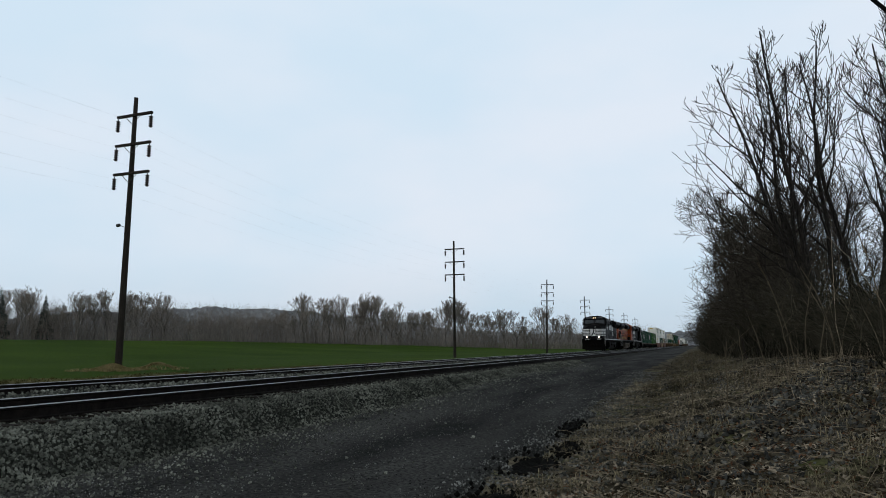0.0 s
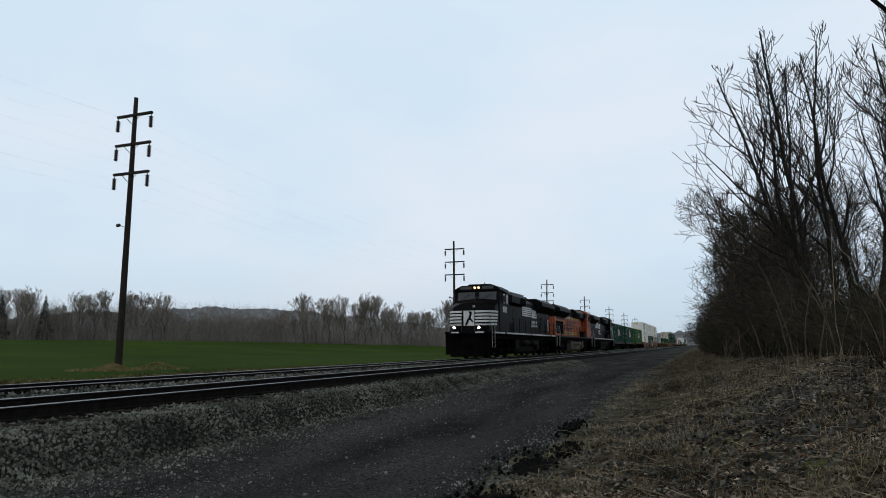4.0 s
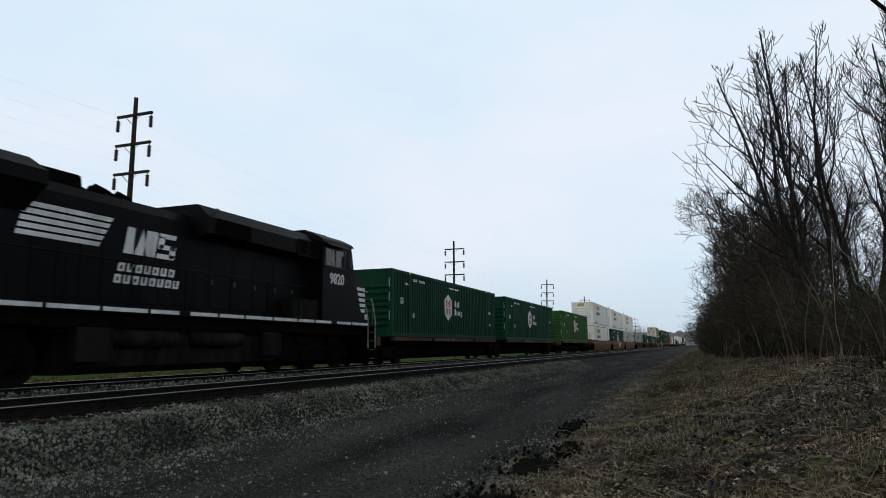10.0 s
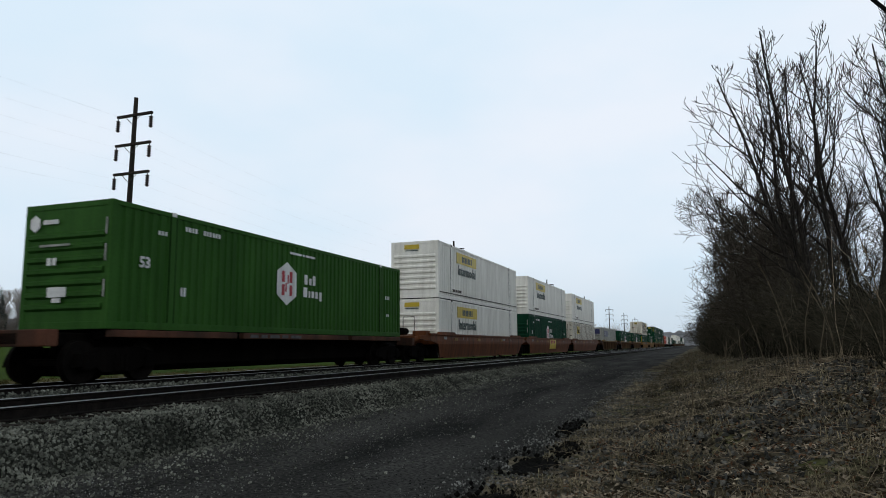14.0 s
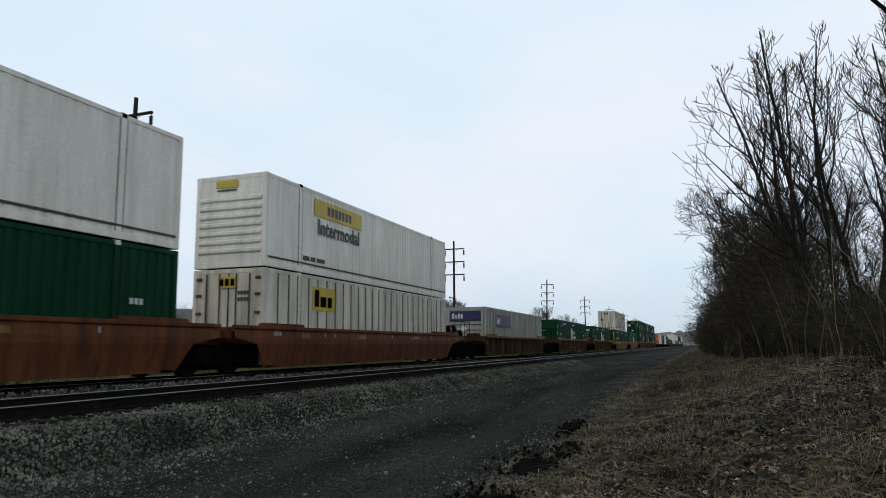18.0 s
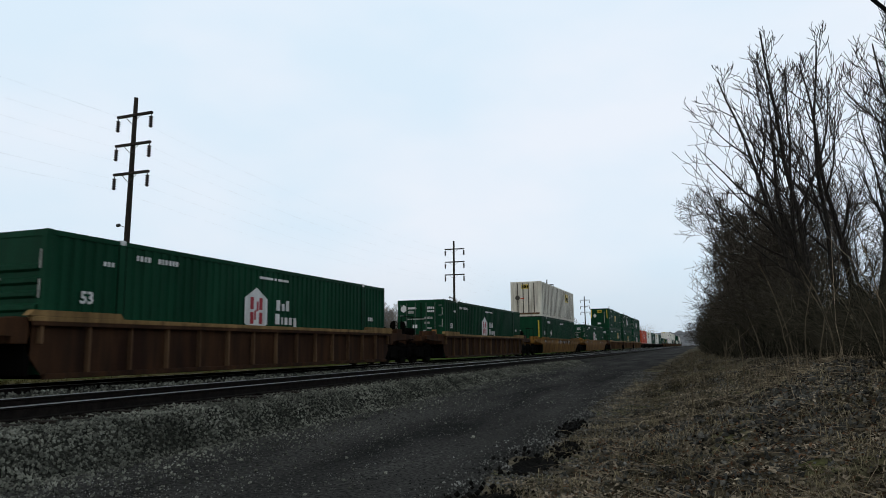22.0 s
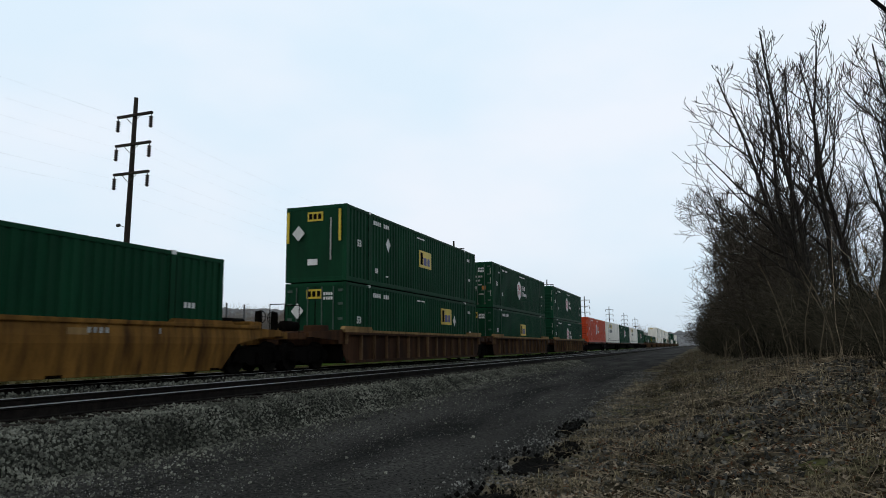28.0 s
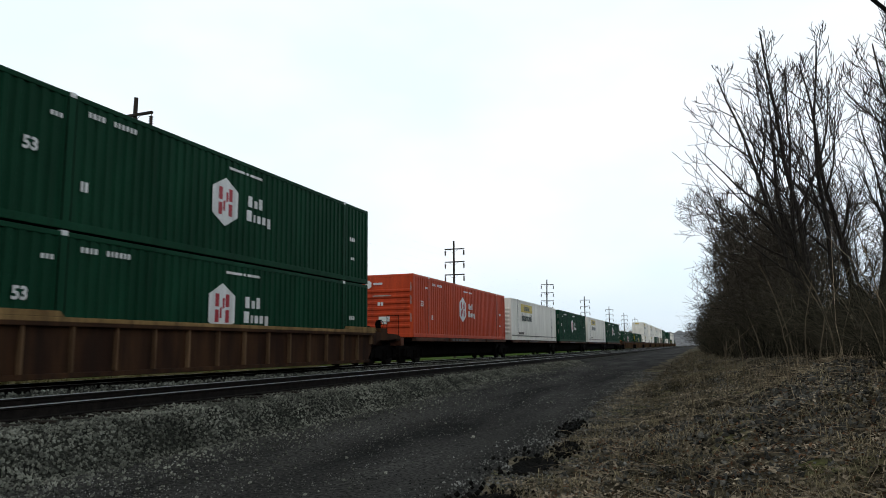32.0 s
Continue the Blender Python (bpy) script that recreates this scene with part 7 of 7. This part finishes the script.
stuff("clods", clods, "mud", "very dark clods of earth lying in the hollows", "mud")
stuff("mud", mud, "mud", "very dark patches in hollows along the road's edge", "mud")


# ---------------------------------------------------------------- far woods beyond the field
far_a = branch_tree(31, 9.0, 0.95, 0.22, depth=6, side=5, up=0.4, bend=0.22, shrink=0.78, min_r=0.022)
far_b = branch_tree(32, 7.6, 1.1, 0.2, depth=6, side=5, up=0.35, bend=0.22, shrink=0.78, min_r=0.022)
far_c = branch_tree(33, 10.0, 0.8, 0.24, depth=6, side=5, up=0.42, bend=0.22, shrink=0.78, min_r=0.022)
WOOD = "far trees beyond the field"
fa = [bare_tree("tree", "far leafless tree at the field's edge, paled for haze", WOOD, s, pose(0, 0, 0), "far_bark", "far_twig") for s in (far_a, far_b, far_c)]
rng = random.Random(77)


def wood_line(a):
    """Place on the wood's edge at a degrees left of the track."""
    d = mixed(330, 215, smooth(5, 40, a))
    return -math.sin(radians(a)) * d, math.cos(radians(a)) * d


used = set()
for i in range(110):
    a = 4.5 + i * 0.48 + rng.uniform(-0.25, 0.25)
    x, y = wood_line(a)
    k = rng.uniform(0, 24)
    x, y = x * (1 + k / 250), y * (1 + k / 250)
    j = rng.randrange(3)
    tall = 1.9 if 9 < a < 31 else (1.4 if a > 41 else 0.95)
    m = Matrix.Translation((x, y, height(x, y))) @ Euler((0, 0, rng.uniform(0, 6.28))).to_matrix().to_4x4() @ Matrix.Scale(tall * rng.uniform(0.72, 1.15), 4)
    if j not in used:
        used.add(j)
        fa[j].matrix_basis = m
    else:
        copy_thing(fa[j], m).matrix_basis = m


def wood_area(rng):
    x, y = wood_line(rng.uniform(3.5, 58))
    k = 1 + rng.uniform(-4, 30) / 250
    return x * k, y * k


tagged(new("undergrowth", thicket(9, 10000, wood_area, 3.0, 9.0, 0.05, arch=0.05, lean=0.35).mesh("undergrowth", M["far_twig"])), "far undergrowth along the wood's edge, grey-brown paled for haze", "bushes", kind="stuff")


def conifer(h, seed):
    T = thing("conifer", "far conifer in the wood, its green paled for haze", "tree", "far conifers")
    rng = random.Random(seed)
    part("trunk", Shape().tube((0, 0, -0.3), (0, 0, h * 0.95), 0.22, 0.04, 6), M["far_bark"], T)
    s = Shape()
    for i in range(420):
        z = h * (0.12 + 0.88 * rng.random() ** 0.9)
        r = (h - z) * 0.26 * rng.uniform(0.5, 1.1) + 0.15
        w = rng.uniform(0, 6.28)
        d, e = Vector((math.cos(w), math.sin(w), 0)), Vector((-math.sin(w), math.cos(w), 0))
        a, b = Vector((0, 0, z)), Vector((0, 0, z)) + d * r - Vector((0, 0, r * 0.35))
        k = r * 0.22
        s.add([tuple(a), tuple(a.lerp(b, 0.6) + e * k), tuple(b), tuple(a.lerp(b, 0.6) - e * k), tuple(a.lerp(b, 0.6) - Vector((0, 0, k)))], [(0, 1, 2), (0, 2, 3), (0, 4, 2)])
    part("crown", s, M["conifer"], T, "drooping needles paled for haze")
    return T


for i, (a, h) in enumerate(((51.8, 14.5), (49.1, 13.0), (44.2, 9.5))):
    x, y = wood_line(a)
    conifer(h, 50 + i).matrix_basis = pose(x * 1.02, y * 1.02, height(x * 1.02, y * 1.02))

# wooded ridge on the skyline, haze painted into its grey
ridge = Shape()
n = 900
for i in range(n + 1):
    deg = -30 + 105 * i / n
    a = radians(deg)
    top = mixed(20, 60, smooth(12, 35, deg)) * (1 - 0.25 * smooth(41, 52, deg)) + 5 * noise.noise(Vector((i * 0.037, 0, 0))) + 2.4 * noise.noise(Vector((i * 0.31, 4, 0))) + 1.6 * noise.noise(Vector((i * 0.9, 7, 0)))
    for d, z in ((1000, -8), (1040, max(4, top) * 0.6), (1080, max(4, top))):
        bump = 6 * noise.noise(Vector((i * 0.2, d, 2)))
        ridge.v.append((-math.sin(a) * (d + bump), math.cos(a) * (d + bump), z))
ridge.f = [(3 * i + k, 3 * i + k + 1, 3 * i + k + 4, 3 * i + k + 3) for i in range(n) for k in range(2)]
tagged(new("backdrop", ridge.mesh("backdrop", M["hill"], True)), "low wooded ridge on the skyline, painted grey with haze", "hills", kind="structure")


def motions():
    """Roll the train along its track."""
    times = [0, 4, 8, 12, 15, 18, 21, 24, 27, 30, 32]
    for ob, u, z, turned in MOVERS:
        walk(ob, [(t, pose(TRACK_X, u - run(t), z, 0, 0, 180 if turned else 0)) for t in times])
    # wheels turn about their axles as far as the train has rolled
    ticks = [i / FPS for i in range(32 * FPS + 1)]
    for wheel, y, r, way in SPINNERS:
        walk(wheel, [(t, pose(0, y, r, math.degrees(way * run(t) / r) % 360)) for t in ticks])


motions()
